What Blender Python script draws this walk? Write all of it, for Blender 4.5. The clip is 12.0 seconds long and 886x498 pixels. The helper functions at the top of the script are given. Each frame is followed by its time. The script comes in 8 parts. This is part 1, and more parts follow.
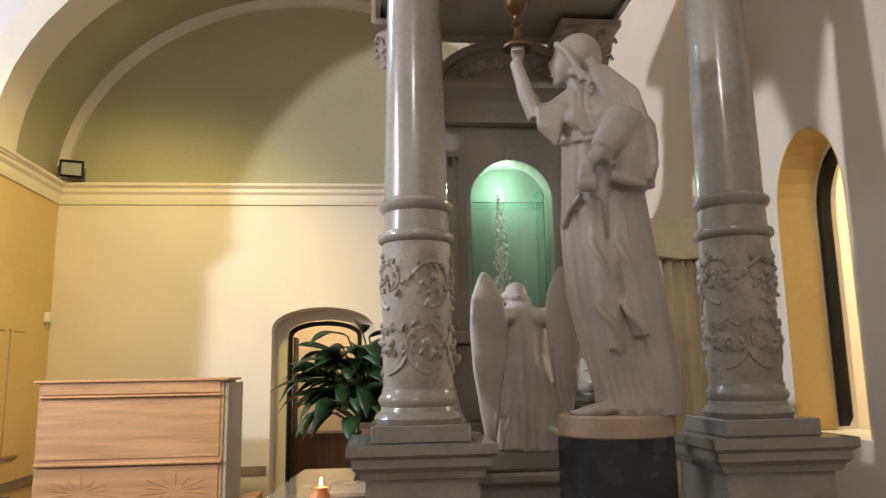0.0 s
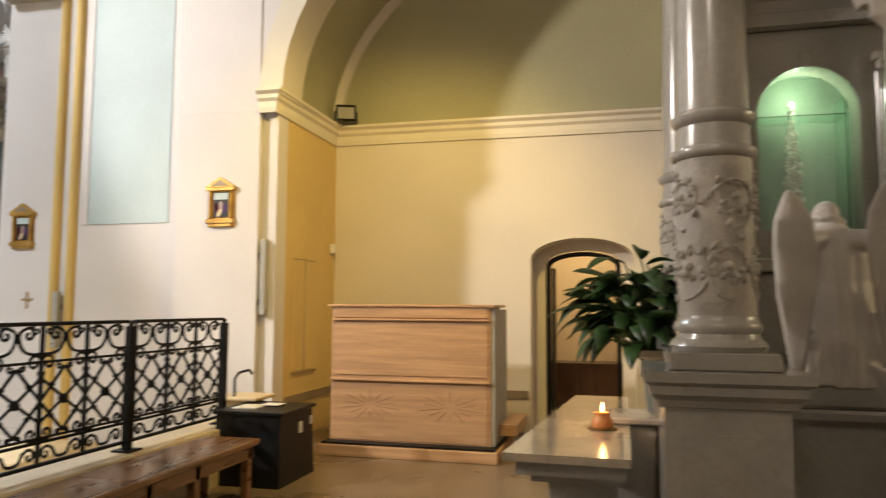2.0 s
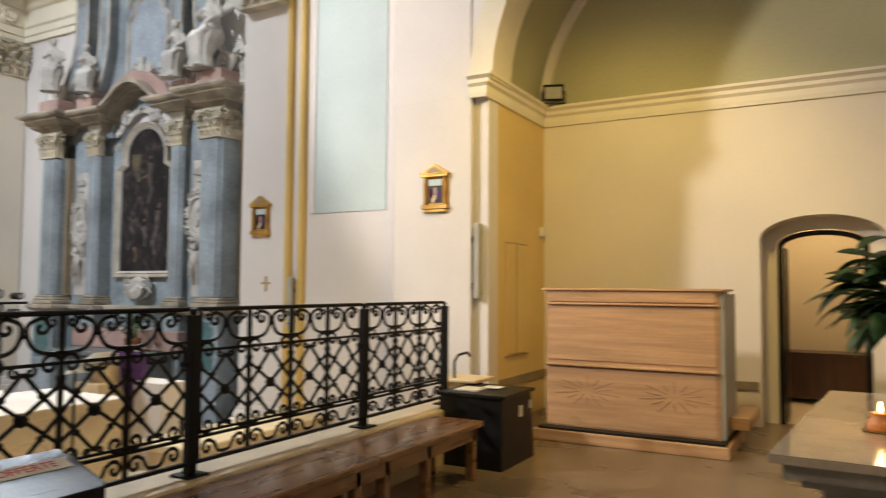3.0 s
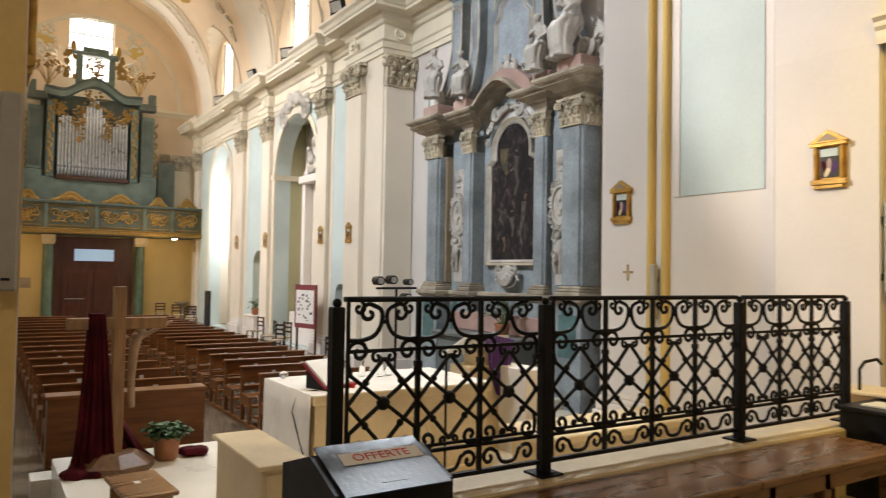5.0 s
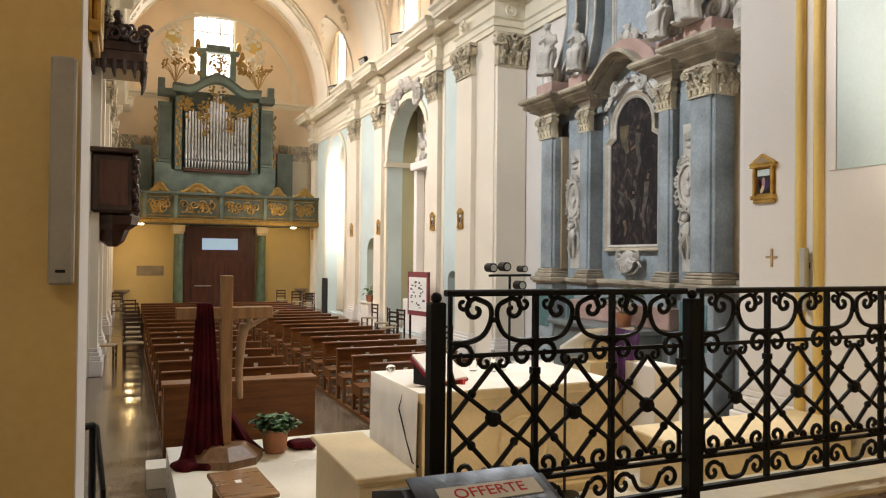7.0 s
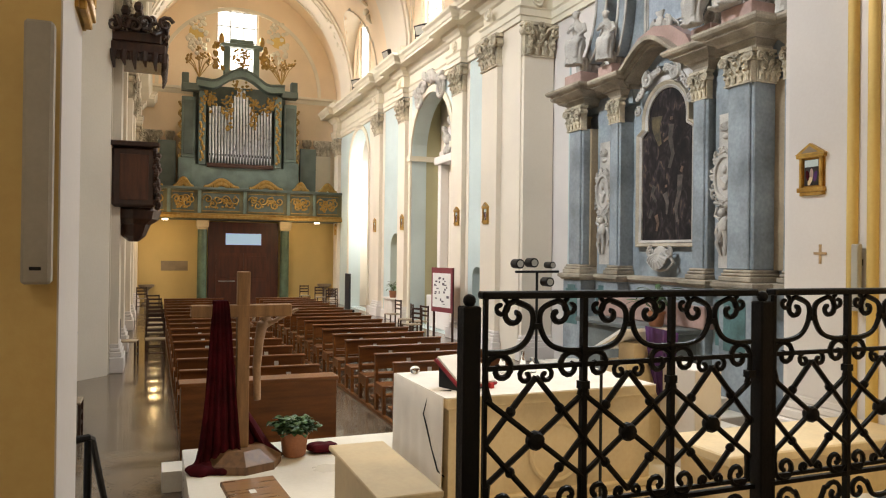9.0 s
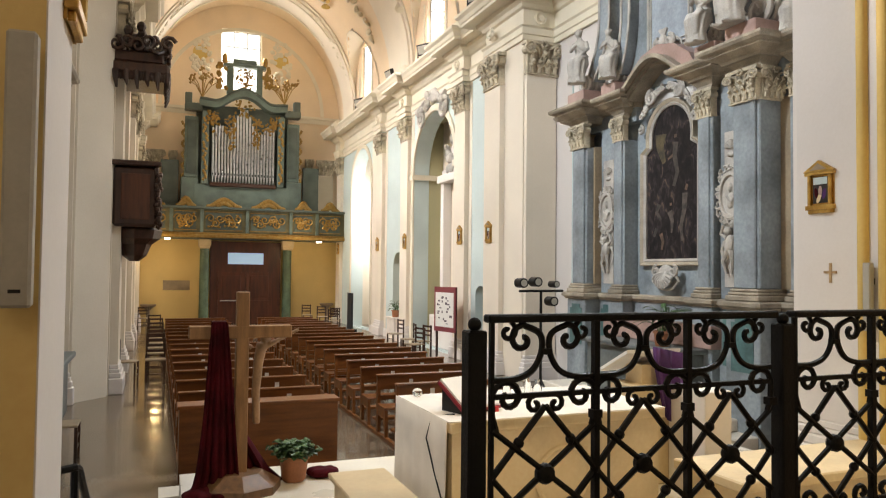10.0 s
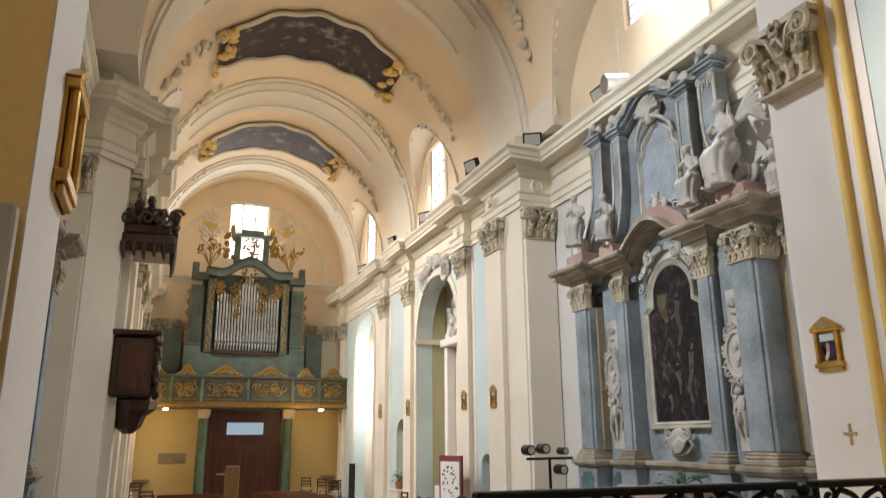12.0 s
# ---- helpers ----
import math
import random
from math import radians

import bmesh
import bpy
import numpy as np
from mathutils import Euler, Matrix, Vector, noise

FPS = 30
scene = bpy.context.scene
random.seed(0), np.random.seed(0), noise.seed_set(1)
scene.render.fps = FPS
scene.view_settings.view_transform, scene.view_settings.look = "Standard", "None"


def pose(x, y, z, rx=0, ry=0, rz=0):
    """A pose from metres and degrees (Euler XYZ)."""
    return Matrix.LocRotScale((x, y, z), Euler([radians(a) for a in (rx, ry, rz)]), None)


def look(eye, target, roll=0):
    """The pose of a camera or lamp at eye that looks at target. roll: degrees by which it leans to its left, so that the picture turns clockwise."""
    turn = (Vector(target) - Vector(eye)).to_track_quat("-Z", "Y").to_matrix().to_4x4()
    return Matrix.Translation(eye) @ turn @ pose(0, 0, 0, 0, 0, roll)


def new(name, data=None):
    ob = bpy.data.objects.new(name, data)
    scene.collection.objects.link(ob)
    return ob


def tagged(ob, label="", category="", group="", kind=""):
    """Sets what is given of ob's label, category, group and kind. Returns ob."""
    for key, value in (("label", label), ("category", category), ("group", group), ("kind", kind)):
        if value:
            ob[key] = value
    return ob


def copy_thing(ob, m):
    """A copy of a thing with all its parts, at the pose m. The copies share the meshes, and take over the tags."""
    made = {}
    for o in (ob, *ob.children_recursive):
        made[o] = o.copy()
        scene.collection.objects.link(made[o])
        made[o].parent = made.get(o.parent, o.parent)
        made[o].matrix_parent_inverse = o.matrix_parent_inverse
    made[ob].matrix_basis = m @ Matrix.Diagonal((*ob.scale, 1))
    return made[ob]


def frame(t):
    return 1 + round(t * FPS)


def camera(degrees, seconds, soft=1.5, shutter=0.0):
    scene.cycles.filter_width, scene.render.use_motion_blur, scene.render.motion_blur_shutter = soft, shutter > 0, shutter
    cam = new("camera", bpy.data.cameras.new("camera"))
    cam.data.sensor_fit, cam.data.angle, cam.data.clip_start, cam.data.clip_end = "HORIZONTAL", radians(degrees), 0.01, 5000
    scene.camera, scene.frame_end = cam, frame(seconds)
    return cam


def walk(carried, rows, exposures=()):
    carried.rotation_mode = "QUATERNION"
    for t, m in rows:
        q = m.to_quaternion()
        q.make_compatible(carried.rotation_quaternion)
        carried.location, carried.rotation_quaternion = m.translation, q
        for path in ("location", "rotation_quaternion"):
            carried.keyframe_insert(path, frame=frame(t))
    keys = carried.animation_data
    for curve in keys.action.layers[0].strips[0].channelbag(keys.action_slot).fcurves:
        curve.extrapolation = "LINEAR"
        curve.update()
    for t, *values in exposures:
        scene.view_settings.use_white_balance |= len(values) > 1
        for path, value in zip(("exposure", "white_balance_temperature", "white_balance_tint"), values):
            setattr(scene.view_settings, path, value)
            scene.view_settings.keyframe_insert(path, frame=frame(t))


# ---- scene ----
cam = camera(62.9, 12.0, soft=1.1, shutter=0.5)
PATH = [
    (0, (-0.532, -0.324, 1.466), (-0.356, 1.64, 1.799), -1.0),
    (0.5, (-0.551, -0.311, 1.452), (-0.48, 1.666, 1.745), -0.7),
    (1, (-0.583, -0.294, 1.439), (-0.657, 1.689, 1.686), -0.3),
    (1.5, (-0.64, -0.288, 1.429), (-0.901, 1.684, 1.63), 0.1),
    (2, (-0.728, -0.276, 1.425), (-1.206, 1.66, 1.584), 0.3),
    (2.5, (-0.856, -0.253, 1.43), (-1.572, 1.611, 1.558), 0.5),
    (3, (-0.961, -0.24, 1.435), (-1.931, 1.506, 1.543), 0.4),
    (3.5, (-1.059, -0.192, 1.407), (-2.266, 1.399, 1.511), 0.3),
    (3.7, (-1.07, -0.139, 1.419), (-2.37, 1.378, 1.516), 0.2),
    (5.3, (-1.301, 0.145, 1.434), (-3.028, 1.153, 1.493), 1.0),
    (5.5, (-1.371, 0.174, 1.437), (-3.119, 1.145, 1.49), 0.9),
    (6, (-1.499, 0.238, 1.437), (-3.286, 1.135, 1.479), 0.7),
    (6.5, (-1.598, 0.294, 1.432), (-3.411, 1.139, 1.464), 0.6),
    (7, (-1.697, 0.38, 1.436), (-3.529, 1.182, 1.461), 0.6),
    (9, (-2.037, 0.493, 1.437), (-3.894, 1.236, 1.449), 0.7),
    (9.5, (-2.111, 0.51, 1.434), (-3.969, 1.25, 1.462), 0.7),
    (10, (-2.147, 0.535, 1.443), (-4.006, 1.27, 1.507), 0.6),
    (10.5, (-2.204, 0.607, 1.445), (-4.066, 1.327, 1.567), 0.4),
    (11, (-2.226, 0.633, 1.448), (-4.088, 1.331, 1.661), 0.2),
    (11.5, (-2.223, 0.634, 1.452), (-4.062, 1.323, 1.829), -0.1),
    (12, (-2.209, 0.625, 1.456), (-4.013, 1.323, 1.964), -0.4),
]
walk(cam, [(t, look(eye, target, roll)) for t, eye, target, roll in PATH], [(0, -0.08, 5550, 10), (0.5, -0.16, 5650, 10), (1.0, -0.28, 6300, 10), (2.0, -0.42, 6500, 10), (2.5, -0.44, 6500, 10), (3.5, -0.66, 6500, 10), (5.5, -0.56, 6850, 10), (7, -0.50, 6950, 10), (9.5, -0.46, 6950, 10), (10.5, -0.50, 6800, 10), (11.2, -0.58, 6700, 10), (12, -0.70, 6700, 10)])

# ---- world, daylight and lamps ----
world = bpy.data.worlds.new("sky")
scene.world = world
world.use_nodes = True
wn = world.node_tree
sky = wn.nodes.new("ShaderNodeTexSky")
sky.sky_type, sky.sun_disc = "NISHITA", False
sky.sun_elevation, sky.sun_rotation = radians(38), radians(60)
wn.links.new(sky.outputs[0], wn.nodes["Background"].inputs[0])
wn.nodes["Background"].inputs[1].default_value = 0.12

FLOOR, PRES, NAVE = 0.0, -0.5, -0.9
NW, SW, FAR = 8.35, -0.25, -35.5        # nave side walls and entrance wall
CY = 4.05                              # nave axis
SPRING = 8.25


def lamp(name, kind, loc, target, watts, colour, size=0.3, size_y=None, spot=60, blend=0.4):
    d = bpy.data.lights.new(name, kind)
    d.energy, d.color = watts, colour
    if kind == "AREA":
        d.size = size
        if size_y:
            d.shape, d.size_y = "RECTANGLE", size_y
    elif kind == "SPOT":
        d.shadow_soft_size, d.spot_size, d.spot_blend = size, radians(spot), blend
    else:
        d.shadow_soft_size = size
    ob = new(name, d)
    ob.matrix_world = look(loc, target)
    return ob


DAY, COOL, YEL = (0.95, 0.955, 0.985), (0.86, 0.95, 1.06), (1.0, 0.70, 0.33)
# daylight in the window openings
lamp("daylight_entrance", "AREA", (FAR + 0.1, 3.9, 10.9), (-25, CY, 4), 380, DAY, 1.6, 2.5)
for wx, yn, ys in ((-12.0, 8.7, -1.4), (-22.8, NW - 0.1, SW + 0.1), (-30.7, NW - 0.1, SW + 0.1)):
    lamp("daylight_north", "AREA", (wx, yn, 9.7 if wx < -15 else 10.2), (wx + (3.0 if wx > -15 else 0.0), 2.2, -0.5), 860 if wx > -15 else (400 if wx > -25 else 160), COOL if wx > -15 else DAY, 1.3, 2.0).data.spread = radians(110)
    lamp("daylight_south", "AREA", (wx, ys, 9.7 if wx < -15 else 10.2), (wx - 0.5, 8.5, 2.2), 900 if wx > -25 else 480, COOL if wx > -15 else DAY, 1.3, 2.0).data.spread = radians(100)
lamp("daylight_arch", "AREA", (-31.6, NW + 1.7, 3.6), (-32.5, 4, 2), 420, DAY, 1.6, 3.4)
# lamps under the organ gallery
for ly in (0.6, 6.4):
    lamp("gallery_lamp_light", "POINT", (FAR + 2.2, ly, 2.45), (0, 0, 0), 60, YEL, 0.08)
# floodlight across the choir; unseen warm lamps added to brighten choir and altar
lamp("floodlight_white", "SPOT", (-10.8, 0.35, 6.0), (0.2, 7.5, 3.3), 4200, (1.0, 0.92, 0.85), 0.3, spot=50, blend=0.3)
lamp("choir_fill_light", "SPOT", (-2.2, 4.6, 4.6), (-3.2, 7.6, 1.0), 540, (1.0, 0.725, 0.21), 0.25, spot=104, blend=0.7)
lamp("choir_fill_light", "POINT", (-0.9, -1.2, 4.4), (0, 0, 0), 84, (1.0, 0.89, 0.75), 0.25)
# added spot under the arch, without a fixture, to brighten the altar
lamp("altar_fill_light", "SPOT", (-4.75, 3.3, 7.0), (-7.4, 3.6, -0.2), 900, (1.0, 0.80, 0.46), 0.15, spot=46, blend=0.5)
# floodlights on the cornice, turned up at the vault; the south one is added
for fx, fy, tx_, ty_ in ((-18.0, 7.25, -20.5, 2.5), (-25.6, 7.5, -24.0, 2.0), (-30.0, 7.6, -33.5, 3.0), (-24.0, 0.5, -28.0, 6.0)):
    lamp("vault_floodlight", "SPOT", (fx, fy, 8.25), (tx_, ty_, 12.6), 210, (1.0, 0.80, 0.54), 0.15, spot=130, blend=0.8)
lamp("corridor_lamp_light", "POINT", (-1.2, 9.6, 2.4), (0, 0, 0), 40, YEL, 0.1)
lamp("side_room_light", "POINT", (3.2, 3.4, 2.6), (0, 0, 0), 110, (1.0, 0.84, 0.5), 0.1)
lamp("niche_light", "POINT", (0.33, 4.46, 2.72), (0, 0, 0), 5.0, (0.72, 1.0, 0.62), 0.03)

# ---- materials ----
def mat(name, colour, rough=0.6, vary=0.12, big=1.3, fine=40.0, bump=0.15, metal=0.0, coat=0.0, dark=None, stain=0.0, wood=None, veins=None, spec=0.5):
    """A surface with variation at two scales; wood: (axis stretch) grain; veins: colour of marble veins."""
    m = bpy.data.materials.new(name)
    m.use_nodes = True
    nt = m.node_tree
    b = nt.nodes["Principled BSDF"]
    b.inputs["Roughness"].default_value, b.inputs["Metallic"].default_value = rough, metal
    b.inputs["Coat Weight"].default_value, b.inputs["Specular IOR Level"].default_value = coat, spec
    tc = nt.nodes.new("ShaderNodeTexCoord")
    mp = nt.nodes.new("ShaderNodeMapping")
    nt.links.new(tc.outputs["Object"], mp.inputs[0])
    if wood:
        mp.inputs["Scale"].default_value = wood
    n1, n2 = nt.nodes.new("ShaderNodeTexNoise"), nt.nodes.new("ShaderNodeTexNoise")
    n1.inputs["Scale"].default_value, n1.inputs["Detail"].default_value = big, 5
    n2.inputs["Scale"].default_value, n2.inputs["Detail"].default_value = fine, 4
    for n in (n1, n2):
        nt.links.new(mp.outputs[0], n.inputs[0])
    info = nt.nodes.new("ShaderNodeObjectInfo")
    c = Vector(colour)
    lo = Vector(dark) if dark else c * (1 - 2.2 * vary)
    ramp = nt.nodes.new("ShaderNodeValToRGB")
    ramp.color_ramp.elements[0].position, ramp.color_ramp.elements[1].position = 0.34 - 0.1 * stain, 0.62
    ramp.color_ramp.elements[0].color, ramp.color_ramp.elements[1].color = (*lo, 1), (*c, 1)
    nt.links.new(n1.outputs[0], ramp.inputs[0])
    mix = nt.nodes.new("ShaderNodeMix")
    mix.data_type, mix.blend_type = "RGBA", "OVERLAY"
    mix.inputs[0].default_value = min(0.5, 1.6 * vary)
    nt.links.new(ramp.outputs[0], mix.inputs[6])
    nt.links.new(n2.outputs[0], mix.inputs[7])
    out = mix.outputs[2]
    if veins:
        w = nt.nodes.new("ShaderNodeTexNoise")
        w.noise_type = "RIDGED_MULTIFRACTAL"
        w.inputs["Scale"].default_value, w.inputs["Detail"].default_value, w.inputs["Distortion"].default_value = 2.2, 6, 0.8
        nt.links.new(mp.outputs[0], w.inputs[0])
        r2 = nt.nodes.new("ShaderNodeValToRGB")
        r2.color_ramp.elements[0].position, r2.color_ramp.elements[1].position = 0.55, 1.0
        r2.color_ramp.elements[1].color = (0.6, 0.6, 0.6, 1)
        nt.links.new(w.outputs[0], r2.inputs[0])
        vm = nt.nodes.new("ShaderNodeMix")
        vm.data_type = "RGBA"
        nt.links.new(r2.outputs[0], vm.inputs[0])
        nt.links.new(out, vm.inputs[6])
        vm.inputs[7].default_value = (*veins, 1)
        out = vm.outputs[2]
    hsv = nt.nodes.new("ShaderNodeHueSaturation")
    rnd = nt.nodes.new("ShaderNodeMapRange")
    rnd.inputs[3].default_value, rnd.inputs[4].default_value = 1 - vary * 0.5, 1 + vary * 0.5
    nt.links.new(info.outputs["Random"], rnd.inputs[0])
    nt.links.new(rnd.outputs[0], hsv.inputs["Value"])
    nt.links.new(out, hsv.inputs["Color"])
    nt.links.new(hsv.outputs[0], b.inputs["Base Color"])
    rr = nt.nodes.new("ShaderNodeMapRange")
    rr.inputs[3].default_value, rr.inputs[4].default_value = max(0.03, rough - 0.1), min(1, rough + 0.12)
    nt.links.new(n1.outputs[0], rr.inputs[0])
    nt.links.new(rr.outputs[0], b.inputs["Roughness"])
    if bump:
        bp = nt.nodes.new("ShaderNodeBump")
        bp.inputs["Strength"].default_value, bp.inputs["Distance"].default_value = bump, 0.01
        nt.links.new(n2.outputs[0], bp.inputs["Height"])
        nt.links.new(bp.outputs[0], b.inputs["Normal"])
    return m


def glow(name, colour, power):
    m = bpy.data.materials.new(name)
    m.use_nodes = True
    b = m.node_tree.nodes["Principled BSDF"]
    b.inputs["Base Color"].default_value = (*colour, 1)
    b.inputs["Emission Color"].default_value, b.inputs["Emission Strength"].default_value = (*colour, 1), power
    return m


def glass_mat(name, colour, rough=0.02):
    m = bpy.data.materials.new(name)
    m.use_nodes = True
    b = m.node_tree.nodes["Principled BSDF"]
    b.inputs["Base Color"].default_value, b.inputs["Roughness"].default_value = (*colour, 1), rough
    b.inputs["Transmission Weight"].default_value = 1.0
    b.inputs["IOR"].default_value = 1.45
    return m


CREAM = mat("cream_plaster", (0.78, 0.70, 0.58), 0.75, 0.05, 0.5, 30, 0.12)
YELLOW = mat("yellow_plaster", (0.74, 0.54, 0.22), 0.7, 0.07, 0.5, 30, 0.12)
OCHRE = mat("ochre_paint", (0.72, 0.50, 0.16), 0.7, 0.07, 0.8, 30, 0.1)
WHITE = mat("white_plaster", (0.74, 0.69, 0.65), 0.75, 0.05, 0.5, 30, 0.1)
PALEBLUE = mat("pale_blue_plaster", (0.55, 0.64, 0.63), 0.75, 0.06, 0.6, 30, 0.1)
SAGE = mat("sage_plaster", (0.45, 0.42, 0.25), 0.75, 0.06, 0.5, 30, 0.1)
TRIM = mat("stucco_trim", (0.76, 0.69, 0.55), 0.7, 0.06, 0.9, 40, 0.15)
PEACH = mat("peach_plaster", (0.88, 0.70, 0.49), 0.75, 0.08, 0.35, 20, 0.1)
STUCCO = mat("grey_white_stucco", (0.52, 0.485, 0.435), 0.65, 0.16, 3, 50, 0.3)
MARBLE = mat("grey_white_marble", (0.37, 0.345, 0.305), 0.2, 0.10, 2.5, 45, 0.05, coat=0.3, veins=(0.41, 0.38, 0.34))
CARVED = mat("carved_marble", (0.47, 0.425, 0.365), 0.5, 0.15, 6, 60, 0.25)
STATUE = mat("statue_marble", (0.48, 0.44, 0.395), 0.42, 0.08, 4, 60, 0.1)
BLACKSTONE = mat("black_marble", (0.035, 0.038, 0.045), 0.25, 0.25, 6, 60, 0.05, veins=(0.12, 0.13, 0.15))
IRON = mat("wrought_iron", (0.007, 0.006, 0.006), 0.5, 0.2, 8, 90, 0.2, spec=0.22)
BLUEM = mat("blue_grey_marble_paint", (0.285, 0.325, 0.35), 0.5, 0.2, 1.6, 18, 0.1, veins=(0.38, 0.43, 0.45))
GREYGREEN = mat("grey_green_marble", (0.17, 0.19, 0.185), 0.45, 0.16, 1.6, 18, 0.1, veins=(0.22, 0.24, 0.23))
PINKM = mat("pink_marble", (0.44, 0.29, 0.25), 0.4, 0.12, 2, 20, 0.1, veins=(0.62, 0.48, 0.44))
BROWNST = mat("brown_stone", (0.33, 0.25, 0.16), 0.5, 0.14, 2, 25, 0.15)
CAPM = mat("weathered_gilt_stucco", (0.60, 0.52, 0.38), 0.6, 0.22, 4, 50, 0.3)
GILT = mat("bright_gilt", (0.62, 0.38, 0.10), 0.4, 0.14, 8, 70, 0.2, metal=0.7, dark=(0.40, 0.22, 0.05))
GOLD = mat("gilt", (0.36, 0.235, 0.08), 0.42, 0.16, 8, 70, 0.3, metal=0.85, dark=(0.30, 0.17, 0.04))
TEAL = mat("teal_painted_wood", (0.125, 0.165, 0.135), 0.5, 0.16, 2, 40, 0.15)
TEALD = mat("dark_teal_wood", (0.08, 0.10, 0.08), 0.5, 0.16, 2, 40, 0.15)
PEWW = mat("pew_wood", (0.20, 0.068, 0.016), 0.36, 0.2, 2, 40, 0.12, wood=(6, 0.8, 6), spec=0.3)
DARKW = mat("dark_walnut", (0.055, 0.022, 0.012), 0.35, 0.2, 3, 50, 0.15, wood=(5, 5, 0.8), coat=0.25)
DOORW = mat("door_wood", (0.085, 0.022, 0.009), 0.4, 0.2, 2, 30, 0.12, wood=(4, 4, 0.6))
CROSSW = mat("cross_wood", (0.30, 0.155, 0.06), 0.55, 0.16, 3, 40, 0.2, wood=(6, 6, 0.7))
OAK = mat("light_oak_veneer", (0.58, 0.345, 0.185), 0.42, 0.12, 2.2, 30, 0.05, wood=(0.5, 4, 9))
BENCHW = mat("bench_wood", (0.27, 0.13, 0.05), 0.28, 0.18, 3, 40, 0.1, wood=(6, 0.7, 6), coat=0.4)
FLOORM = mat("brown_terrazzo", (0.23, 0.17, 0.12), 0.28, 0.14, 1.2, 60, 0.04, coat=0.1)
NAVEF = mat("polished_grey_floor", (0.18, 0.13, 0.085), 0.15, 0.12, 0.7, 40, 0.03, coat=0.2)
PALESTONE = mat("pale_marble_floor", (0.72, 0.66, 0.56), 0.3, 0.08, 1.5, 30, 0.04, veins=(0.6, 0.53, 0.44))
STONE = mat("cream_stone", (0.72, 0.57, 0.35), 0.5, 0.08, 2.5, 30, 0.1)
LINEN = mat("white_linen", (0.78, 0.72, 0.65), 0.85, 0.05, 4, 120, 0.15)
PURPLE = mat("purple_cloth", (0.09, 0.03, 0.15), 0.85, 0.2, 6, 100, 0.2)
MAROON = mat("maroon_cloth", (0.07, 0.006, 0.010), 0.85, 0.25, 6, 100, 0.2, spec=0.1)
CANVAS = mat("dark_painting", (0.035, 0.028, 0.024), 0.35, 0.3, 2, 12, 0.05)
LEAF = mat("leaf", (0.045, 0.105, 0.025), 0.4, 0.3, 9, 60, 0.1)
TERRA = mat("terracotta", (0.42, 0.17, 0.08), 0.7, 0.12, 6, 60, 0.15)
BLACKP = mat("black_plastic", (0.010, 0.010, 0.010), 0.45, 0.2, 6, 60, 0.1, spec=0.3)
GREYP = mat("grey_plastic", (0.42, 0.40, 0.35), 0.5, 0.06, 6, 60, 0.05)
PAPER = mat("white_paper", (0.8, 0.78, 0.74), 0.8, 0.03, 8, 60, 0.03)
RED = mat("red_print", (0.55, 0.03, 0.03), 0.7, 0.05, 8, 60, 0.0)
STEEL = mat("organ_pipe_tin", (0.50, 0.50, 0.50), 0.3, 0.1, 6, 40, 0.05, metal=0.9)
CURTAIN = mat("ivory_curtain", (0.86, 0.76, 0.50), 0.85, 0.08, 5, 120, 0.15)
WAX = mat("orange_wax", (0.75, 0.28, 0.08), 0.4, 0.08, 6, 60, 0.05)
FLAME = glow("flame", (1.0, 0.55, 0.15), 40)
LAMPGLOW = glow("lamp_glow", (1.0, 0.85, 0.6), 12)
SKYGLOW = glow("window_daylight", (0.92, 0.96, 1.0), 3.0)
GREENGLASS = glass_mat("green_glass", (0.75, 0.95, 0.85))
CLEAR = glass_mat("clear_glass", (0.95, 0.97, 0.96))


# ---- helpers for meshes ----
def link(name, bm, material, parent=None, smooth=False):
    me = bpy.data.meshes.new(name)
    bm.to_mesh(me)
    bm.free()
    if material:
        me.materials.append(material)
    if smooth:
        for p in me.polygons:
            p.use_smooth = True
        me.set_sharp_from_angle(angle=radians(40))
    ob = new(name, me)
    ob.parent = parent
    return ob


def part(name, bm, material, parent, label="", smooth=False):
    ob = link(name, bm, material, parent, smooth)
    return tagged(ob, label) if label else ob


def share(name, mesh, parent, m):
    ob = new(name, mesh)
    ob.parent = parent
    ob.matrix_basis = m
    return ob


def thing(name, loc, label, category, group="", rz=0):
    e = new(name)
    e.empty_display_size = 0.1
    e.matrix_basis = pose(*loc, 0, 0, rz)
    return tagged(e, label, category, group)


def structure(name, bm, material, label="", smooth=False):
    return tagged(link(name, bm, material, None, smooth), label, "", "", "structure")


def box(bm, x0, x1, y0, y1, z0, z1, bev=0.0):
    v = bmesh.ops.create_cube(bm, size=1.0, matrix=Matrix.Translation(((x0 + x1) / 2, (y0 + y1) / 2, (z0 + z1) / 2)) @ Matrix.Diagonal((abs(x1 - x0), abs(y1 - y0), abs(z1 - z0), 1)))["verts"]
    if bev:
        edges = list({e for w in v for e in w.link_edges})
        bmesh.ops.bevel(bm, geom=edges, offset=bev, segments=1, affect="EDGES")
    return bm


def boxes(*rows, bev=0.0):
    bm = bmesh.new()
    for r in rows:
        box(bm, *r, bev=bev)
    return bm


def solid(bm, poly, place, depth):
    """Extrude a flat outline; place(u, v, d) gives the point."""
    a = [bm.verts.new(place(u, v, 0)) for u, v in poly]
    b = [bm.verts.new(place(u, v, depth)) for u, v in poly]
    n = len(poly)
    bm.faces.new(a)
    bm.faces.new(b[::-1])
    for i in range(n):
        bm.faces.new((a[i], b[i], b[(i + 1) % n], a[(i + 1) % n]))
    return bm


def done(bm):
    bmesh.ops.recalc_face_normals(bm, faces=bm.faces[:])
    return bm


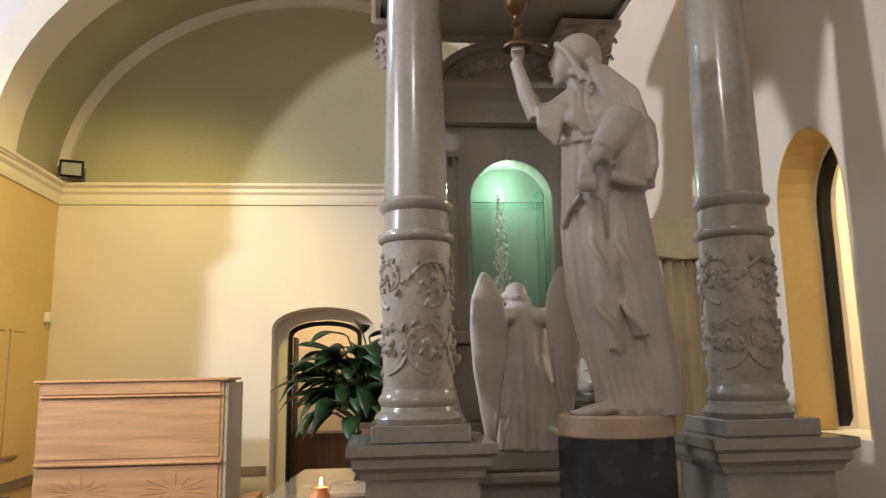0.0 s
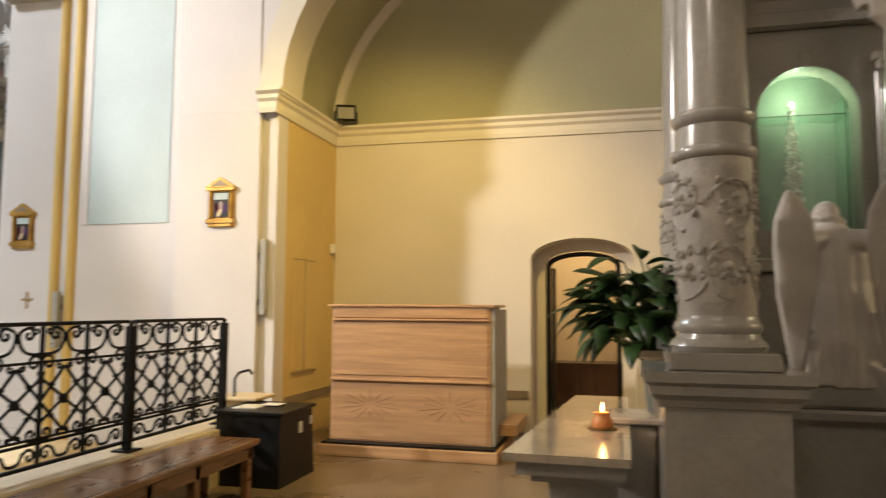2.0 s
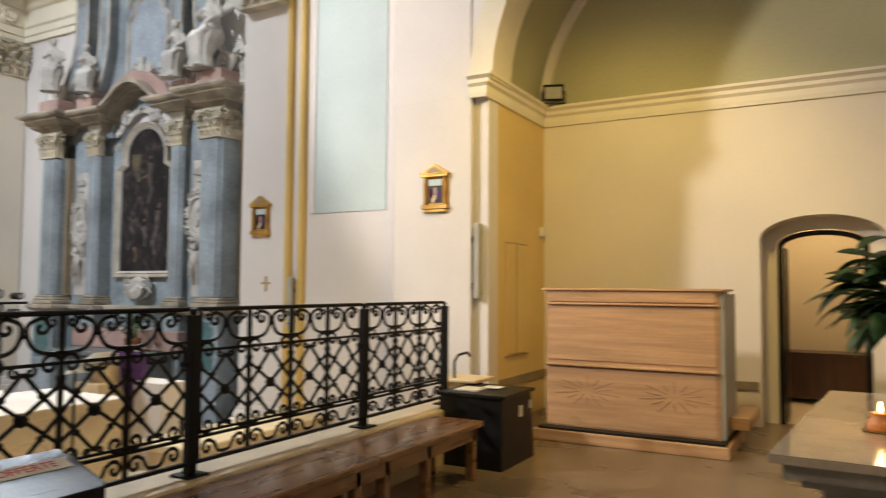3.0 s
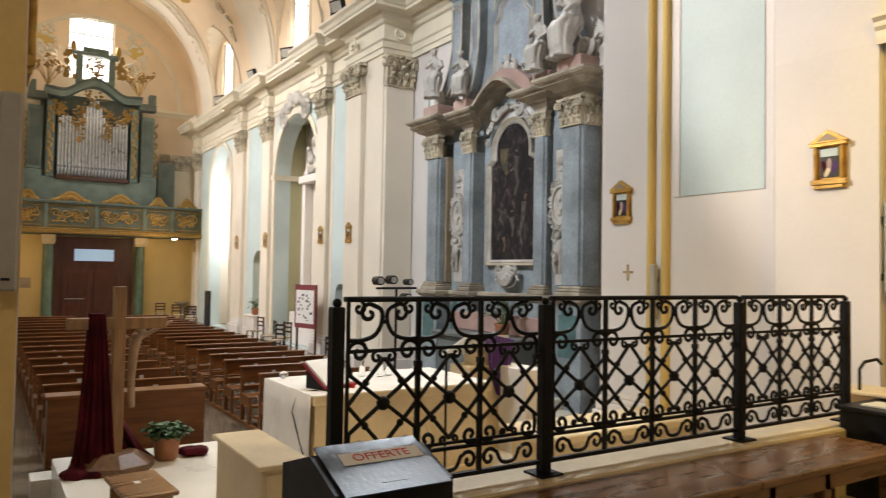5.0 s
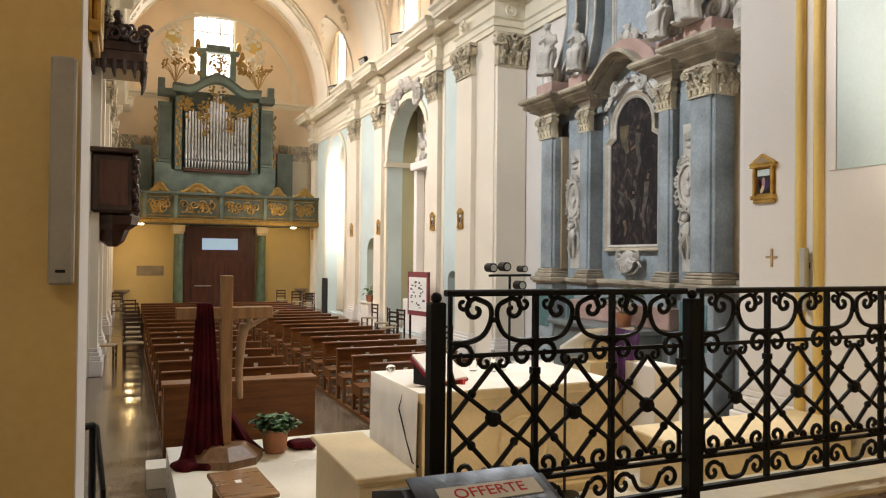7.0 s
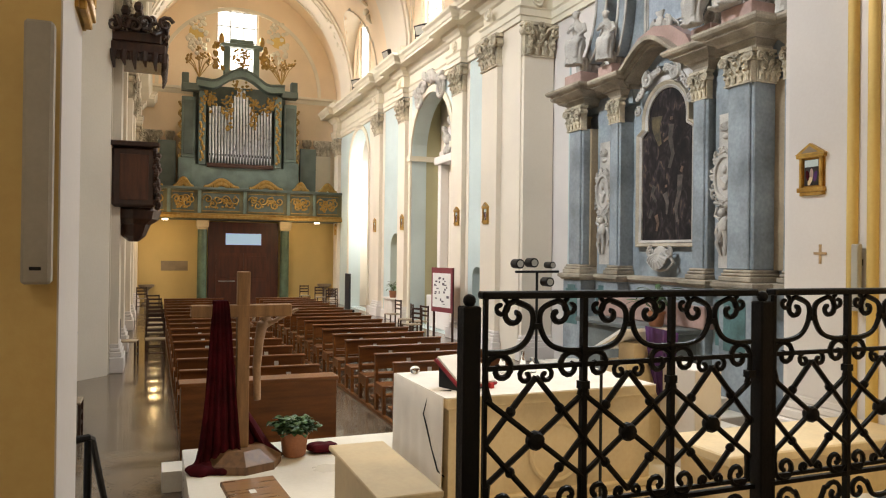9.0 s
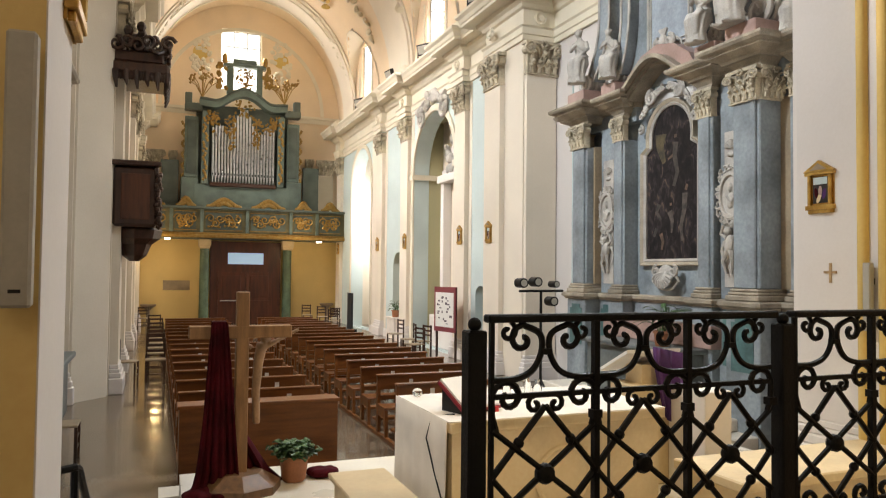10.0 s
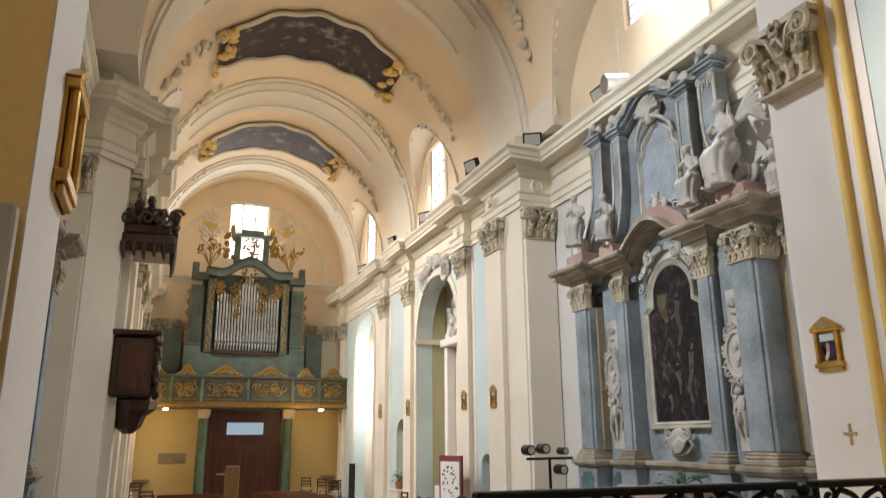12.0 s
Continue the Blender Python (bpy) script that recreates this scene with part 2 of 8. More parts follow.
def arc(uc, w, spring, rise, n=14):
    return [(uc - w / 2 * math.cos(math.pi * i / n), spring + rise * math.sin(math.pi * i / n)) for i in range(n + 1)]


def arched_wall(u0, u1, z0, z1, openings, place, depth):
    """A wall with arched openings (centre, width, sill, spring, rise)."""
    bm = bmesh.new()
    u = u0
    for uc, w, sill, spring, rise in sorted(openings):
        a, b = uc - w / 2, uc + w / 2
        if a > u + 1e-4:
            solid(bm, [(u, z0), (a, z0), (a, z1), (u, z1)], place, depth)
        if sill > z0 + 1e-4:
            solid(bm, [(a, z0), (b, z0), (b, sill), (a, sill)], place, depth)
        solid(bm, arc(uc, w, spring, rise) + [(b, z1), (a, z1)], place, depth)
        u = b
    if u1 > u + 1e-4:
        solid(bm, [(u, z0), (u1, z0), (u1, z1), (u, z1)], place, depth)
    return done(bm)


def along_x(y, sign=1):
    return lambda u, v, d: (u, y + sign * d, v)


def along_y(x, sign=1):
    return lambda u, v, d: (x + sign * d, u, v)


def lathe(bm, profile, seg=24, cx=0, cy=0, ripple=None, a0=0.0, a1=2 * math.pi):
    """Turn a profile of (radius, z) round the axis at cx, cy."""
    full = abs(a1 - a0) > 6.28
    n = seg if full else seg + 1
    rings = []
    for k, (r, z) in enumerate(profile):
        ring = []
        for i in range(n):
            a = a0 + (a1 - a0) * i / seg
            q = r * (ripple(a, z) if ripple else 1)
            ring.append(bm.verts.new((cx + q * math.cos(a), cy + q * math.sin(a), z)))
        rings.append(ring)
    for p, q in zip(rings, rings[1:]):
        for i in range(seg if full else seg):
            j = (i + 1) % n
            bm.faces.new((p[i], p[j], q[j], q[i]))
    if full:
        bm.faces.new(rings[0][::-1])
        bm.faces.new(rings[-1])
    return bm


def tube(bm, pts, r, seg=8, r1=None):
    """A round bar along points, tapering to r1."""
    pts = [Vector(p) for p in pts]
    rings, up = [], None
    for i, p in enumerate(pts):
        d = (pts[min(i + 1, len(pts) - 1)] - pts[max(i - 1, 0)]).normalized()
        if up is None:
            up = d.orthogonal().normalized()
        up = (up - d * up.dot(d)).normalized()
        side = d.cross(up)
        q = r if r1 is None else r + (r1 - r) * i / (len(pts) - 1)
        rings.append([bm.verts.new(p + q * (math.cos(2 * math.pi * k / seg) * up + math.sin(2 * math.pi * k / seg) * side)) for k in range(seg)])
    for a, b in zip(rings, rings[1:]):
        for k in range(seg):
            bm.faces.new((a[k], a[(k + 1) % seg], b[(k + 1) % seg], b[k]))
    bm.faces.new(rings[0][::-1])
    bm.faces.new(rings[-1])
    return bm


def sweep(bm, profile, path, close=True):
    """Run a moulding profile of (out, z) along a plan line; out is to the right of the way walked."""
    pts = [Vector(p) for p in path]
    rings = []
    for i, p in enumerate(pts):
        da = (p - pts[i - 1]).normalized() if i else None
        db = (pts[i + 1] - p).normalized() if i < len(pts) - 1 else None
        na = Vector((da.y, -da.x)) if da else None
        nb = Vector((db.y, -db.x)) if db else None
        if na and nb:
            m = (na + nb)
            m = m / max(0.3, m.dot(na))
        else:
            m = na or nb
        rings.append([bm.verts.new((p.x + m.x * o, p.y + m.y * o, z)) for o, z in profile])
    n = len(profile)
    for a, b in zip(rings, rings[1:]):
        for k in range(n if close else n - 1):
            bm.faces.new((a[k], b[k], b[(k + 1) % n], a[(k + 1) % n]))
    if close:
        bm.faces.new(rings[0])
        bm.faces.new(rings[-1][::-1])
    return done(bm)


def blob(bm, c, r, u=10, v=7, rot=(0, 0, 0)):
    m = Matrix.Translation(c) @ Euler([radians(a) for a in rot]).to_matrix().to_4x4() @ Matrix.Diagonal((*(r if hasattr(r, "__len__") else (r, r, r)), 1))
    bmesh.ops.create_uvsphere(bm, u_segments=u, v_segments=v, radius=1.0, matrix=m)
    return bm


def spiral(c, r, turns, start, n=16, flip=1, inner=0.18, plane="yz"):
    """Points of a scroll end round c, from the outside in."""
    out = []
    for i in range(n + 1):
        f = i / n
        a = start + flip * turns * 2 * math.pi * f
        q = r * (1 - (1 - inner) * f)
        u, v = q * math.cos(a), q * math.sin(a)
        out.append((c[0], c[1] + u, c[2] + v) if plane == "yz" else (c[0] + u, c[1], c[2] + v))
    return out


def walls(name, material, label, *rows):
    """Each stretch of wall is an object of its own."""
    for r in rows:
        structure(name, boxes(r), material, label)


# ---- the choir: floor, piers, alcove ----
structure("floor", boxes((-4.25, 2.0, -2.2, 8.5, -0.25, 0.0)), FLOORM, "polished brown terrazzo floor of the raised choir")
structure("floor_presbytery", boxes((-9.5, -4.26, 0.78, 6.75, -1.0, PRES)), PALESTONE, "pale marble floor of the presbytery")
structure("floor_step", boxes((-9.85, -9.5, 0.6, 6.75, -1.0, PRES - 0.2)), PALESTONE, "pale marble step before the nave")
structure("ground", boxes((-36.2, -4.3, -3.0, 11.0, -1.3, NAVE)), NAVEF, "polished grey-brown stone floor of the nave")
structure("curb", boxes((-4.24, -3.86, 1.2, 6.3, -0.6, 0.44), bev=0.012), STONE, "cream stone curb carrying the iron railing")

# back wall of the alcove with the arched doorway
bm = arched_wall(-4.6, 2.0, 0.0, 3.44, [(-1.17, 1.16, 0.0, 1.98, 0.24)], along_x(8.105), 0.42)
structure("wall_alcove_back", bm, CREAM, "cream plaster back wall with an arched doorway")
structure("wall_lunette", boxes((-4.6, 2.0, 8.105, 8.5, 3.441, 6.6)), SAGE, "sage green plaster lunette above the cornice")
# side wall of the alcove, yellow, and the pier
structure("wall_alcove_side", boxes((-4.6, -4.18, 6.75, 8.104, 0.0, 3.66)), YELLOW, "yellow plaster side wall of the alcove")
walls("pier_north", WHITE, "white plaster pier at the choir arch", (-5.3, -4.35, 6.445, 6.749, -0.6, 3.45), (-4.345, -4.18, 6.52, 6.749, 0.0, 3.45))
structure("wall_east", arched_wall(-2.2, 8.6, 0.0, 9.5, [(3.18, 0.6, 1.12, 2.3, 0.4)], along_y(1.7), 0.35), CREAM, "cream plaster wall with an arched opening")
structure("wall_south", boxes((-4.2, 2.0, -2.4, -2.2, 0.0, 9.5)), CREAM, "cream plaster wall behind the walk")
# arch ring and barrel vault of the alcove
AX, AZ, AA, AB = -1.30, 3.6, 2.9, 2.42


def ellipse_arc(a, b, n=28):
    return [(AX - a * math.cos(math.pi * i / n), AZ + b * math.sin(math.pi * i / n)) for i in range(n + 1)]


bm = bmesh.new()
solid(bm, ellipse_arc(AA + 0.02, AB + 0.02) + ellipse_arc(AA + 0.2, AB + 0.2)[::-1], along_x(6.9), 1.2)
structure("vault_alcove", done(bm), SAGE, "sage green plaster barrel vault", True)
bm = bmesh.new()
solid(bm, ellipse_arc(AA - 0.1, AB - 0.1) + ellipse_arc(AA + 0.16, AB + 0.16)[::-1], along_x(6.42), 0.478)
structure("arch_ring", done(bm), TRIM, "cream plaster arch band before the vault", True)
bm = bmesh.new()
solid(bm, ellipse_arc(AA - 0.09, AB - 0.09) + ellipse_arc(AA + 0.03, AB + 0.03)[::-1], along_x(8.04), 0.064)
structure("lunette_band", done(bm), CREAM, "cream band round the lunette", True)
bm = bmesh.new()
solid(bm, [(-4.36, 3.6)] + ellipse_arc(AA + 0.162, AB + 0.162)[1:-1] + [(1.7, 3.6), (1.7, 9.5), (-4.36, 9.5)], along_x(6.46), 0.28)
structure("wall_above_alcove", done(bm), WHITE, "white plaster wall above the alcove arch")
CORN = [(0, 3.42), (0.02, 3.42), (0.03, 3.47), (0.03, 3.53), (0.06, 3.56), (0.06, 3.60), (0.10, 3.63), (0.10, 3.66), (0, 3.66)]
bm = sweep(bmesh.new(), CORN, [(-4.358, 7.4), (-4.358, 6.44), (-4.18, 6.44), (-4.18, 8.10), (1.7, 8.10)][1:])
structure("cornice_alcove", bm, TRIM, "cream moulded cornice round the alcove")
structure("choir_ceiling", boxes((-4.6, 2.2, -2.4, 8.6, 9.5, 9.7)), PEACH, "plain plaster ceiling of the choir")
# wall between presbytery and nave bays: white wall with a pale panel and yellow pilaster strips
walls("wall_presbytery_north", WHITE, "white plaster presbytery wall", (-7.72, -5.301, 6.6, 6.9, -1.0, 9.5), (-7.72, -7.4, 6.9, 9.6, -1.0, 9.5), (-5.3, -4.6, 6.75, 7.0, -0.6, 9.5), (-5.3, -4.36, 6.445, 6.75, 3.451, 9.5))
structure("panel_north", boxes((-6.52, -5.5, 6.59, 6.599, 2.32, 9.0)), PALEBLUE, "pale grey-blue painted wall panel")
walls("panel_cord_north", WHITE, "white plaster border of the panel", (-6.60, -6.53, 6.585, 6.599, 2.32, 9.0), (-5.46, -5.38, 6.56, 6.599, -0.5, 9.0))
bm = bmesh.new()
for a, b in ((-6.98, -6.87), (-6.80, -6.63)):
    lathe(bm, [(0.055, -0.5), (0.055, 9.0)], 10, (a + b) / 2, 6.595)
structure("pilaster_strip_north", bm, OCHRE, "ochre yellow rounded pilaster strips", True)
# the mirror image on the south side of the arch
walls("wall_presbytery_south", WHITE, "white plaster presbytery wall", (-7.2, -5.062, -0.7, -0.45, -1.0, 9.5), (-5.06, -4.452, -0.5, 0.235, -1.0, 9.5), (-7.2, -6.9, -1.6, -0.7, -1.0, 9.5))
structure("pier_south", boxes((-4.75, -4.45, -2.2, 0.23, -0.6, 9.5)), YELLOW, "yellow plaster pier of the choir arch")
# triumphal arch above
bm = bmesh.new()
solid(bm, [(0.1, 7.2)] + [(p[0], p[1]) for p in arc(3.28, 6.34, 7.2, 1.6, 20)] + [(6.46, 7.2), (6.46, 9.6), (0.1, 9.6)], along_y(-4.6), 0.3)
structure("choir_arch", done(bm), WHITE, "white plaster arch between choir and presbytery")
# corridor behind the doorway and the room behind the arched opening
walls("corridor", CREAM, "cream walls of the corridor behind the doorway", (-2.6, 0.3, 10.6, 10.8, 0, 3.2), (-2.8, -2.6, 8.53, 10.8, 0, 3.2), (0.3, 0.5, 8.53, 10.8, 0, 3.2), (-2.8, 0.5, 8.53, 10.8, 3.2, 3.4), (-2.8, 0.5, 8.5, 10.8, -0.2, 0.0))
walls("side_room", CREAM, "cream walls of the side room", (4.2, 4.4, 1.8, 5.2, 0, 3.4), (2.06, 4.2, 5.2, 5.4, 0, 3.4), (2.06, 4.2, 1.6, 1.8, 0, 3.4), (2.06, 4.4, 1.6, 5.4, 3.4, 3.6), (2.06, 4.4, 1.6, 5.4, -0.2, 0))

# ---- the nave ----
bm = arched_wall(FAR - 0.3, -16.6, -1.0, SPRING, [(-31.1, 3.0, -0.9, 5.0, 1.5), (-22.75, 3.5, -0.9, 4.6, 1.75), (-19.25, 0.62, -0.9, 0.85, 0.25), (-26.15, 1.1, -0.05, 1.6, 0.52)], along_x(NW), 0.5)
structure("wall_nave_north", bm, PALEBLUE, "pale blue and cream plaster nave wall with arched openings")
structure("wall_nave_niche", boxes((-24.8, -20.7, NW + 1.0, NW + 1.2, -0.9, 6.8)), CREAM, "cream back wall of the side chapel")
walls("wall_nave_niche_side", SAGE, "pale green side walls of the chapel", (-24.9, -24.5, NW + 0.502, NW + 1.0, -0.9, 6.8), (-21.0, -20.6, NW + 0.502, NW + 1.0, -0.9, 6.8), (-24.9, -20.6, NW + 0.502, NW + 1.2, 6.4, 6.9), (-19.7, -18.8, NW + 0.9, NW + 1.2, -0.9, 1.4))
structure("small_niche_back", boxes((-26.8, -25.5, NW + 0.3, NW + 0.62, -0.1, 2.3)), YELLOW, "yellow back of the shrine niche")
walls("wall_arch_room", CREAM, "cream walls of the side entrance", (-33.2, -29.0, NW + 2.0, NW + 2.2, -0.9, 7.2), (-33.4, -33.2, NW + 0.5, NW + 2.2, -0.9, 7.2), (-29.2, -29.0, NW + 0.5, NW + 2.2, -0.9, 7.2), (-33.4, -29.0, NW + 0.5, NW + 2.2, 7.2, 7.4))
structure("wall_altar_bay", boxes((-16.29, -7.73, 8.8, 9.1, -1.0, SPRING)), WHITE, "pale plaster wall behind the side altar")
walls("pier_nave_north", CREAM, "cream plaster pier between nave and altar bay", (-18.2, -16.3, 8.0, 8.349, -1.0, SPRING), (-16.598, -16.3, 8.351, 9.1, -1.0, SPRING))
walls("wall_nave_south", CREAM, "cream plaster south nave wall", (FAR - 0.3, -16.95, SW - 0.4, SW, -1.0, SPRING), (-16.94, -6.9, -1.7, -1.5, -1.0, SPRING))
bm = bmesh.new()
solid(bm, [(-16.949, -1.499), (-16.25, -1.499), (-16.25, -0.80), (-16.8, -0.27), (-16.949, -0.27)], lambda u, v, d: (u, v, -1.0 + d), SPRING + 1.0)
structure("pier_nave_south", done(bm), CREAM, "cream plaster pier of the south wall with a canted corner")
bm = arched_wall(SW - 0.6, 9.2, NAVE - 0.1, 13.6, [(3.9, 1.75, 9.5, 12.2, 0.06)], along_y(FAR, -1), 0.5)
structure("wall_entrance", bm, PEACH, "peach plaster entrance wall with a high window")
structure("wall_under_gallery", boxes((FAR + 0.004, FAR + 0.03, SW, NW, NAVE, 2.75)), YELLOW, "warm yellow wall under the gallery")
for y0, y1 in ((8.36, 9.1), (-1.7, -0.26)):
    structure("bay_soffit", boxes((-17.0, -15.25, y0, y1, SPRING + 0.001, SPRING + 2.6), (-8.75, -6.9, y0, y1, SPRING + 0.001, SPRING + 2.6)), CREAM, "cream plaster mass over the end of the altar bay")
# barrel vault, pierced by lunettes over the windows
VB, VR = 5.1, (NW - SW) / 2
LUN = [(-12.0, 1, 3.3, 3.0, 8.8), (-22.8, 1, 1.9, 2.9, NW + 0.02), (-30.7, 1, 1.9, 2.9, NW + 0.02),
       (-12.0, -1, 3.3, 3.0, -1.5), (-22.8, -1, 1.9, 2.9, SW - 0.02), (-30.7, -1, 1.9, 2.9, SW - 0.02)]


def rise(x, side):
    """Height of a lunette over the springing at x."""
    for k, sd, hw, h, _ in LUN:
        if sd == side and abs(x - k) < hw:
            return h * math.sqrt(1 - ((x - k) / hw) ** 2)
    return -1


def sheet(name, rows, material, label, thick=0.1):
    g = bmesh.new()
    vs = [[g.verts.new(p) for p in r] for r in rows]
    for p, q in zip(vs, vs[1:]):
        for i in range(len(p) - 1):
            g.faces.new((p[i], p[i + 1], q[i + 1], q[i]))
    ob = structure(name, g, material, label, True)
    if thick:
        ob.modifiers.new("thick", "SOLIDIFY").thickness = thick
    return ob


g = bmesh.new()
nx, na = 150, 72
xs = [FAR - 0.4 + (-4.2 - FAR + 0.4) * i / nx for i in range(nx + 1)]
grid = [[g.verts.new((x, CY - (VR + 0.06) * math.cos(math.pi * j / na), SPRING + VB * math.sin(math.pi * j / na))) for j in range(na + 1)] for x in xs]
for i in range(nx):
    xm = (xs[i] + xs[i + 1]) / 2
    for j in range(na):
        h = VB * math.sin(math.pi * (j + 0.5) / na)
        if h < rise(xm, -1 if j < na / 2 else 1):
            continue
        g.faces.new((grid[i][j], grid[i + 1][j], grid[i + 1][j + 1], grid[i][j + 1]))
structure("ceiling_vault", g, PEACH, "peach plaster barrel vault", True)


def band(bx, w, d):
    rows = []
    for j in range(49):
        a = math.pi * j / 48
        c, s_ = math.cos(a), math.sin(a)
        r0, b0, r1, b1 = VR + 0.05, VB - 0.01, VR + 0.06 - d, VB - d
        rows.append([(bx - w / 2, CY - r0 * c, SPRING + b0 * s_), (bx - w / 2, CY - r1 * c, SPRING + b1 * s_), (bx + w / 2, CY - r1 * c, SPRING + b1 * s_), (bx + w / 2, CY - r0 * c, SPRING + b0 * s_)])
    sheet("vault_band", rows, CREAM, "cream transverse arch of the vault", 0)


for bx, bw in ((-17.6, 2.3), (-26.1, 2.5), (-33.3, 2.1), (-8.3, 1.7)):
    band(bx, bw - 0.4, 0.13)
    band(bx, bw, 0.06)
structure("gable_wall_choir", boxes((-4.35, -4.3, -1.6, 9.6, 9.5, 13.6)), WHITE, "white wall above the choir arch")


def lunette(k, side, hw, h, y_out):
    n, rows = 36, []
    for i in range(n + 1):
        a = math.pi * i / n
        x, z = k - hw * math.cos(a), h * math.sin(a)
        y_in = CY + side * (VR + 0.06) * math.sqrt(max(0, 1 - (z / VB) ** 2))
        rows.append([(x, y_out + (y_in - side * 0.06 - y_out) * j / 6, SPRING + z) for j in range(7)])
    sheet("lunette_vault", rows, CREAM, "cream plaster lunette over a window", 0)
    wall = bmesh.new()
    ww, w0, w1 = (0.72, 0.35, h - 0.35) if hw < 3 else (1.05, 1.2, h - 0.3)
    for pts in ([(k - hw, 0)] + [(k - hw * math.cos(math.pi * i / n), h * math.sin(math.pi * i / n)) for i in range(1, n // 2)] + [(k - ww, h * math.sqrt(1 - (ww / hw) ** 2)), (k - ww, 0)],
                [(k + ww, 0), (k + ww, h * math.sqrt(1 - (ww / hw) ** 2))] + [(k - hw * math.cos(math.pi * i / n), h * math.sin(math.pi * i / n)) for i in range(n // 2 + 1, n)] + [(k + hw, 0)],
                [(k - ww, 0), (k - ww, w0), (k + ww, w0), (k + ww, 0)], [(k - ww, w1), (k - ww, h * math.sqrt(1 - (ww / hw) ** 2)), (k, h), (k + ww, h * math.sqrt(1 - (ww / hw) ** 2)), (k + ww, w1)]):
        pts = [p for p in pts if len(pts) < 6 or abs(p[0] - k) >= ww - 1e-6]
        solid(wall, [(u, SPRING + v) for u, v in pts], along_x(y_out, side), 0.12)
    structure("lunette_wall", done(wall), PEACH, "peach plaster wall round a vault window")
    w = tagged(new("window_vault"), "tall leaded clear window high in the vault", "window", "vault windows", "structure")
    w.matrix_basis = pose(k, y_out + side * 0.13, SPRING + w0)
    z1 = w1 - w0
    part("pane", boxes((-ww, ww, -0.008, 0.008, 0, z1)), SKYGLOW, w)
    part("window_frame", boxes((-ww, -ww + 0.06, -0.03, 0.03, 0, z1)), GREYP, w)
    part("window_frame", boxes((ww - 0.06, ww, -0.03, 0.03, 0, z1)), GREYP, w)
    for i in range(1, 4):
        part("glazing_bar", boxes((-ww + i * ww / 2 - 0.013, -ww + i * ww / 2 + 0.013, -0.03, 0.03, 0, z1)), GREYP, w)
    for i in range(1, 6):
        part("glazing_bar", boxes((-ww, ww, -0.028, 0.028, z1 * i / 6 - 0.013, z1 * i / 6 + 0.013)), GREYP, w)
    g = bmesh.new()
    for s_ in (-1, 1):
        tube(g, [(k + s_ * (ww + 0.25), y_out - side * 0.01, SPRING + 0.15), (k + s_ * (ww + 0.25), y_out - side * 0.01, SPRING + h * 0.6)], 0.03, 6)
    structure("lunette_moulding", g, TRIM, "thin moulding beside a vault window")


for row in LUN:
    lunette(*row)
w = tagged(new("window_entrance"), "large bright window above the organ", "window", "", "structure")
w.matrix_basis = pose(FAR - 0.45, 3.9, 9.5)
part("pane", boxes((-0.01, 0.01, -0.95, 0.95, -0.1, 2.9)), SKYGLOW, w)
g = bmesh.new()
for i in range(4):
    box(g, 0.02, 0.05, -0.88 + i * 0.58 - 0.02, -0.88 + i * 0.58 + 0.02, 0, 2.8)
for i in range(5):
    box(g, 0.02, 0.05, -0.88, 0.88, i * 0.68 - 0.02, i * 0.68 + 0.02)
part("window_frame", g, GREYP, w)

# entablature
ENT = [(0, 6.6), (0.05, 6.6), (0.05, 6.72), (0.08, 6.74), (0.08, 6.88), (0.12, 6.92), (0.02, 6.94), (0.02, 7.3), (0.08, 7.33), (0.12, 7.40), (0.20, 7.46), (0.22, 7.54), (0.50, 7.55), (0.50, 7.62), (0.53, 7.64), (0.56, 7.73), (0.63, 7.79), (0.63, 7.86), (0.20, 7.92), (0.20, 8.24), (0.0, 8.24)]


def ressauts(y, sgn, x0, x1, centres, w, d):
    pts = [(x0, y)]
    for c in centres:
        pts += [(c - w / 2, y), (c - w / 2, y - sgn * d), (c + w / 2, y - sgn * d), (c + w / 2, y)]
    return pts + [(x1, y)]


pn = ressauts(NW, 1, FAR, -18.2, [-34.6, -28.1, -25.2, -20.4], 0.8, 0.2)[:-1] + [(-18.2, NW), (-18.2, 8.0), (-16.29, 8.0), (-16.29, 8.79), (-7.72, 8.79)]
structure("entablature_north", sweep(bmesh.new(), ENT, pn), TRIM, "cream moulded entablature along the nave")
ps = [(-7.2, -1.5), (-16.24, -1.5), (-16.24, -0.78), (-16.78, -0.25), (-17.05, SW), (-17.05, SW + 0.15), (-17.95, SW + 0.15), (-17.95, SW)] + ressauts(SW, -1, FAR, -18.2, [-34.6, -28.1, -25.2, -20.4], 0.8, 0.2)[::-1][1:]
structure("entablature_south", sweep(bmesh.new(), ENT, ps), TRIM, "cream moulded entablature along the nave")


for rx, ry in ((-17.65, 7.84), (-20.4, 8.12), (-25.2, 8.12), (-28.1, 8.12)):
    g = bmesh.new()
    lathe(g, [(0.02, 0.05), (0.05, 0.055), (0.06, 0.02), (0.10, 0.025), (0.12, 0.05), (0.14, 0.05), (0.15, 0.0)], 18)
    bmesh.ops.transform(g, matrix=pose(rx, ry, 7.12, 90, 0, 0), verts=g.verts[:])
    structure("frieze_rosette", g, TRIM, "small stucco rosette on the frieze", True)
g = bmesh.new()
lathe(g, [(0.02, 0.05), (0.05, 0.055), (0.06, 0.02), (0.10, 0.025), (0.12, 0.05), (0.14, 0.05), (0.15, 0.0)], 18)
bmesh.ops.transform(g, matrix=pose(-16.27, 8.4, 7.12, 0, 90, 0), verts=g.verts[:])
structure("frieze_rosette", g, TRIM, "small stucco rosette on the frieze", True)


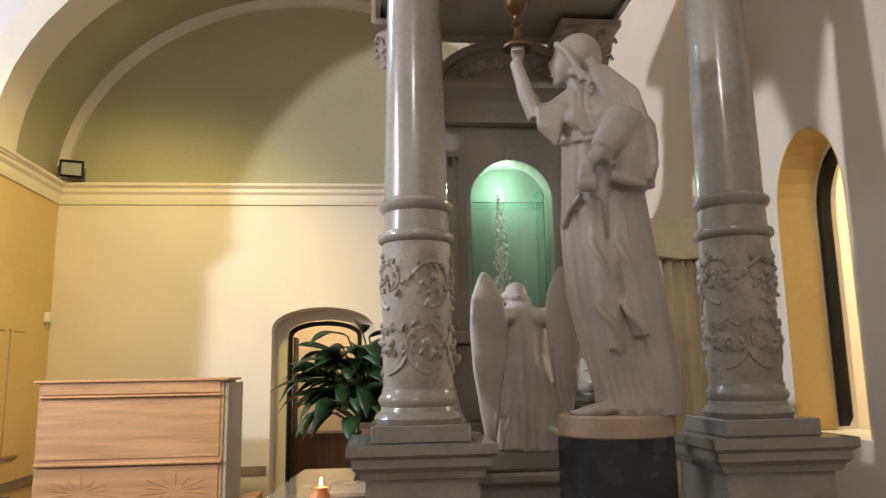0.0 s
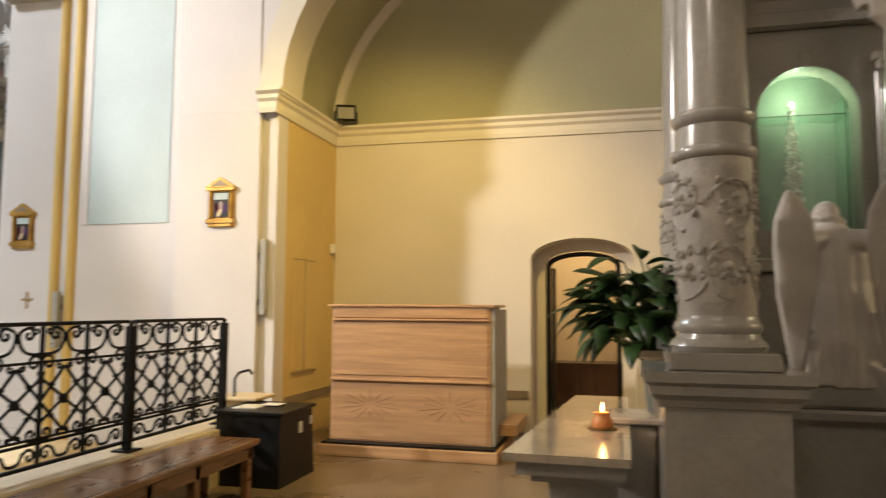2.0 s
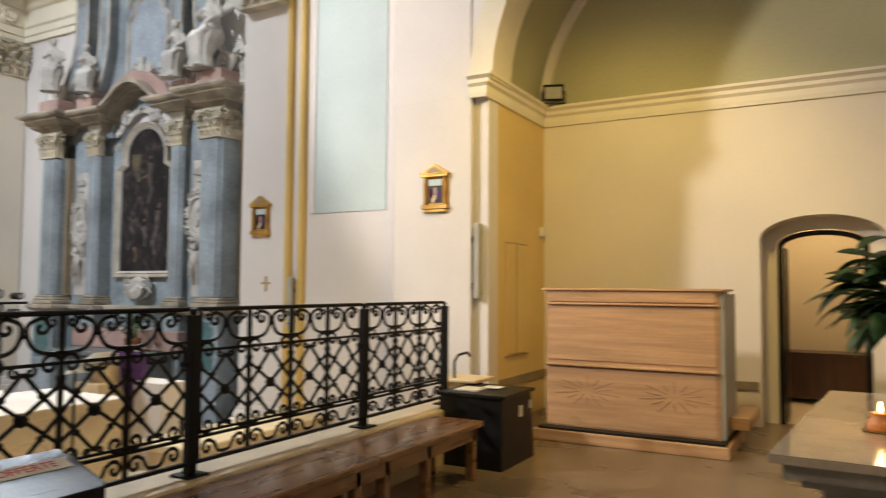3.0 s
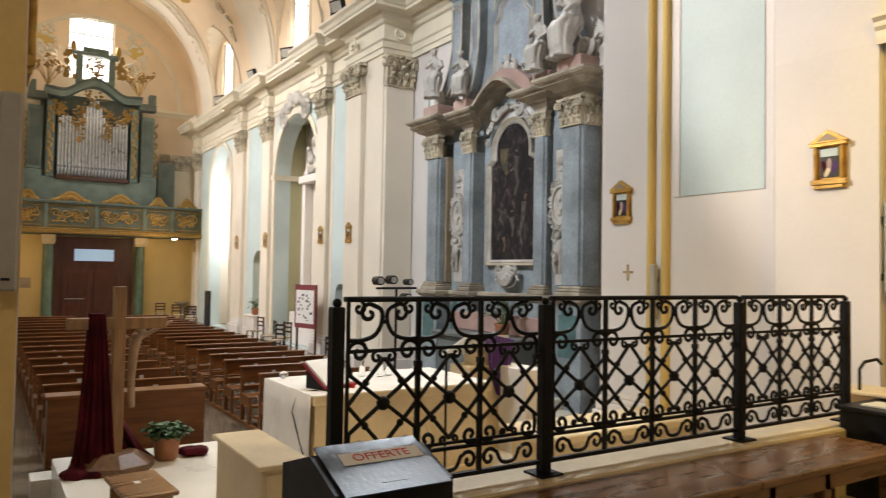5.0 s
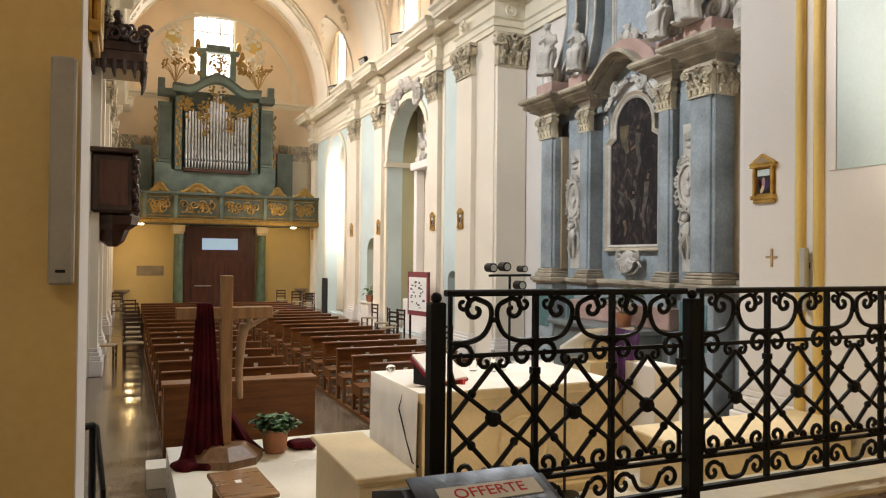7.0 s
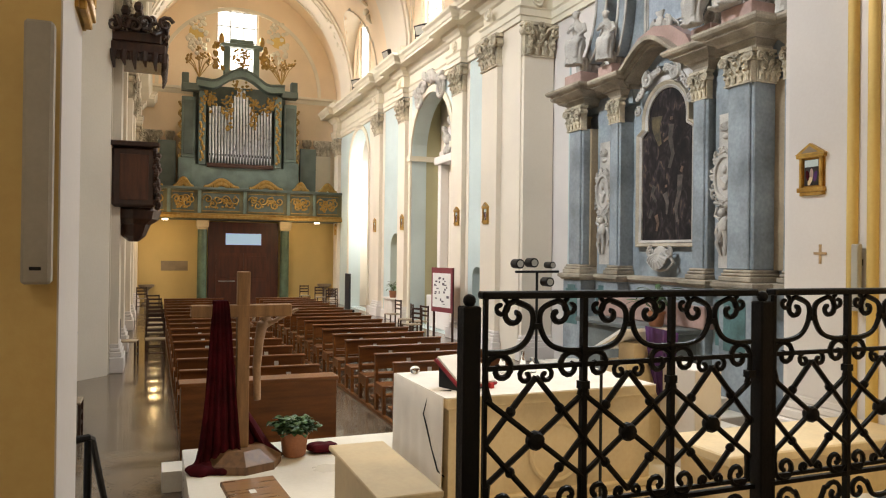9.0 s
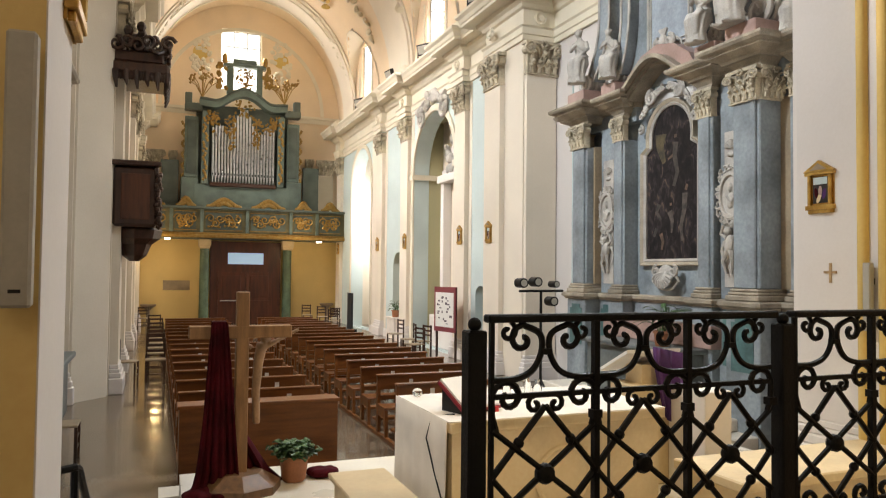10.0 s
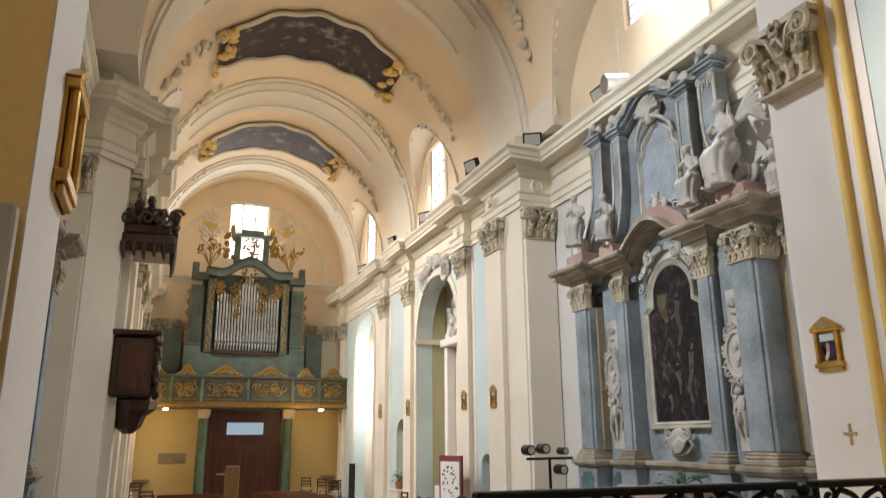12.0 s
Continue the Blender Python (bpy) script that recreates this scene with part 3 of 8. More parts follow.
# ---- things in the choir ----
def curve(pts, n=5):
    """A smooth line through the points."""
    p = [Vector(q) for q in pts]
    out = []
    for i in range(len(p) - 1):
        a, b, c, d = p[max(i - 1, 0)], p[i], p[i + 1], p[min(i + 2, len(p) - 1)]
        for k in range(n):
            f = k / n
            out.append(0.5 * (2 * b + (c - a) * f + (2 * a - 5 * b + 4 * c - d) * f * f + (3 * b - a - 3 * c + d) * f ** 3))
    return out + [p[-1]]


def rail_panel(y0, y1, units):
    """One panel of wrought-iron scrolls and lozenges between two posts."""
    t = thing("wrought_railing", (-4.0, y0, 0.44), "black wrought-iron railing panel with scrolls and lozenges", "railing", "altar railing")
    L = y1 - y0
    part("top_rail", boxes((-0.022, 0.022, 0, L, 0.862, 0.885), bev=0.005), IRON, t)
    part("bottom_rail", boxes((-0.012, 0.012, 0, L, 0.055, 0.075)), IRON, t)
    part("lower_band_rail", boxes((-0.010, 0.010, 0, L, 0.185, 0.2)), IRON, t)
    w = (L - 0.04) / units
    r = 0.0098
    for k in range(units):
        a = 0.02 + k * w
        c = a + w / 2
        if k:
            part("upright", boxes((-0.011, 0.011, a - 0.009, a + 0.009, 0.07, 0.865)), IRON, t)
        else:
            part("upright", boxes((-0.008, 0.008, 0.012, 0.024, 0.07, 0.865)), IRON, t)
        for s in (-1, 1):
            # upper lyre scroll: from the side bar along a low curve up to the middle, ending in a curl
            g = bmesh.new()
            low = [(0, a + w / 2 + s * w * 0.5, 0.70), (0, c + s * w * 0.30, 0.70), (0, c + s * w * 0.13, 0.722), (0, c + s * w * 0.04, 0.775)]
            up = [(0, c + s * w * 0.055, 0.828), (0, c + s * w * 0.22, 0.854)]
            curl = spiral((0, c + s * w * 0.22, 0.812), 0.042, 0.95, math.pi / 2, 14, -s)
            tube(g, curve(low + up) + curl[1:], r, 6)
            part("scroll", g, IRON, t, smooth=True)
            g = bmesh.new()
            tube(g, spiral((0, c + s * w * 0.36, 0.835), 0.03, 1.0, math.pi / 2 + s * 0.4, 12, s), r * 0.85, 6)
            part("curl", g, IRON, t, smooth=True)
            # scroll over the lozenges
            g = bmesh.new()
            tube(g, spiral((0, c + s * w * 0.355, 0.648), 0.052, 1.15, math.pi / 2 - s * 1.4, 14, s)[::-1] + [(0, c + s * w * 0.5, 0.60), (0, c + s * w * 0.46, 0.555)], r, 6)
            part("scroll", g, IRON, t, smooth=True)
            g = bmesh.new()
            tube(g, spiral((0, c + s * w * 0.10, 0.625), 0.027, 1.0, math.pi / 2, 10, -s), r * 0.85, 6)
            part("curl", g, IRON, t, smooth=True)
            # scroll under the lozenges
            g = bmesh.new()
            tube(g, spiral((0, c + s * w * 0.345, 0.243), 0.047, 1.15, -math.pi / 2 + s * 1.2, 14, -s)[::-1] + [(0, c + s * w * 0.48, 0.27), (0, c + s * w * 0.47, 0.31)], r, 6)
            part("scroll", g, IRON, t, smooth=True)
            g = bmesh.new()
            tube(g, spiral((0, c + s * w * 0.09, 0.235), 0.02, 1.0, -math.pi / 2, 10, s), r * 0.85, 6)
            part("curl", g, IRON, t, smooth=True)
            # bottom band scroll
            g = bmesh.new()
            tube(g, curve([(0, c, 0.09), (0, c + s * w * 0.12, 0.1), (0, c + s * w * 0.2, 0.15)]) + spiral((0, c + s * w * 0.33, 0.125), 0.045, 1.05, math.pi / 2 + s * 1.0, 14, -s), r, 6)
            part("scroll", g, IRON, t, smooth=True)
        part("band_bar", boxes((-0.007, 0.007, c - w * 0.5, c + w * 0.5, 0.645, 0.66)), IRON, t)
        part("band_bar", boxes((-0.007, 0.007, c - w * 0.5, c + w * 0.5, 0.211, 0.224)), IRON, t)
        top, mid, bot = 0.62, 0.425, 0.24
        q = 0.0
        for p0, p1 in (((c, top), (a + w, mid)), ((c, top), (a, mid)), ((a, mid), (c, bot)), ((a + w, mid), (c, bot)), ((a, top - 0.06), (a + w, bot + 0.06)), ((a + w, top - 0.06), (a, bot + 0.06))):
            g = bmesh.new()
            q = 0.003 - q
            tube(g, [(q, *p0), (q, *p1)], 0.0098, 6)
            part("lozenge_bar", g, IRON, t)
        g = bmesh.new()
        lathe(g, [(0.006, -0.022), (0.024, -0.018), (0.03, -0.008), (0.03, 0.008), (0.024, 0.018), (0.006, 0.022)], 14)
        bmesh.ops.transform(g, matrix=pose(0, c, mid, 0, 90, 0), verts=g.verts[:])
        part("rosette", g, IRON, t)
        for yy, zz in ((c - w / 4, mid + 0.094), (c + w / 4, mid + 0.094), (c - w / 4, mid - 0.09), (c + w / 4, mid - 0.09), (a + w, mid)):
            g = bmesh.new()
            blob(g, (0, yy, zz), (0.015, 0.017, 0.017), 8, 6)
            part("knob", g, IRON, t)
        part("collar", boxes((-0.014, 0.014, a + w - 0.016, a + w + 0.016, 0.575, 0.6)), IRON, t)
        part("collar", boxes((-0.013, 0.013, c - 0.014, c + 0.014, 0.768, 0.785)), IRON, t)
    return t


def rail_post(y):
    t = thing("iron_post", (-4.0, y, 0.44), "square black iron railing post with a ball cap", "post", "railing posts")
    part("shaft", boxes((-0.028, 0.028, -0.028, 0.028, 0.012, 0.842), bev=0.005), IRON, t)
    part("foot_plate", boxes((-0.07, 0.07, -0.07, 0.07, 0, 0.012)), IRON, t)
    g = bmesh.new()
    blob(g, (0, 0, 0.858), 0.02)
    part("ball", g, IRON, t, smooth=True)


for y0, y1, u in ((1.40, 2.465, 3), (2.535, 4.03, 4), (4.10, 5.23, 3)):
    rail_panel(y0, y1, u)
for y in (1.365, 2.5, 4.065, 5.265):
    rail_post(y)

# bench before the curb
t = thing("bench", (0, 0, 0), "long varnished brown wooden bench beside the railing", "bench")
part("seat", boxes((-3.84, -3.39, 1.75, 3.38, 0.385, 0.43), bev=0.008), BENCHW, t)
part("seat", boxes((-3.84, -3.39, 3.39, 4.79, 0.385, 0.43), bev=0.008), BENCHW, t)
part("apron", boxes((-3.43, -3.41, 1.8, 4.72, 0.30, 0.384)), BENCHW, t)
for y in (1.82, 2.55, 3.2, 3.5, 4.0, 4.68):
    part("leg", boxes((-3.47, -3.41, y - 0.03, y + 0.03, 0, 0.384), bev=0.005), BENCHW, t)
    part("leg", boxes((-3.82, -3.76, y - 0.03, y + 0.03, 0, 0.384), bev=0.005), BENCHW, t)

# black box at the end of the bench
t = thing("cabinet", (-3.6, 5.37, 0), "black wooden chest with sloping front and papers on top", "cabinet")
g = bmesh.new()
solid(g, [(-0.36, 0.0), (0.31, 0.0), (0.24, 0.56), (-0.36, 0.56)], along_y(-0.3), 0.56)
part("body", done(g), BLACKP, t)
part("top", boxes((-0.32, 0.29, -0.38, 0.27, 0.561, 0.59), bev=0.006), BLACKP, t)
part("lock", boxes((0.261, 0.272, -0.02, 0.03, 0.38, 0.47)), PAPER, t)
part("sticker", boxes((0.261, 0.266, 0.2, 0.24, 0.42, 0.49)), PAPER, t)
p = tagged(link("papers", boxes((-3.82, -3.62, 5.12, 5.34, 0.59, 0.6), (-3.66, -3.5, 5.3, 5.44, 0.601, 0.605)), PAPER), "sheets of paper lying on the black chest", "paper")
t = thing("stone_ledge", (-4.1, 5.75, 0), "small pale stone ledge beside the pier", "ledge")
part("slab", boxes((-0.12, 0.30, -0.28, 0.12, 0.60, 0.63), bev=0.008), STONE, t)
part("support", boxes((-0.08, 0.2, -0.2, 0.08, 0, 0.60)), STONE, t)
g = bmesh.new()
tube(g, [(-4.05, 5.55, 0.63), (-4.05, 5.55, 0.78), (-4.05, 5.62, 0.83), (-4.05, 5.8, 0.84), (-4.05, 5.86, 0.80)], 0.012, 8)
tagged(link("handle_hook", g, IRON), "bent black iron handrail end", "handrail")

# darker copy of the oak, for the shade in the engraved rays
RAYW = mat("shaded_oak", (0.40, 0.225, 0.11), 0.5, 0.12, 2.2, 30, 0.05)
# electronic organ console, seen from its back
t = thing("organ_console", (0, 0, 0), "light oak organ console with a panelled back", "organ")
part("plinth", boxes((-3.60, -1.84, 6.32, 7.3, 0, 0.105), bev=0.006), OAK, t)
# the shadow gap above the plinth is a solid black strip
part("plinth_shadow_joint", boxes((-3.57, -1.87, 6.36, 7.25, 0.105, 0.125)), BLACKP, t, "black strip as the shadow gap between plinth and case")
part("case", boxes((-3.53, -1.93, 6.49, 7.05, 0.125, 1.42)), OAK, t)
part("top", boxes((-3.57, -1.89, 6.46, 7.1, 1.421, 1.445), bev=0.005), OAK, t)
part("upper_panel", boxes((-3.50, -1.96, 6.478, 6.489, 1.32, 1.418)), OAK, t)
part("ledge", boxes((-3.51, -1.95, 6.455, 6.489, 1.285, 1.305), bev=0.006), OAK, t)
part("middle_panel", boxes((-3.50, -1.96, 6.481, 6.489, 0.76, 1.28)), OAK, t)
part("lower_ledge", boxes((-3.53, -1.93, 6.455, 6.489, 0.70, 0.725), bev=0.006), OAK, t)
part("lower_panel", boxes((-3.50, -1.96, 6.481, 6.489, 0.14, 0.69)), OAK, t)
for cx in (-3.12, -2.32):
    for i in range(14):
        a = 2 * math.pi * (i + 0.5) / 14
        g = bmesh.new()
        r0, r1 = (0.07, 0.30) if i % 2 else (0.11, 0.24)
        tube(g, [(cx + 1.05 * r0 * math.cos(a), 6.480, 0.47 + 0.5 * r0 * math.sin(a)), (cx + 1.05 * r1 * math.cos(a), 6.480, 0.47 + 0.5 * r1 * math.sin(a))], 0.0035, 5)
        part("carved_ray", g, RAYW, t, "carved ray of a sunburst, its groove shade in darker oak")
part("side_panel", boxes((-1.929, -1.89, 6.5, 7.2, 0.126, 1.40), bev=0.006), GREYP, t, "pale end panel of the console")
part("pedal_frame", boxes((-1.889, -1.72, 6.7, 7.5, 0.2, 0.3)), OAK, t)
tagged(link("baseboard", boxes((-1.88, -1.78, 8.085, 8.104, 0.38, 0.47), (-4.179, -4.16, 6.78, 8.1, 0.38, 0.47), (-4.16, -1.88, 8.085, 8.104, 0.38, 0.47)), BROWNST), "brown wooden rail along the wall", "", "", "structure")

# doorway frame
t = tagged(new("door_1"), "open arched doorway with a black iron frame", "door", "", "structure")
g = bmesh.new()
outer, inner = arc(-1.17, 0.86, 1.92, 0.16), arc(-1.17, 0.76, 1.90, 0.13)
solid(g, [(-1.60, 0)] + outer + [(-0.74, 0)] + [(-0.79, 0)] + inner[::-1] + [(-1.55, 0)], along_x(8.42), 0.06)
part("door_frame", done(g), IRON, t)
part("door_leaf", boxes((-1.545, -1.53, 8.49, 8.9, 0.02, 1.9)), IRON, t)
structure("doorway_infill", arched_wall(-1.75, -0.59, 0, 2.23, [(-1.17, 0.88, 0, 1.93, 0.17)], along_x(8.43), 0.09), CREAM, "inner jamb of the doorway")
t = thing("sideboard", (-1.2, 10.3, 0), "low dark wooden sideboard in the corridor", "sideboard")
part("body", boxes((-0.9, 0.9, -0.2, 0.25, 0.08, 0.62)), DARKW, t)
part("top", boxes((-0.93, 0.93, -0.23, 0.27, 0.62, 0.65)), DARKW, t)

# painted-over cupboard on the yellow wall
t = tagged(new("wall_hatch"), "flush yellow-painted double cupboard door with worn edges", "cupboard", "", "structure")
for y0, y1 in ((6.95, 7.22), (7.23, 7.52)):
    part("door_leaf", boxes((-4.179, -4.165, y0, y1, 0.72, 1.93), bev=0.003), YELLOW, t)
part("gap", boxes((-4.178, -4.163, 7.22, 7.232, 0.72, 1.95)), BROWNST, t)
part("lower_rail", boxes((-4.178, -4.16, 6.93, 7.55, 0.69, 0.705)), BROWNST, t)
part("upper_rail", boxes((-4.178, -4.16, 6.95, 7.12, 1.932, 1.94), (-4.178, -4.16, 7.32, 7.52, 1.932, 1.94)), BROWNST, t)
t = thing("wall_sensor", (-4.15, 7.98, 2.12), "small white sensor box on the wall", "sensor")
part("body", boxes((-0.03, 0.03, -0.035, 0.035, -0.05, 0.06), bev=0.006), PAPER, t)
part("bracket", boxes((-0.03, 0.0, -0.015, 0.015, -0.08, -0.05)), GREYP, t)


def floodlight(loc, rz, tilt=25, s=1.0):
    t = thing("floodlight", loc, "small black LED floodlight on a bracket", "floodlight", "floodlights", rz)
    g = boxes((-0.1 * s, 0.1 * s, -0.03 * s, 0.03 * s, -0.075 * s, 0.075 * s), bev=0.008)
    bmesh.ops.transform(g, matrix=pose(0, 0, 0.1 * s, tilt, 0, 0), verts=g.verts[:])
    part("housing", g, BLACKP, t)
    g = boxes((-0.08 * s, 0.08 * s, -0.036 * s, -0.031 * s, -0.055 * s, 0.055 * s))
    bmesh.ops.transform(g, matrix=pose(0, 0, 0.1 * s, tilt, 0, 0), verts=g.verts[:])
    part("lens", g, GREYP, t)
    part("bracket", boxes((-0.115 * s, -0.103 * s, -0.012, 0.012, 0, 0.11 * s), (0.103 * s, 0.115 * s, -0.012, 0.012, 0, 0.11 * s), (-0.115 * s, 0.115 * s, -0.02, 0.02, -0.012, 0)), BLACKP, t)
    return t


floodlight((-4.0, 7.95, 3.68), 20, 20, 1.25)
t = thing("security_camera", (-4.25, 6.9, 3.665), "white cylindrical security camera on the cornice", "camera")
g = bmesh.new()
tube(g, [(0, 0, 0.09), (0.13, -0.05, 0.07)], 0.03, 12)
part("body", g, PAPER, t)
part("mount", boxes((-0.02, 0.02, -0.02, 0.02, 0, 0.08)), PAPER, t)
t = thing("ceiling_speaker", (-4.30, 6.50, 3.665), "small black loudspeaker on the cornice", "loudspeaker")
part("body", boxes((-0.05, 0.05, -0.04, 0.05, 0, 0.13), bev=0.01), BLACKP, t)


def column_speaker(loc, rz, h):
    t = thing("column_loudspeaker", loc, "slim grey column loudspeaker on the wall", "loudspeaker", "column loudspeakers", rz)
    part("body", boxes((0.03, 0.09, -0.038, 0.038, 0, h), bev=0.008), GREYP, t)
    part("grille", boxes((0.0905, 0.093, -0.03, 0.03, 0.03, h - 0.03)), GREYP, t)
    for z in (0.1, h - 0.2):
        part("wall_bracket", boxes((0, 0.03, -0.02, 0.02, z, z + 0.06)), BLACKP, t)
    part("badge", boxes((0.0931, 0.0945, -0.015, 0.015, 0.04, 0.05)), BLACKP, t)


column_speaker((-4.45, 0.185, 1.335), 0, 0.75)
column_speaker((-4.345, 6.485, 1.33), 0, 0.78)
column_speaker((-6.84, 6.6, 0.95), -90, 0.62)


def station(loc, rz):
    t = thing("devotional_picture", loc, "small gilt-framed picture with a pedimented top", "picture", "stations along the walls", rz)
    part("backing", boxes((-0.15, 0.15, -0.012, 0, 0, 0.42)), GILT, t)
    part("canvas", boxes((-0.085, 0.085, -0.02, -0.0125, 0.10, 0.36)), CANVAS, t, "dark small figure painting")
    part("painted_sky", boxes((-0.08, 0.08, -0.0212, -0.0202, 0.285, 0.355)), PALEBLUE, t, "pale blue painted sky")
    for k, (x, z, m) in enumerate(((-0.045, 0.2, MAROON), (0.0, 0.215, PINKM), (0.045, 0.19, PURPLE), (-0.015, 0.15, STONE))):
        g = bmesh.new()
        blob(g, (x, -0.0205, z), (0.022, 0.002, 0.055), 8, 6, (0, 12 * (k - 1), 0))
        part("painted_shape", g, m, t)
    for x in (-0.118, 0.118):
        g = bmesh.new()
        tube(g, [(x, -0.03, 0.08), (x, -0.03, 0.375)], 0.018, 8)
        part("colonnette", g, GILT, t)
    part("base", boxes((-0.16, 0.16, -0.045, 0, 0.035, 0.08), (-0.13, 0.13, -0.035, 0, 0, 0.034), bev=0.004), GILT, t)
    part("entablature", boxes((-0.165, 0.165, -0.05, 0, 0.376, 0.41), bev=0.004), GILT, t)
    g = bmesh.new()
    solid(g, [(-0.18, 0.411), (0.18, 0.411), (0, 0.52)], along_x(-0.05), 0.05)
    part("pediment", done(g), GILT, t)
    g = bmesh.new()
    solid(g, [(-0.10, 0.425), (0.10, 0.425), (0, 0.49)], along_x(-0.053), 0.002)
    part("tympanum", done(g), BROWNST, t)


for x, y, z, rz in ((-4.765, 6.445, 2.24, 0), (-7.38, 6.6, 2.06, 0), (-4.93, 0.235, 2.26, 180), (-17.75, 7.878, 2.15, 0), (-20.3, NW - 0.143, 2.2, 0), (-25.0, NW - 0.143, 2.2, 0), (-28.2, NW - 0.143, 2.2, 0), (-34.5, NW - 0.143, 2.2, 0)):
    station((x, y, z), rz)
BRASS = mat("aged_brass", (0.50, 0.33, 0.17), 0.45, 0.15, 8, 60, 0.1)
for x, z in ((-7.28, 1.47), (-17.75, 1.4)):
    t = thing("wall_cross", (x, 6.6 if x > -9 else 8.0, z), "small brass consecration cross fixed to the wall", "cross", "wall crosses")
    part("upright", boxes((-0.012, 0.012, -0.015, 0, -0.09, 0.10)), BRASS, t)
    part("arm", boxes((-0.07, 0.07, -0.017, -0.001, 0.0, 0.024)), BRASS, t)


# ---- the marble tabernacle ----
def acanthus(bm, r, z0, z1, rng, n):
    """Raised leaf scrolls wound on a drum of radius r."""
    for k in range(n):
        a = 2 * math.pi * k / n + rng.uniform(-0.1, 0.1)
        for half in range(2):
            zc = z0 + (z1 - z0) * (0.27 + 0.46 * half)
            R = (z1 - z0) * 0.2
            s = 1 if (k + half) % 2 else -1
            pts = []
            for i in range(22):
                f = i / 21
                q = R * (1 - 0.85 * f)
                an = -math.pi / 2 + s * f * 2.4 * math.pi
                u, v = q * math.cos(an), q * math.sin(an)
                b = a + u / r
                pts.append((r * math.cos(b), r * math.sin(b), zc + v))
            tube(bm, pts, 0.011, 5, 0.006)
            for i in range(4, 22, 3):
                p = Vector(pts[i])
                d = Vector((p.x, p.y, 0)).normalized()
                side = Vector((-d.y, d.x, 0))
                for w in (-1, 1):
                    e = p + side * w * rng.uniform(0.016, 0.028) + Vector((0, 0, rng.uniform(-0.02, 0.02))) + d * 0.003
                    blob(bm, e, (0.011, 0.011, rng.uniform(0.012, 0.022)), 6, 4, (rng.uniform(-40, 40), rng.uniform(-40, 40), 0))
            blob(bm, Vector(pts[-1]) * 1.01, 0.018, 7, 5)
    for k in range(n * 9):
        a, z = rng.uniform(0, 2 * math.pi), rng.uniform(z0 + 0.02, z1 - 0.02)
        blob(bm, (r * math.cos(a), r * math.sin(a), z), (0.012, 0.012, rng.uniform(0.015, 0.032)), 6, 4, (rng.uniform(-50, 50), rng.uniform(-50, 50), 0))


def marble_column(loc):
    t = thing("marble_column", loc, "polished grey marble column with carved acanthus drum on a pedestal", "column", "tabernacle columns")
    part("pedestal_foot", boxes((-0.27, 0.27, -0.27, 0.27, 0, 0.16), (-0.245, 0.245, -0.245, 0.245, 0.161, 0.21), bev=0.01), MARBLE, t)
    part("pedestal_die", boxes((-0.21, 0.21, -0.21, 0.21, 0.21, 1.07)), MARBLE, t)
    part("pedestal_panel", boxes((-0.15, 0.15, -0.214, -0.2101, 0.32, 0.98), bev=0.002), MARBLE, t)
    g = bmesh.new()
    sweep(g, [(0, 1.07), (0.02, 1.075), (0.03, 1.1), (0.05, 1.12), (0.05, 1.15), (0.07, 1.165), (0.07, 1.20), (0, 1.20)], [(-0.2, -0.21), (0.21, -0.21), (0.21, 0.21), (-0.21, 0.21), (-0.21, -0.21), (-0.2, -0.21)])
    box(g, -0.208, 0.208, -0.208, 0.208, 1.071, 1.199)
    part("pedestal_cap", g, MARBLE, t)
    part("plinth", boxes((-0.19, 0.19, -0.19, 0.19, 1.20, 1.265), bev=0.005), MARBLE, t)
    g = bmesh.new()
    lathe(g, [(0.05, 1.265), (0.168, 1.265), (0.18, 1.285), (0.168, 1.305), (0.155, 1.312), (0.15, 1.33), (0.158, 1.34), (0.163, 1.355), (0.158, 1.37), (0.148, 1.38), (0.146, 1.40), (0.05, 1.40)], 40)
    part("base", g, MARBLE, t, smooth=True)
    g = bmesh.new()
    lathe(g, [(0.142, 1.40), (0.142, 1.99)], 40)
    acanthus(g, 0.142, 1.42, 1.98, random.Random(5), 5)
    part("carved_drum", g, CARVED, t, "drum carved with acanthus scrolls", smooth=True)
    g = bmesh.new()
    lathe(g, [(0.142, 1.99), (0.158, 2.0), (0.163, 2.015), (0.158, 2.03), (0.140, 2.04), (0.136, 2.12), (0.148, 2.13), (0.158, 2.145), (0.158, 2.16), (0.145, 2.172), (0.134, 2.18)], 40)
    part("collar", g, MARBLE, t, smooth=True)
    g = bmesh.new()
    lathe(g, [(0.134, 2.18), (0.130, 2.6), (0.120, 3.0), (0.112, 3.3), (0.125, 3.31), (0.125, 3.33)], 40)
    part("shaft", g, MARBLE, t, smooth=True)
    g = bmesh.new()
    lathe(g, [(0.11, 3.33), (0.12, 3.4), (0.16, 3.52), (0.19, 3.56)], 24)
    rng = random.Random(3)
    for row, (z, r) in enumerate(((3.36, 0.125), (3.44, 0.145))):
        for k in range(8):
            a = 2 * math.pi * (k + 0.5 * row) / 8
            tube(g, [(r * math.cos(a), r * math.sin(a), z), ((r + 0.02) * math.cos(a), (r + 0.02) * math.sin(a), z + 0.07), ((r + 0.05) * math.cos(a), (r + 0.05) * math.sin(a), z + 0.085), ((r + 0.06) * math.cos(a), (r + 0.06) * math.sin(a), z + 0.06)], 0.024, 6, 0.012)
    box(g, -0.19, 0.19, -0.19, 0.19, 3.56, 3.6)
    part("capital", g, CARVED, t, smooth=True)
    return t


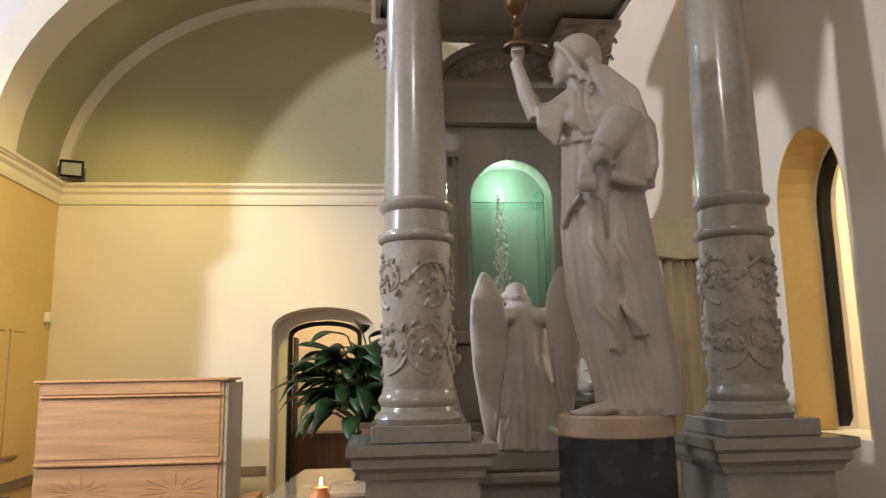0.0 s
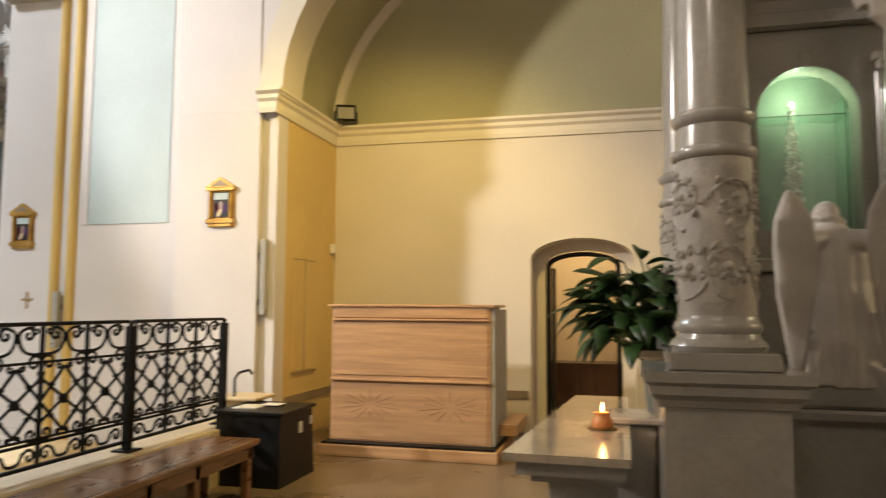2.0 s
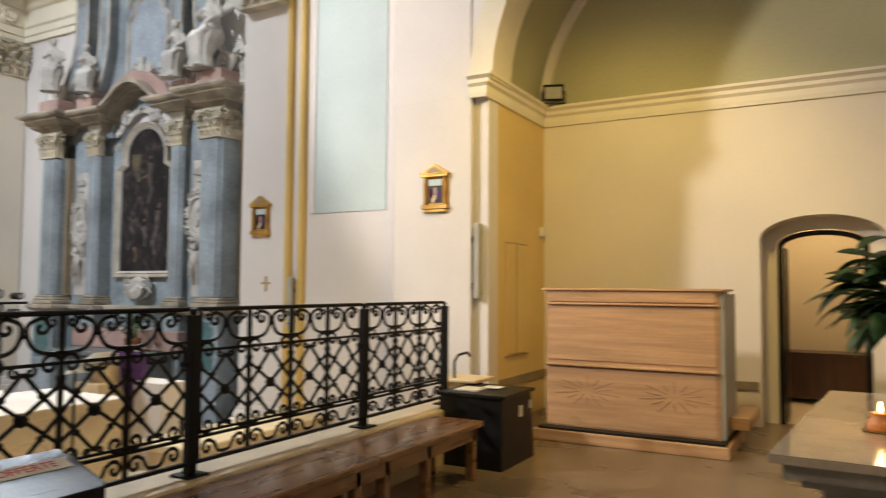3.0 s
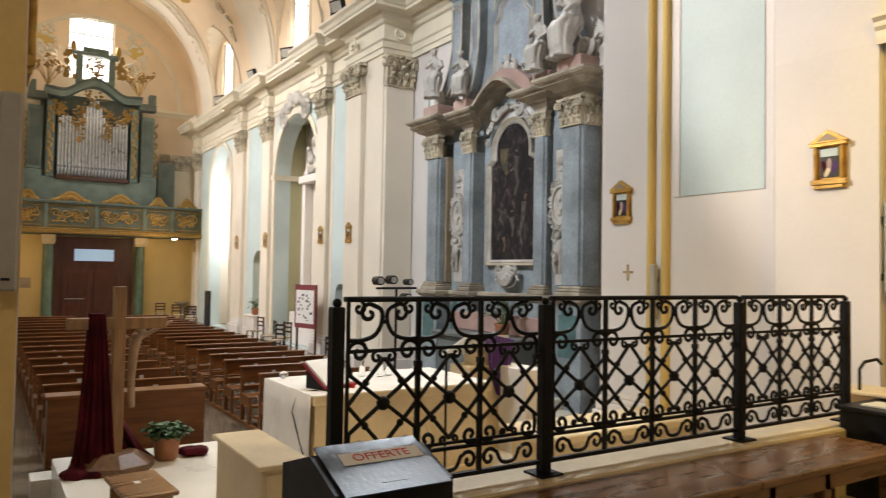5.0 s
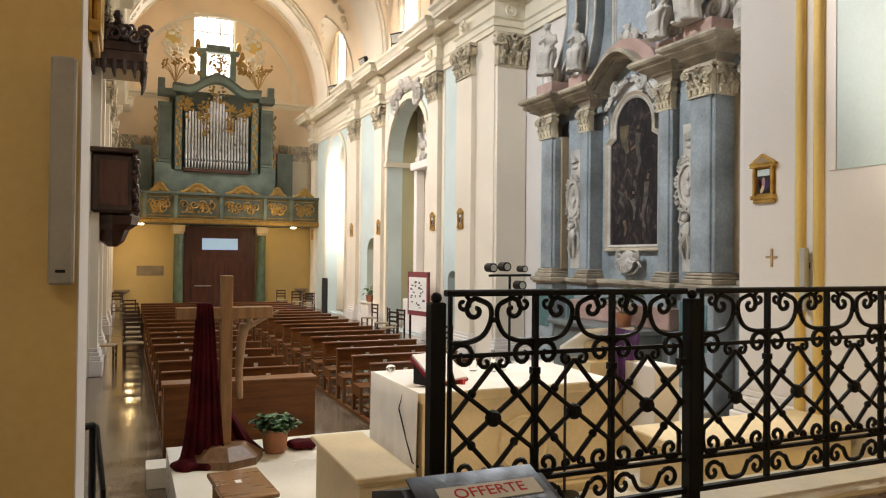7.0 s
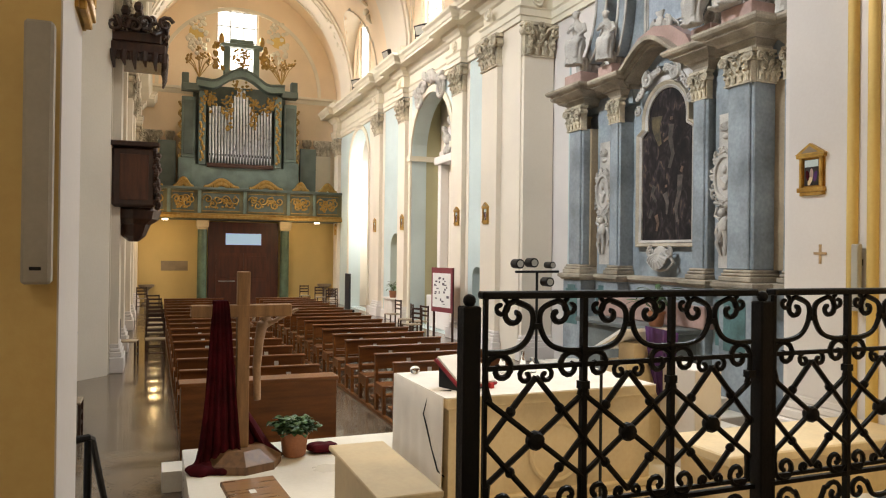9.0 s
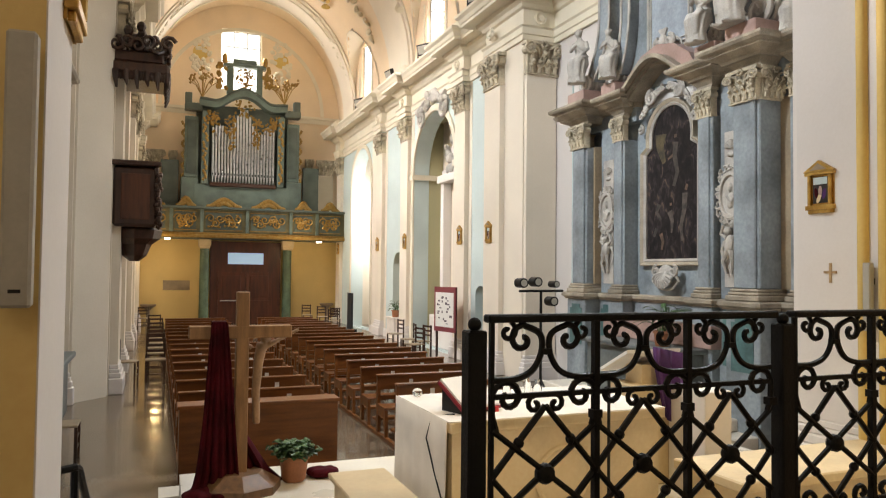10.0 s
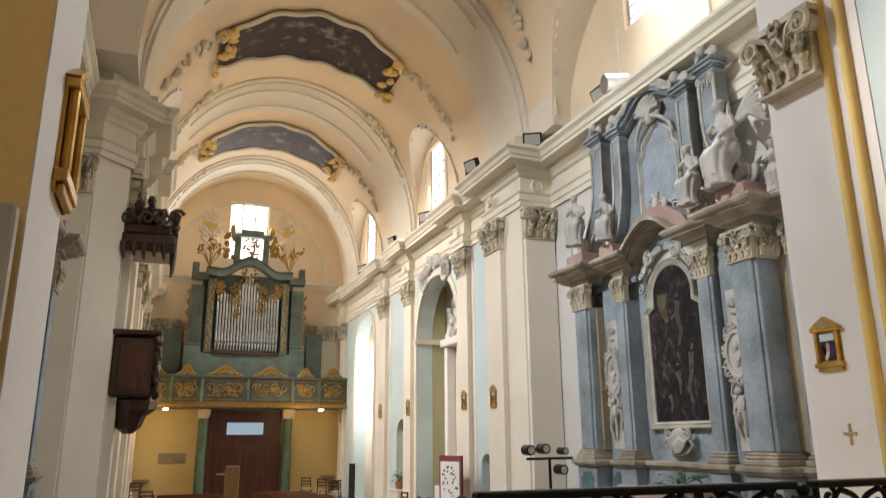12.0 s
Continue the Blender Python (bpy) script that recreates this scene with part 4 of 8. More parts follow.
COLS = ((-0.375, 2.68), (0.965, 2.58), (-0.36, 4.0), (0.78, 3.95))
first = marble_column((*COLS[0], 0))
for c in COLS[1:]:
    copy_thing(first, pose(*c, 0))
t = thing("tabernacle_canopy", (0.2, 3.3, 0), "heavy marble entablature carried by four columns", "canopy")
g = bmesh.new()
sweep(g, [(0, 3.6), (0.03, 3.6), (0.03, 3.72), (0.06, 3.74), (0.06, 3.86), (0.02, 3.88), (0.02, 4.05), (0.1, 4.1), (0.18, 4.2), (0.2, 4.3), (0, 4.3)], [(-0.7, -0.8), (0.72, -0.8), (0.72, 0.8), (-0.72, 0.8), (-0.72, -0.8), (-0.7, -0.8)])
part("architrave", g, MARBLE, t)
part("soffit", boxes((-0.719, 0.719, -0.799, 0.799, 3.64, 4.25)), MARBLE, t)

# shrine niche behind the columns
t = thing("niche_shrine", (0.33, 4.25, 0.08), "grey marble shrine with an arched glass-fronted niche", "shrine")
part("base", boxes((-0.62, 0.62, -0.1, 0.45, 0, 1.0), (-0.68, 0.68, -0.16, 0.45, 1.0, 1.08), (-0.60, 0.60, -0.05, 0.45, 1.081, 1.55), (-0.66, 0.66, -0.12, 0.45, 1.551, 1.63), bev=0.01), MARBLE, t)
bm = arched_wall(-0.52, 0.52, 1.63, 2.98, [(0, 0.54, 1.80, 2.48, 0.27)], along_x(0.0), 0.14)
part("niche_wall", bm, MARBLE, t)
g = bmesh.new()
solid(g, [(-0.30, 1.80)] + arc(0, 0.60, 2.48, 0.30) + [(0.30, 1.80), (0.27, 1.80)] + arc(0, 0.54, 2.48, 0.27)[::-1] + [(-0.27, 1.80)], along_x(-0.025), 0.024)
part("niche_frame", done(g), MARBLE, t)
part("keystone", boxes((-0.035, 0.035, -0.05, -0.026, 2.74, 2.83), bev=0.006), MARBLE, t)
for x in (-0.43, 0.43):
    part("pilaster", boxes((x - 0.07, x + 0.07, -0.04, -0.001, 1.66, 2.7), bev=0.004), MARBLE, t)
    part("pilaster_panel", boxes((x - 0.045, x + 0.045, -0.046, -0.0405, 1.75, 2.6), bev=0.002), MARBLE, t)
    g = boxes((x - 0.08, x + 0.08, -0.06, -0.001, 2.76, 2.80))
    for dx in (-0.05, 0, 0.05):
        blob(g, (x + dx, -0.045, 2.73), (0.022, 0.02, 0.035), 8, 6)
    part("pilaster_capital", g, CARVED, t)
g = bmesh.new()
sweep(g, [(0, 2.985), (0.03, 2.985), (0.03, 3.06), (0.01, 3.07), (0.01, 3.14), (0.06, 3.18), (0.1, 3.2), (0.1, 3.24), (0, 3.24)], [(-0.52, 0.14), (-0.52, -0.06), (0.52, -0.06), (0.52, 0.14)])
box(g, -0.51, 0.51, -0.055, 0.139, 2.986, 3.235)
part("cornice", g, MARBLE, t)
g = bmesh.new()
solid(g, arc(0, 0.9, 3.242, 0.26) , along_x(-0.05), 0.14)
part("pediment", done(g), MARBLE, t)
g = bmesh.new()
solid(g, arc(0, 1.0, 3.243, 0.32) + arc(0, 0.9, 3.243, 0.26)[::-1], along_x(-0.1), 0.2)
part("pediment_moulding", done(g), MARBLE, t)
g = bmesh.new()
for k in range(15):
    x = -0.3 + 0.6 * k / 14
    blob(g, (x, -0.06, 3.30 + 0.1 * math.cos(x * 4) + 0.02 * (k % 2)), (0.035, 0.025, 0.035), 7, 5)
part("pediment_carving", g, CARVED, t, "carved foliage and cherub relief")["kind"] = "stuff"
part("back", boxes((-0.5, 0.5, 0.40, 0.45, 1.63, 3.0), (-0.5, -0.36, 0.141, 0.4, 1.63, 3.0), (0.36, 0.5, 0.141, 0.4, 1.63, 3.0), (-0.36, 0.36, 0.141, 0.4, 2.8, 3.0)), mat("grey_green_niche_paint", (0.34, 0.40, 0.33), 0.6, 0.08, 4, 40, 0.05), t)
for x in (-0.255, 0.245):
    part("side_glass", boxes((x, x + 0.01, 0.145, 0.38, 1.81, 2.62)), GREENGLASS, t, "green-edged side glass").visible_shadow = False
gl = part("front_glass", boxes((-0.265, 0.265, 0.128, 0.134, 1.81, 2.5)), CLEAR, t)
gl.visible_shadow = False
part("glass_shelf", boxes((-0.25, 0.25, 0.15, 0.37, 2.50, 2.508)), GREENGLASS, t, "green glass shelf").visible_shadow = False
t = thing("crystal_finial", (0.30, 4.5, 1.90), "slender glittering crystal reliquary inside the niche", "reliquary")
g = bmesh.new()
rng = random.Random(8)
for i in range(260):
    z = rng.random() ** 0.8 * 0.78
    r = 0.085 * (1 - z / 0.8) * rng.uniform(0.3, 1) + 0.004
    a = rng.uniform(0, 6.28)
    blob(g, (r * math.cos(a), r * math.sin(a), z), (0.011, 0.011, 0.02), 5, 4, (rng.uniform(-50, 50), rng.uniform(-50, 50), 0))
part("crystals", g, mat("crystal_glass", (0.95, 0.93, 0.84), 0.12, 0.1, 10, 60, 0.1, coat=0.5), t)["kind"] = "stuff"
g = bmesh.new()
lathe(g, [(0.06, -0.01), (0.06, 0.02), (0.015, 0.06), (0.012, 0.6), (0.003, 0.8)], 10)
part("stem", g, WHITE, t)


# ---- statues: each one plain mesh ----
def fuse(ob, size):
    """Melt the overlapping shapes into one carved surface."""
    m = ob.modifiers.new("fuse", "REMESH")
    m.mode, m.voxel_size, m.use_smooth_shade = "VOXEL", size, True
    k = ob.modifiers.new("soften", "SMOOTH")
    k.iterations, k.factor = 4, 0.5
    return ob


def interp(rows, n):
    out = []
    for i in range(n):
        f = i / (n - 1) * (len(rows) - 1)
        k = min(int(f), len(rows) - 2)
        s = f - k
        s = s * s * (3 - 2 * s)
        out.append(tuple(a + (b - a) * s for a, b in zip(rows[k], rows[k + 1])))
    return out


def loft(bm, rows, n, folds=0, depth=0.0, side=0.0, twist=0.0, seg=56):
    """Stacked ellipses (z, cx, cy, rx, ry); folds run down the front, calmer towards +x."""
    rings = []
    for z, cx, cy, rx, ry in interp(rows, n):
        ring = []
        for i in range(seg):
            a = 2 * math.pi * i / seg
            calm = 1 - side * max(0.0, math.cos(a + 0.5))
            w = 1 + depth * calm * (0.7 * abs(math.sin(folds * a / 2 + twist * z)) + 0.3 * math.sin((folds + 5) * a + 1.3 - twist * z)) if folds else 1
            ring.append(bm.verts.new((cx + rx * w * math.cos(a), cy + ry * w * math.sin(a), z)))
        rings.append(ring)
    for p, q in zip(rings, rings[1:]):
        for i in range(seg):
            j = (i + 1) % seg
            bm.faces.new((p[i], p[j], q[j], q[i]))
    bm.faces.new(rings[0][::-1])
    bm.faces.new(rings[-1])


def ruffle(bm, x, z0, z1, y, amp, turns, r):
    """A mantle edge that falls in widening waves."""
    pts = []
    for k in range(41):
        f = k / 40
        pts.append((x + 0.05 * f + amp * (0.25 + f) * math.sin(turns * 2 * math.pi * f), y - 0.025 * f - 0.012 * math.cos(turns * 2 * math.pi * f), z0 + (z1 - z0) * f + amp * 0.5 * math.cos(turns * 2 * math.pi * f) * f))
    tube(bm, pts, r, 8, r * 1.1)
    for k in range(3):
        tube(bm, [(x + 0.012 * k, y + 0.01, z0), (x + 0.02 + 0.014 * k, y - 0.005, (z0 + z1) / 2), (x + 0.05 + 0.016 * k, y - 0.01, z1)], r * 0.9, 7, r * 1.3)


def statue_chalice():
    g = bmesh.new()
    # gown from hem to bust
    loft(g, [(0.0, 0.055, 0, 0.135, 0.15), (0.1, 0.05, 0, 0.14, 0.145), (0.28, 0.015, 0, 0.155, 0.14), (0.42, -0.01, 0, 0.165, 0.135), (0.66, -0.03, 0, 0.152, 0.125), (0.84, -0.035, 0, 0.138, 0.112), (0.96, -0.045, 0, 0.122, 0.10), (1.06, -0.05, 0, 0.118, 0.10), (1.14, -0.055, 0, 0.105, 0.088), (1.19, -0.09, 0, 0.05, 0.055), (1.25, -0.12, 0, 0.042, 0.045)], 60, 13, 0.14, 0.8, 2.0)
    for x, y in ((-0.115, -0.085), (-0.02, -0.1)):
        blob(g, (x, y, 1.065), (0.05, 0.042, 0.048), 14, 10)
    tube(g, [(-0.185, -0.03, 0.985), (-0.12, -0.1, 0.975), (-0.03, -0.118, 0.97), (0.05, -0.1, 0.975)], 0.009, 8)
    for k in range(6):
        tube(g, [(-0.125 + 0.022 * k, -0.07, 1.17), (-0.13 + 0.026 * k, -0.118, 1.08), (-0.10 + 0.022 * k, -0.112, 0.99)], 0.009, 6)
    # face in profile and veil
    blob(g, (-0.150, -0.012, 1.305), (0.054, 0.056, 0.088), 18, 14, (0, 10, 0))
    blob(g, (-0.203, -0.012, 1.300), (0.014, 0.011, 0.022), 8, 6)
    blob(g, (-0.182, -0.012, 1.228), (0.022, 0.026, 0.018), 8, 6)
    blob(g, (-0.193, -0.012, 1.262), (0.014, 0.02, 0.010), 8, 6)
    blob(g, (-0.100, 0.0, 1.335), (0.088, 0.084, 0.088), 20, 16, (0, 20, 0))
    tube(g, [(-0.185, -0.045, 1.375), (-0.150, -0.072, 1.335), (-0.115, -0.08, 1.27), (-0.09, -0.085, 1.20)], 0.014, 8, 0.018)
    tube(g, [(-0.14, -0.06, 1.25), (-0.085, -0.095, 1.225), (-0.065, -0.1, 1.19), (-0.085, -0.1, 1.17), (-0.062, -0.1, 1.145)], 0.013, 7, 0.01)
    # veil and cloak over the near shoulder, full sleeve to the hip
    loft(g, [(0.775, 0.045, -0.06, 0.05, 0.07), (0.80, 0.045, -0.06, 0.09, 0.10), (0.87, 0.05, -0.055, 0.103, 0.12), (0.95, 0.05, -0.05, 0.108, 0.125), (1.03, 0.046, -0.035, 0.108, 0.118), (1.12, 0.012, -0.015, 0.088, 0.102), (1.20, -0.025, 0, 0.066, 0.088), (1.28, -0.06, 0.005, 0.052, 0.076), (1.36, -0.085, 0.005, 0.045, 0.062)], 44, 11, 0.045, 0.0, 9.0)
    for k in range(6):
        d = 0.024 * k
        tube(g, [(-0.06 + d * 0.35, -0.082, 1.25), (-0.01 + d * 0.8, -0.118, 1.11 + d * 0.2), (0.03 + d * 0.8, -0.142, 0.97), (0.015 + d, -0.15, 0.86 - 0.1 * d), (-0.01 + d, -0.14, 0.80)], 0.016, 8, 0.012)
    tube(g, [(-0.02, -0.165, 0.815), (0.03, -0.165, 0.795), (0.09, -0.13, 0.79), (0.13, -0.06, 0.80)], 0.020, 8, 0.016)
    blob(g, (0.02, -0.095, 0.95), (0.075, 0.075, 0.13), 18, 14, (0, 18, 0))
    blob(g, (0.0, -0.05, 1.06), (0.08, 0.08, 0.12), 18, 14, (0, 25, 0))
    tube(g, [(-0.055, -0.15, 0.945), (-0.035, -0.185, 0.90), (-0.01, -0.17, 0.85)], 0.016, 8, 0.012)
    # near forearm and hand laid on the gathered mantle
    tube(g, [(0.05, -0.10, 1.03), (0.0, -0.14, 0.95), (-0.045, -0.16, 0.905)], 0.085, 14, 0.05)
    tube(g, [(-0.03, -0.155, 0.92), (-0.085, -0.175, 0.865)], 0.036, 10, 0.027)
    blob(g, (-0.103, -0.175, 0.825), (0.03, 0.026, 0.045), 12, 10, (0, 15, 0))
    for k in range(4):
        tube(g, [(-0.122 + 0.016 * k, -0.188, 0.815), (-0.126 + 0.017 * k, -0.194, 0.785), (-0.118 + 0.017 * k, -0.185, 0.758)], 0.0095, 7)
    # far arm raised, with a short hanging sleeve
    tube(g, [(-0.12, -0.02, 1.15), (-0.20, -0.04, 1.10), (-0.265, -0.05, 1.085)], 0.06, 10, 0.042)
    tube(g, [(-0.26, -0.05, 1.085), (-0.30, -0.055, 1.18), (-0.335, -0.06, 1.31)], 0.040, 10, 0.023)
    blob(g, (-0.325, -0.06, 1.345), (0.028, 0.025, 0.036), 10, 8)
    for k in range(3):
        tube(g, [(-0.335 + 0.016 * k, -0.085, 1.375), (-0.342 + 0.016 * k, -0.09, 1.335)], 0.009, 6)
    for k in range(7):
        tube(g, [(-0.165 - 0.014 * k, -0.085, 1.115), (-0.185 - 0.011 * k, -0.085, 1.03), (-0.20 - 0.008 * k, -0.075, 0.965 + 0.010 * k)], 0.017, 7, 0.011)
    # mantle drawn up at the waist, its edge falling in waves
    tube(g, [(-0.19, -0.05, 0.66), (-0.165, -0.11, 0.71), (-0.12, -0.15, 0.76)], 0.012, 7)
    ruffle(g, -0.095, 0.75, 0.22, -0.145, 0.026, 2.4, 0.012)
    ruffle(g, -0.015, 0.76, 0.26, -0.155, 0.022, 2.2, 0.011)
    for k in range(11):
        f = k / 10
        pts = []
        for i in range(9):
            z = 0.74 - 0.72 * i / 8
            rx, cx = 0.15 - 0.012 * i / 8, -0.03 + 0.085 * (i / 8) ** 2
            u = -0.93 + 1.15 * f + 0.06 * math.sin(5 * z + 2 * k)
            pts.append((cx + rx * u, -0.145 * math.sqrt(max(0.0, 1 - u * u)) - 0.004, z))
        tube(g, pts, 0.007, 7, 0.015)
    # bare foot on the plinth
    blob(g, (-0.10, -0.11, 0.02), (0.085, 0.04, 0.024), 14, 8, (0, -8, 12))
    for k in range(5):
        blob(g, (-0.175 + 0.006 * abs(k - 1), -0.125 + 0.017 * k, 0.012), (0.022, 0.009, 0.011), 8, 6)
    bmesh.ops.transform(g, matrix=pose(0.37, 2.33, 1.30, 0, 0, -14) @ Matrix.Diagonal((1.06, 1.06, 1.05, 1)), verts=g.verts[:])
    return tagged(fuse(link("statue", g, STATUE, None, True), 0.006), "veiled marble statue of a robed woman raising a chalice", "statue")


statue_chalice()
t = thing("statue_pedestal", (0.33, 2.33, 0), "octagonal black marble pedestal with a round wooden top", "pedestal")
g = bmesh.new()
lathe(g, [(0.25, 0), (0.25, 0.12), (0.218, 0.14), (0.218, 1.225)], 8)
part("shaft", g, BLACKSTONE, t)
g = bmesh.new()
lathe(g, [(0.20, 1.225), (0.208, 1.232), (0.208, 1.296), (0.20, 1.304)], 40)
part("round_top", g, mat("sand_stone", (0.50, 0.37, 0.25), 0.55, 0.1, 5, 60, 0.1), t, smooth=True)
t = thing("chalice", (0.02, 2.35, 2.725), "dark brass chalice held high by the statue", "chalice")
g = bmesh.new()
lathe(g, [(0.01, 0.0), (0.06, 0.0), (0.058, 0.012), (0.03, 0.03), (0.014, 0.05), (0.012, 0.09), (0.024, 0.105), (0.012, 0.12), (0.012, 0.14), (0.03, 0.155), (0.046, 0.19), (0.052, 0.26)], 20)
part("cup", g, mat("old_brass", (0.22, 0.12, 0.05), 0.35, 0.15, 8, 60, 0.1, metal=0.8), t, smooth=True)


def kneeling_angel(loc, rz, s=1.0, name="angel_statue"):
    g = bmesh.new()
    loft(g, [(0.0, 0.02, 0.02, 0.19, 0.19), (0.06, 0.015, 0.02, 0.18, 0.185), (0.2, 0.012, -0.02, 0.165, 0.15), (0.42, 0.01, -0.03, 0.13, 0.11), (0.47, 0.01, -0.03, 0.125, 0.10), (0.58, 0.01, -0.02, 0.145, 0.10), (0.68, 0.005, -0.01, 0.13, 0.085), (0.74, -0.005, 0.01, 0.05, 0.045)], 60, 12, 0.14, 0.0, 1.2)
    tube(g, [(-0.085, -0.04, 0.465), (0.0, -0.088, 0.455), (0.1, -0.04, 0.465)], 0.012, 7)
    blob(g, (-0.015, 0.035, 0.79), (0.062, 0.068, 0.068), 18, 14, (0, 14, 0))
    for k in range(15):
        a = 2 * math.pi * k / 15
        blob(g, (-0.012 + 0.066 * math.cos(a), 0.035 + 0.072 * math.sin(a), 0.765 - 0.012 * math.cos(a) + 0.006 * (k % 2)), (0.021, 0.021, 0.017), 8, 6)
    for sx, top, end in ((-1, 0.89, 0.02), (1, 0.92, 0.10)):
        # folded wing: a long tapering blade
        h = top - end
        loft(g, [(end, sx * 0.185, -0.12, 0.022, 0.012), (end + 0.15 * h, sx * 0.19, -0.125, 0.045, 0.02), (end + 0.45 * h, sx * 0.195, -0.15, 0.082, 0.028), (end + 0.68 * h, sx * 0.19, -0.155, 0.098, 0.032), (end + 0.84 * h, sx * 0.195, -0.15, 0.084, 0.030), (end + 0.95 * h, sx * 0.20, -0.13, 0.042, 0.024), (top, sx * 0.205, -0.125, 0.016, 0.012)], 30)
        tube(g, [(sx * 0.05, -0.05, 0.66), (sx * 0.11, -0.10, 0.66), (sx * 0.17, -0.13, 0.66)], 0.055, 12, 0.045)
        for k in range(4):
            x = sx * (0.14 + 0.032 * k)
            tube(g, [(x, -0.165, top - 0.42 - 0.03 * k), (x * 1.02, -0.155, 0.3), (sx * (0.172 + 0.012 * k), -0.135, end + 0.06 + 0.05 * k)], 0.012, 6, 0.008)
        tube(g, [(sx * 0.10, 0.02, 0.64), (sx * 0.135, 0.08, 0.52), (sx * 0.04, 0.17, 0.56)], 0.036, 8, 0.022)
    for k in range(6):
        tube(g, [(0.02 + 0.012 * k, -0.10, 0.17 - 0.012 * k), (0.10 + 0.012 * k, -0.15, 0.10 - 0.006 * k), (0.16 + 0.01 * k, -0.14, 0.0)], 0.022, 7, 0.014)
    for k in range(5):
        tube(g, [(-0.09 + 0.03 * k, -0.085, 0.42), (-0.09 + 0.032 * k, -0.12, 0.2), (-0.12 + 0.03 * k, -0.16, 0.01)], 0.014, 7, 0.022)
    bmesh.ops.scale(g, vec=(s, s, s), verts=g.verts[:])
    bmesh.ops.transform(g, matrix=pose(*loc, 0, 0, rz), verts=g.verts[:])
    return tagged(fuse(link(name, g, STATUE, None, True), 0.008 * s), "kneeling winged marble angel seen from behind", "statue", "angel statues")


kneeling_angel((0.13, 3.05, 1.11), 0, 0.9)
t = thing("angel_plinth", (0.14, 3.15, 0), "grey marble block carrying the kneeling angel", "pedestal")
part("die", boxes((-0.24, 0.24, -0.25, 0.25, 0, 0.98)), MARBLE, t)
part("cap", boxes((-0.27, 0.27, -0.29, 0.29, 0.98, 1.03), (-0.23, 0.23, -0.25, 0.24, 1.031, 1.12), bev=0.012), MARBLE, t)
kneeling_angel((-0.22, 3.7, 1.1), -60, 0.8)
t = thing("angel_plinth", (-0.22, 3.7, 0), "grey marble plinth under the smaller angel", "pedestal")
part("die", boxes((-0.13, 0.13, -0.15, 0.15, 0, 1.1)), MARBLE, t)

# low marble table with candle
t = thing("marble_table", (0, 0, 0), "polished pale marble side altar table", "table")
g = bmesh.new()
solid(g, [(-1.24, 2.88), (-0.70, 2.86), (-0.70, 5.05), (-1.06, 5.05)], lambda u, v, d: (u, v, 0.765 + d), 0.035)
part("slab", done(g), mat("polished_tan_marble", (0.50, 0.42, 0.31), 0.14, 0.1, 2.5, 40, 0.03, coat=0.4, veins=(0.42, 0.35, 0.26)), t)
g = bmesh.new()
solid(g, [(-1.19, 2.93), (-0.72, 2.91), (-0.72, 5.0), (-1.03, 5.0)], lambda u, v, d: (u, v, 0.70 + d), 0.064)
solid(g, [(-1.13, 2.99), (-0.74, 2.97), (-0.74, 4.95), (-1.0, 4.95)], lambda u, v, d: (u, v, 0.66 + d), 0.039)
part("under_moulding", done(g), MARBLE, t)
part("support", boxes((-1.06, -0.76, 3.05, 3.3, 0, 0.66), bev=0.01), MARBLE, t)
part("support", boxes((-0.98, -0.76, 4.6, 4.85, 0, 0.66), bev=0.01), MARBLE, t)
t = thing("votive_candle", (-0.835, 3.62, 0.80), "short orange votive candle burning on a saucer", "candle")
g = bmesh.new()
lathe(g, [(0.02, 0), (0.075, 0.002), (0.08, 0.008), (0.02, 0.006)], 24)
part("saucer", g, GOLD, t)
g = bmesh.new()
lathe(g, [(0.03, 0.006), (0.052, 0.01), (0.055, 0.03), (0.05, 0.05), (0.04, 0.06), (0.035, 0.075), (0.038, 0.085), (0.03, 0.082)], 24)
part("wax", g, WAX, t, smooth=True)
g = bmesh.new()
lathe(g, [(0.002, 0.085), (0.006, 0.095), (0.007, 0.105), (0.003, 0.125), (0.0008, 0.135)], 10)
part("flame", g, FLAME, t, "small bright candle flame", smooth=True)
lamp("candle_light", "POINT", (-0.835, 3.62, 0.98), (0, 0, 0), 2.0, (1.0, 0.55, 0.2), 0.02)


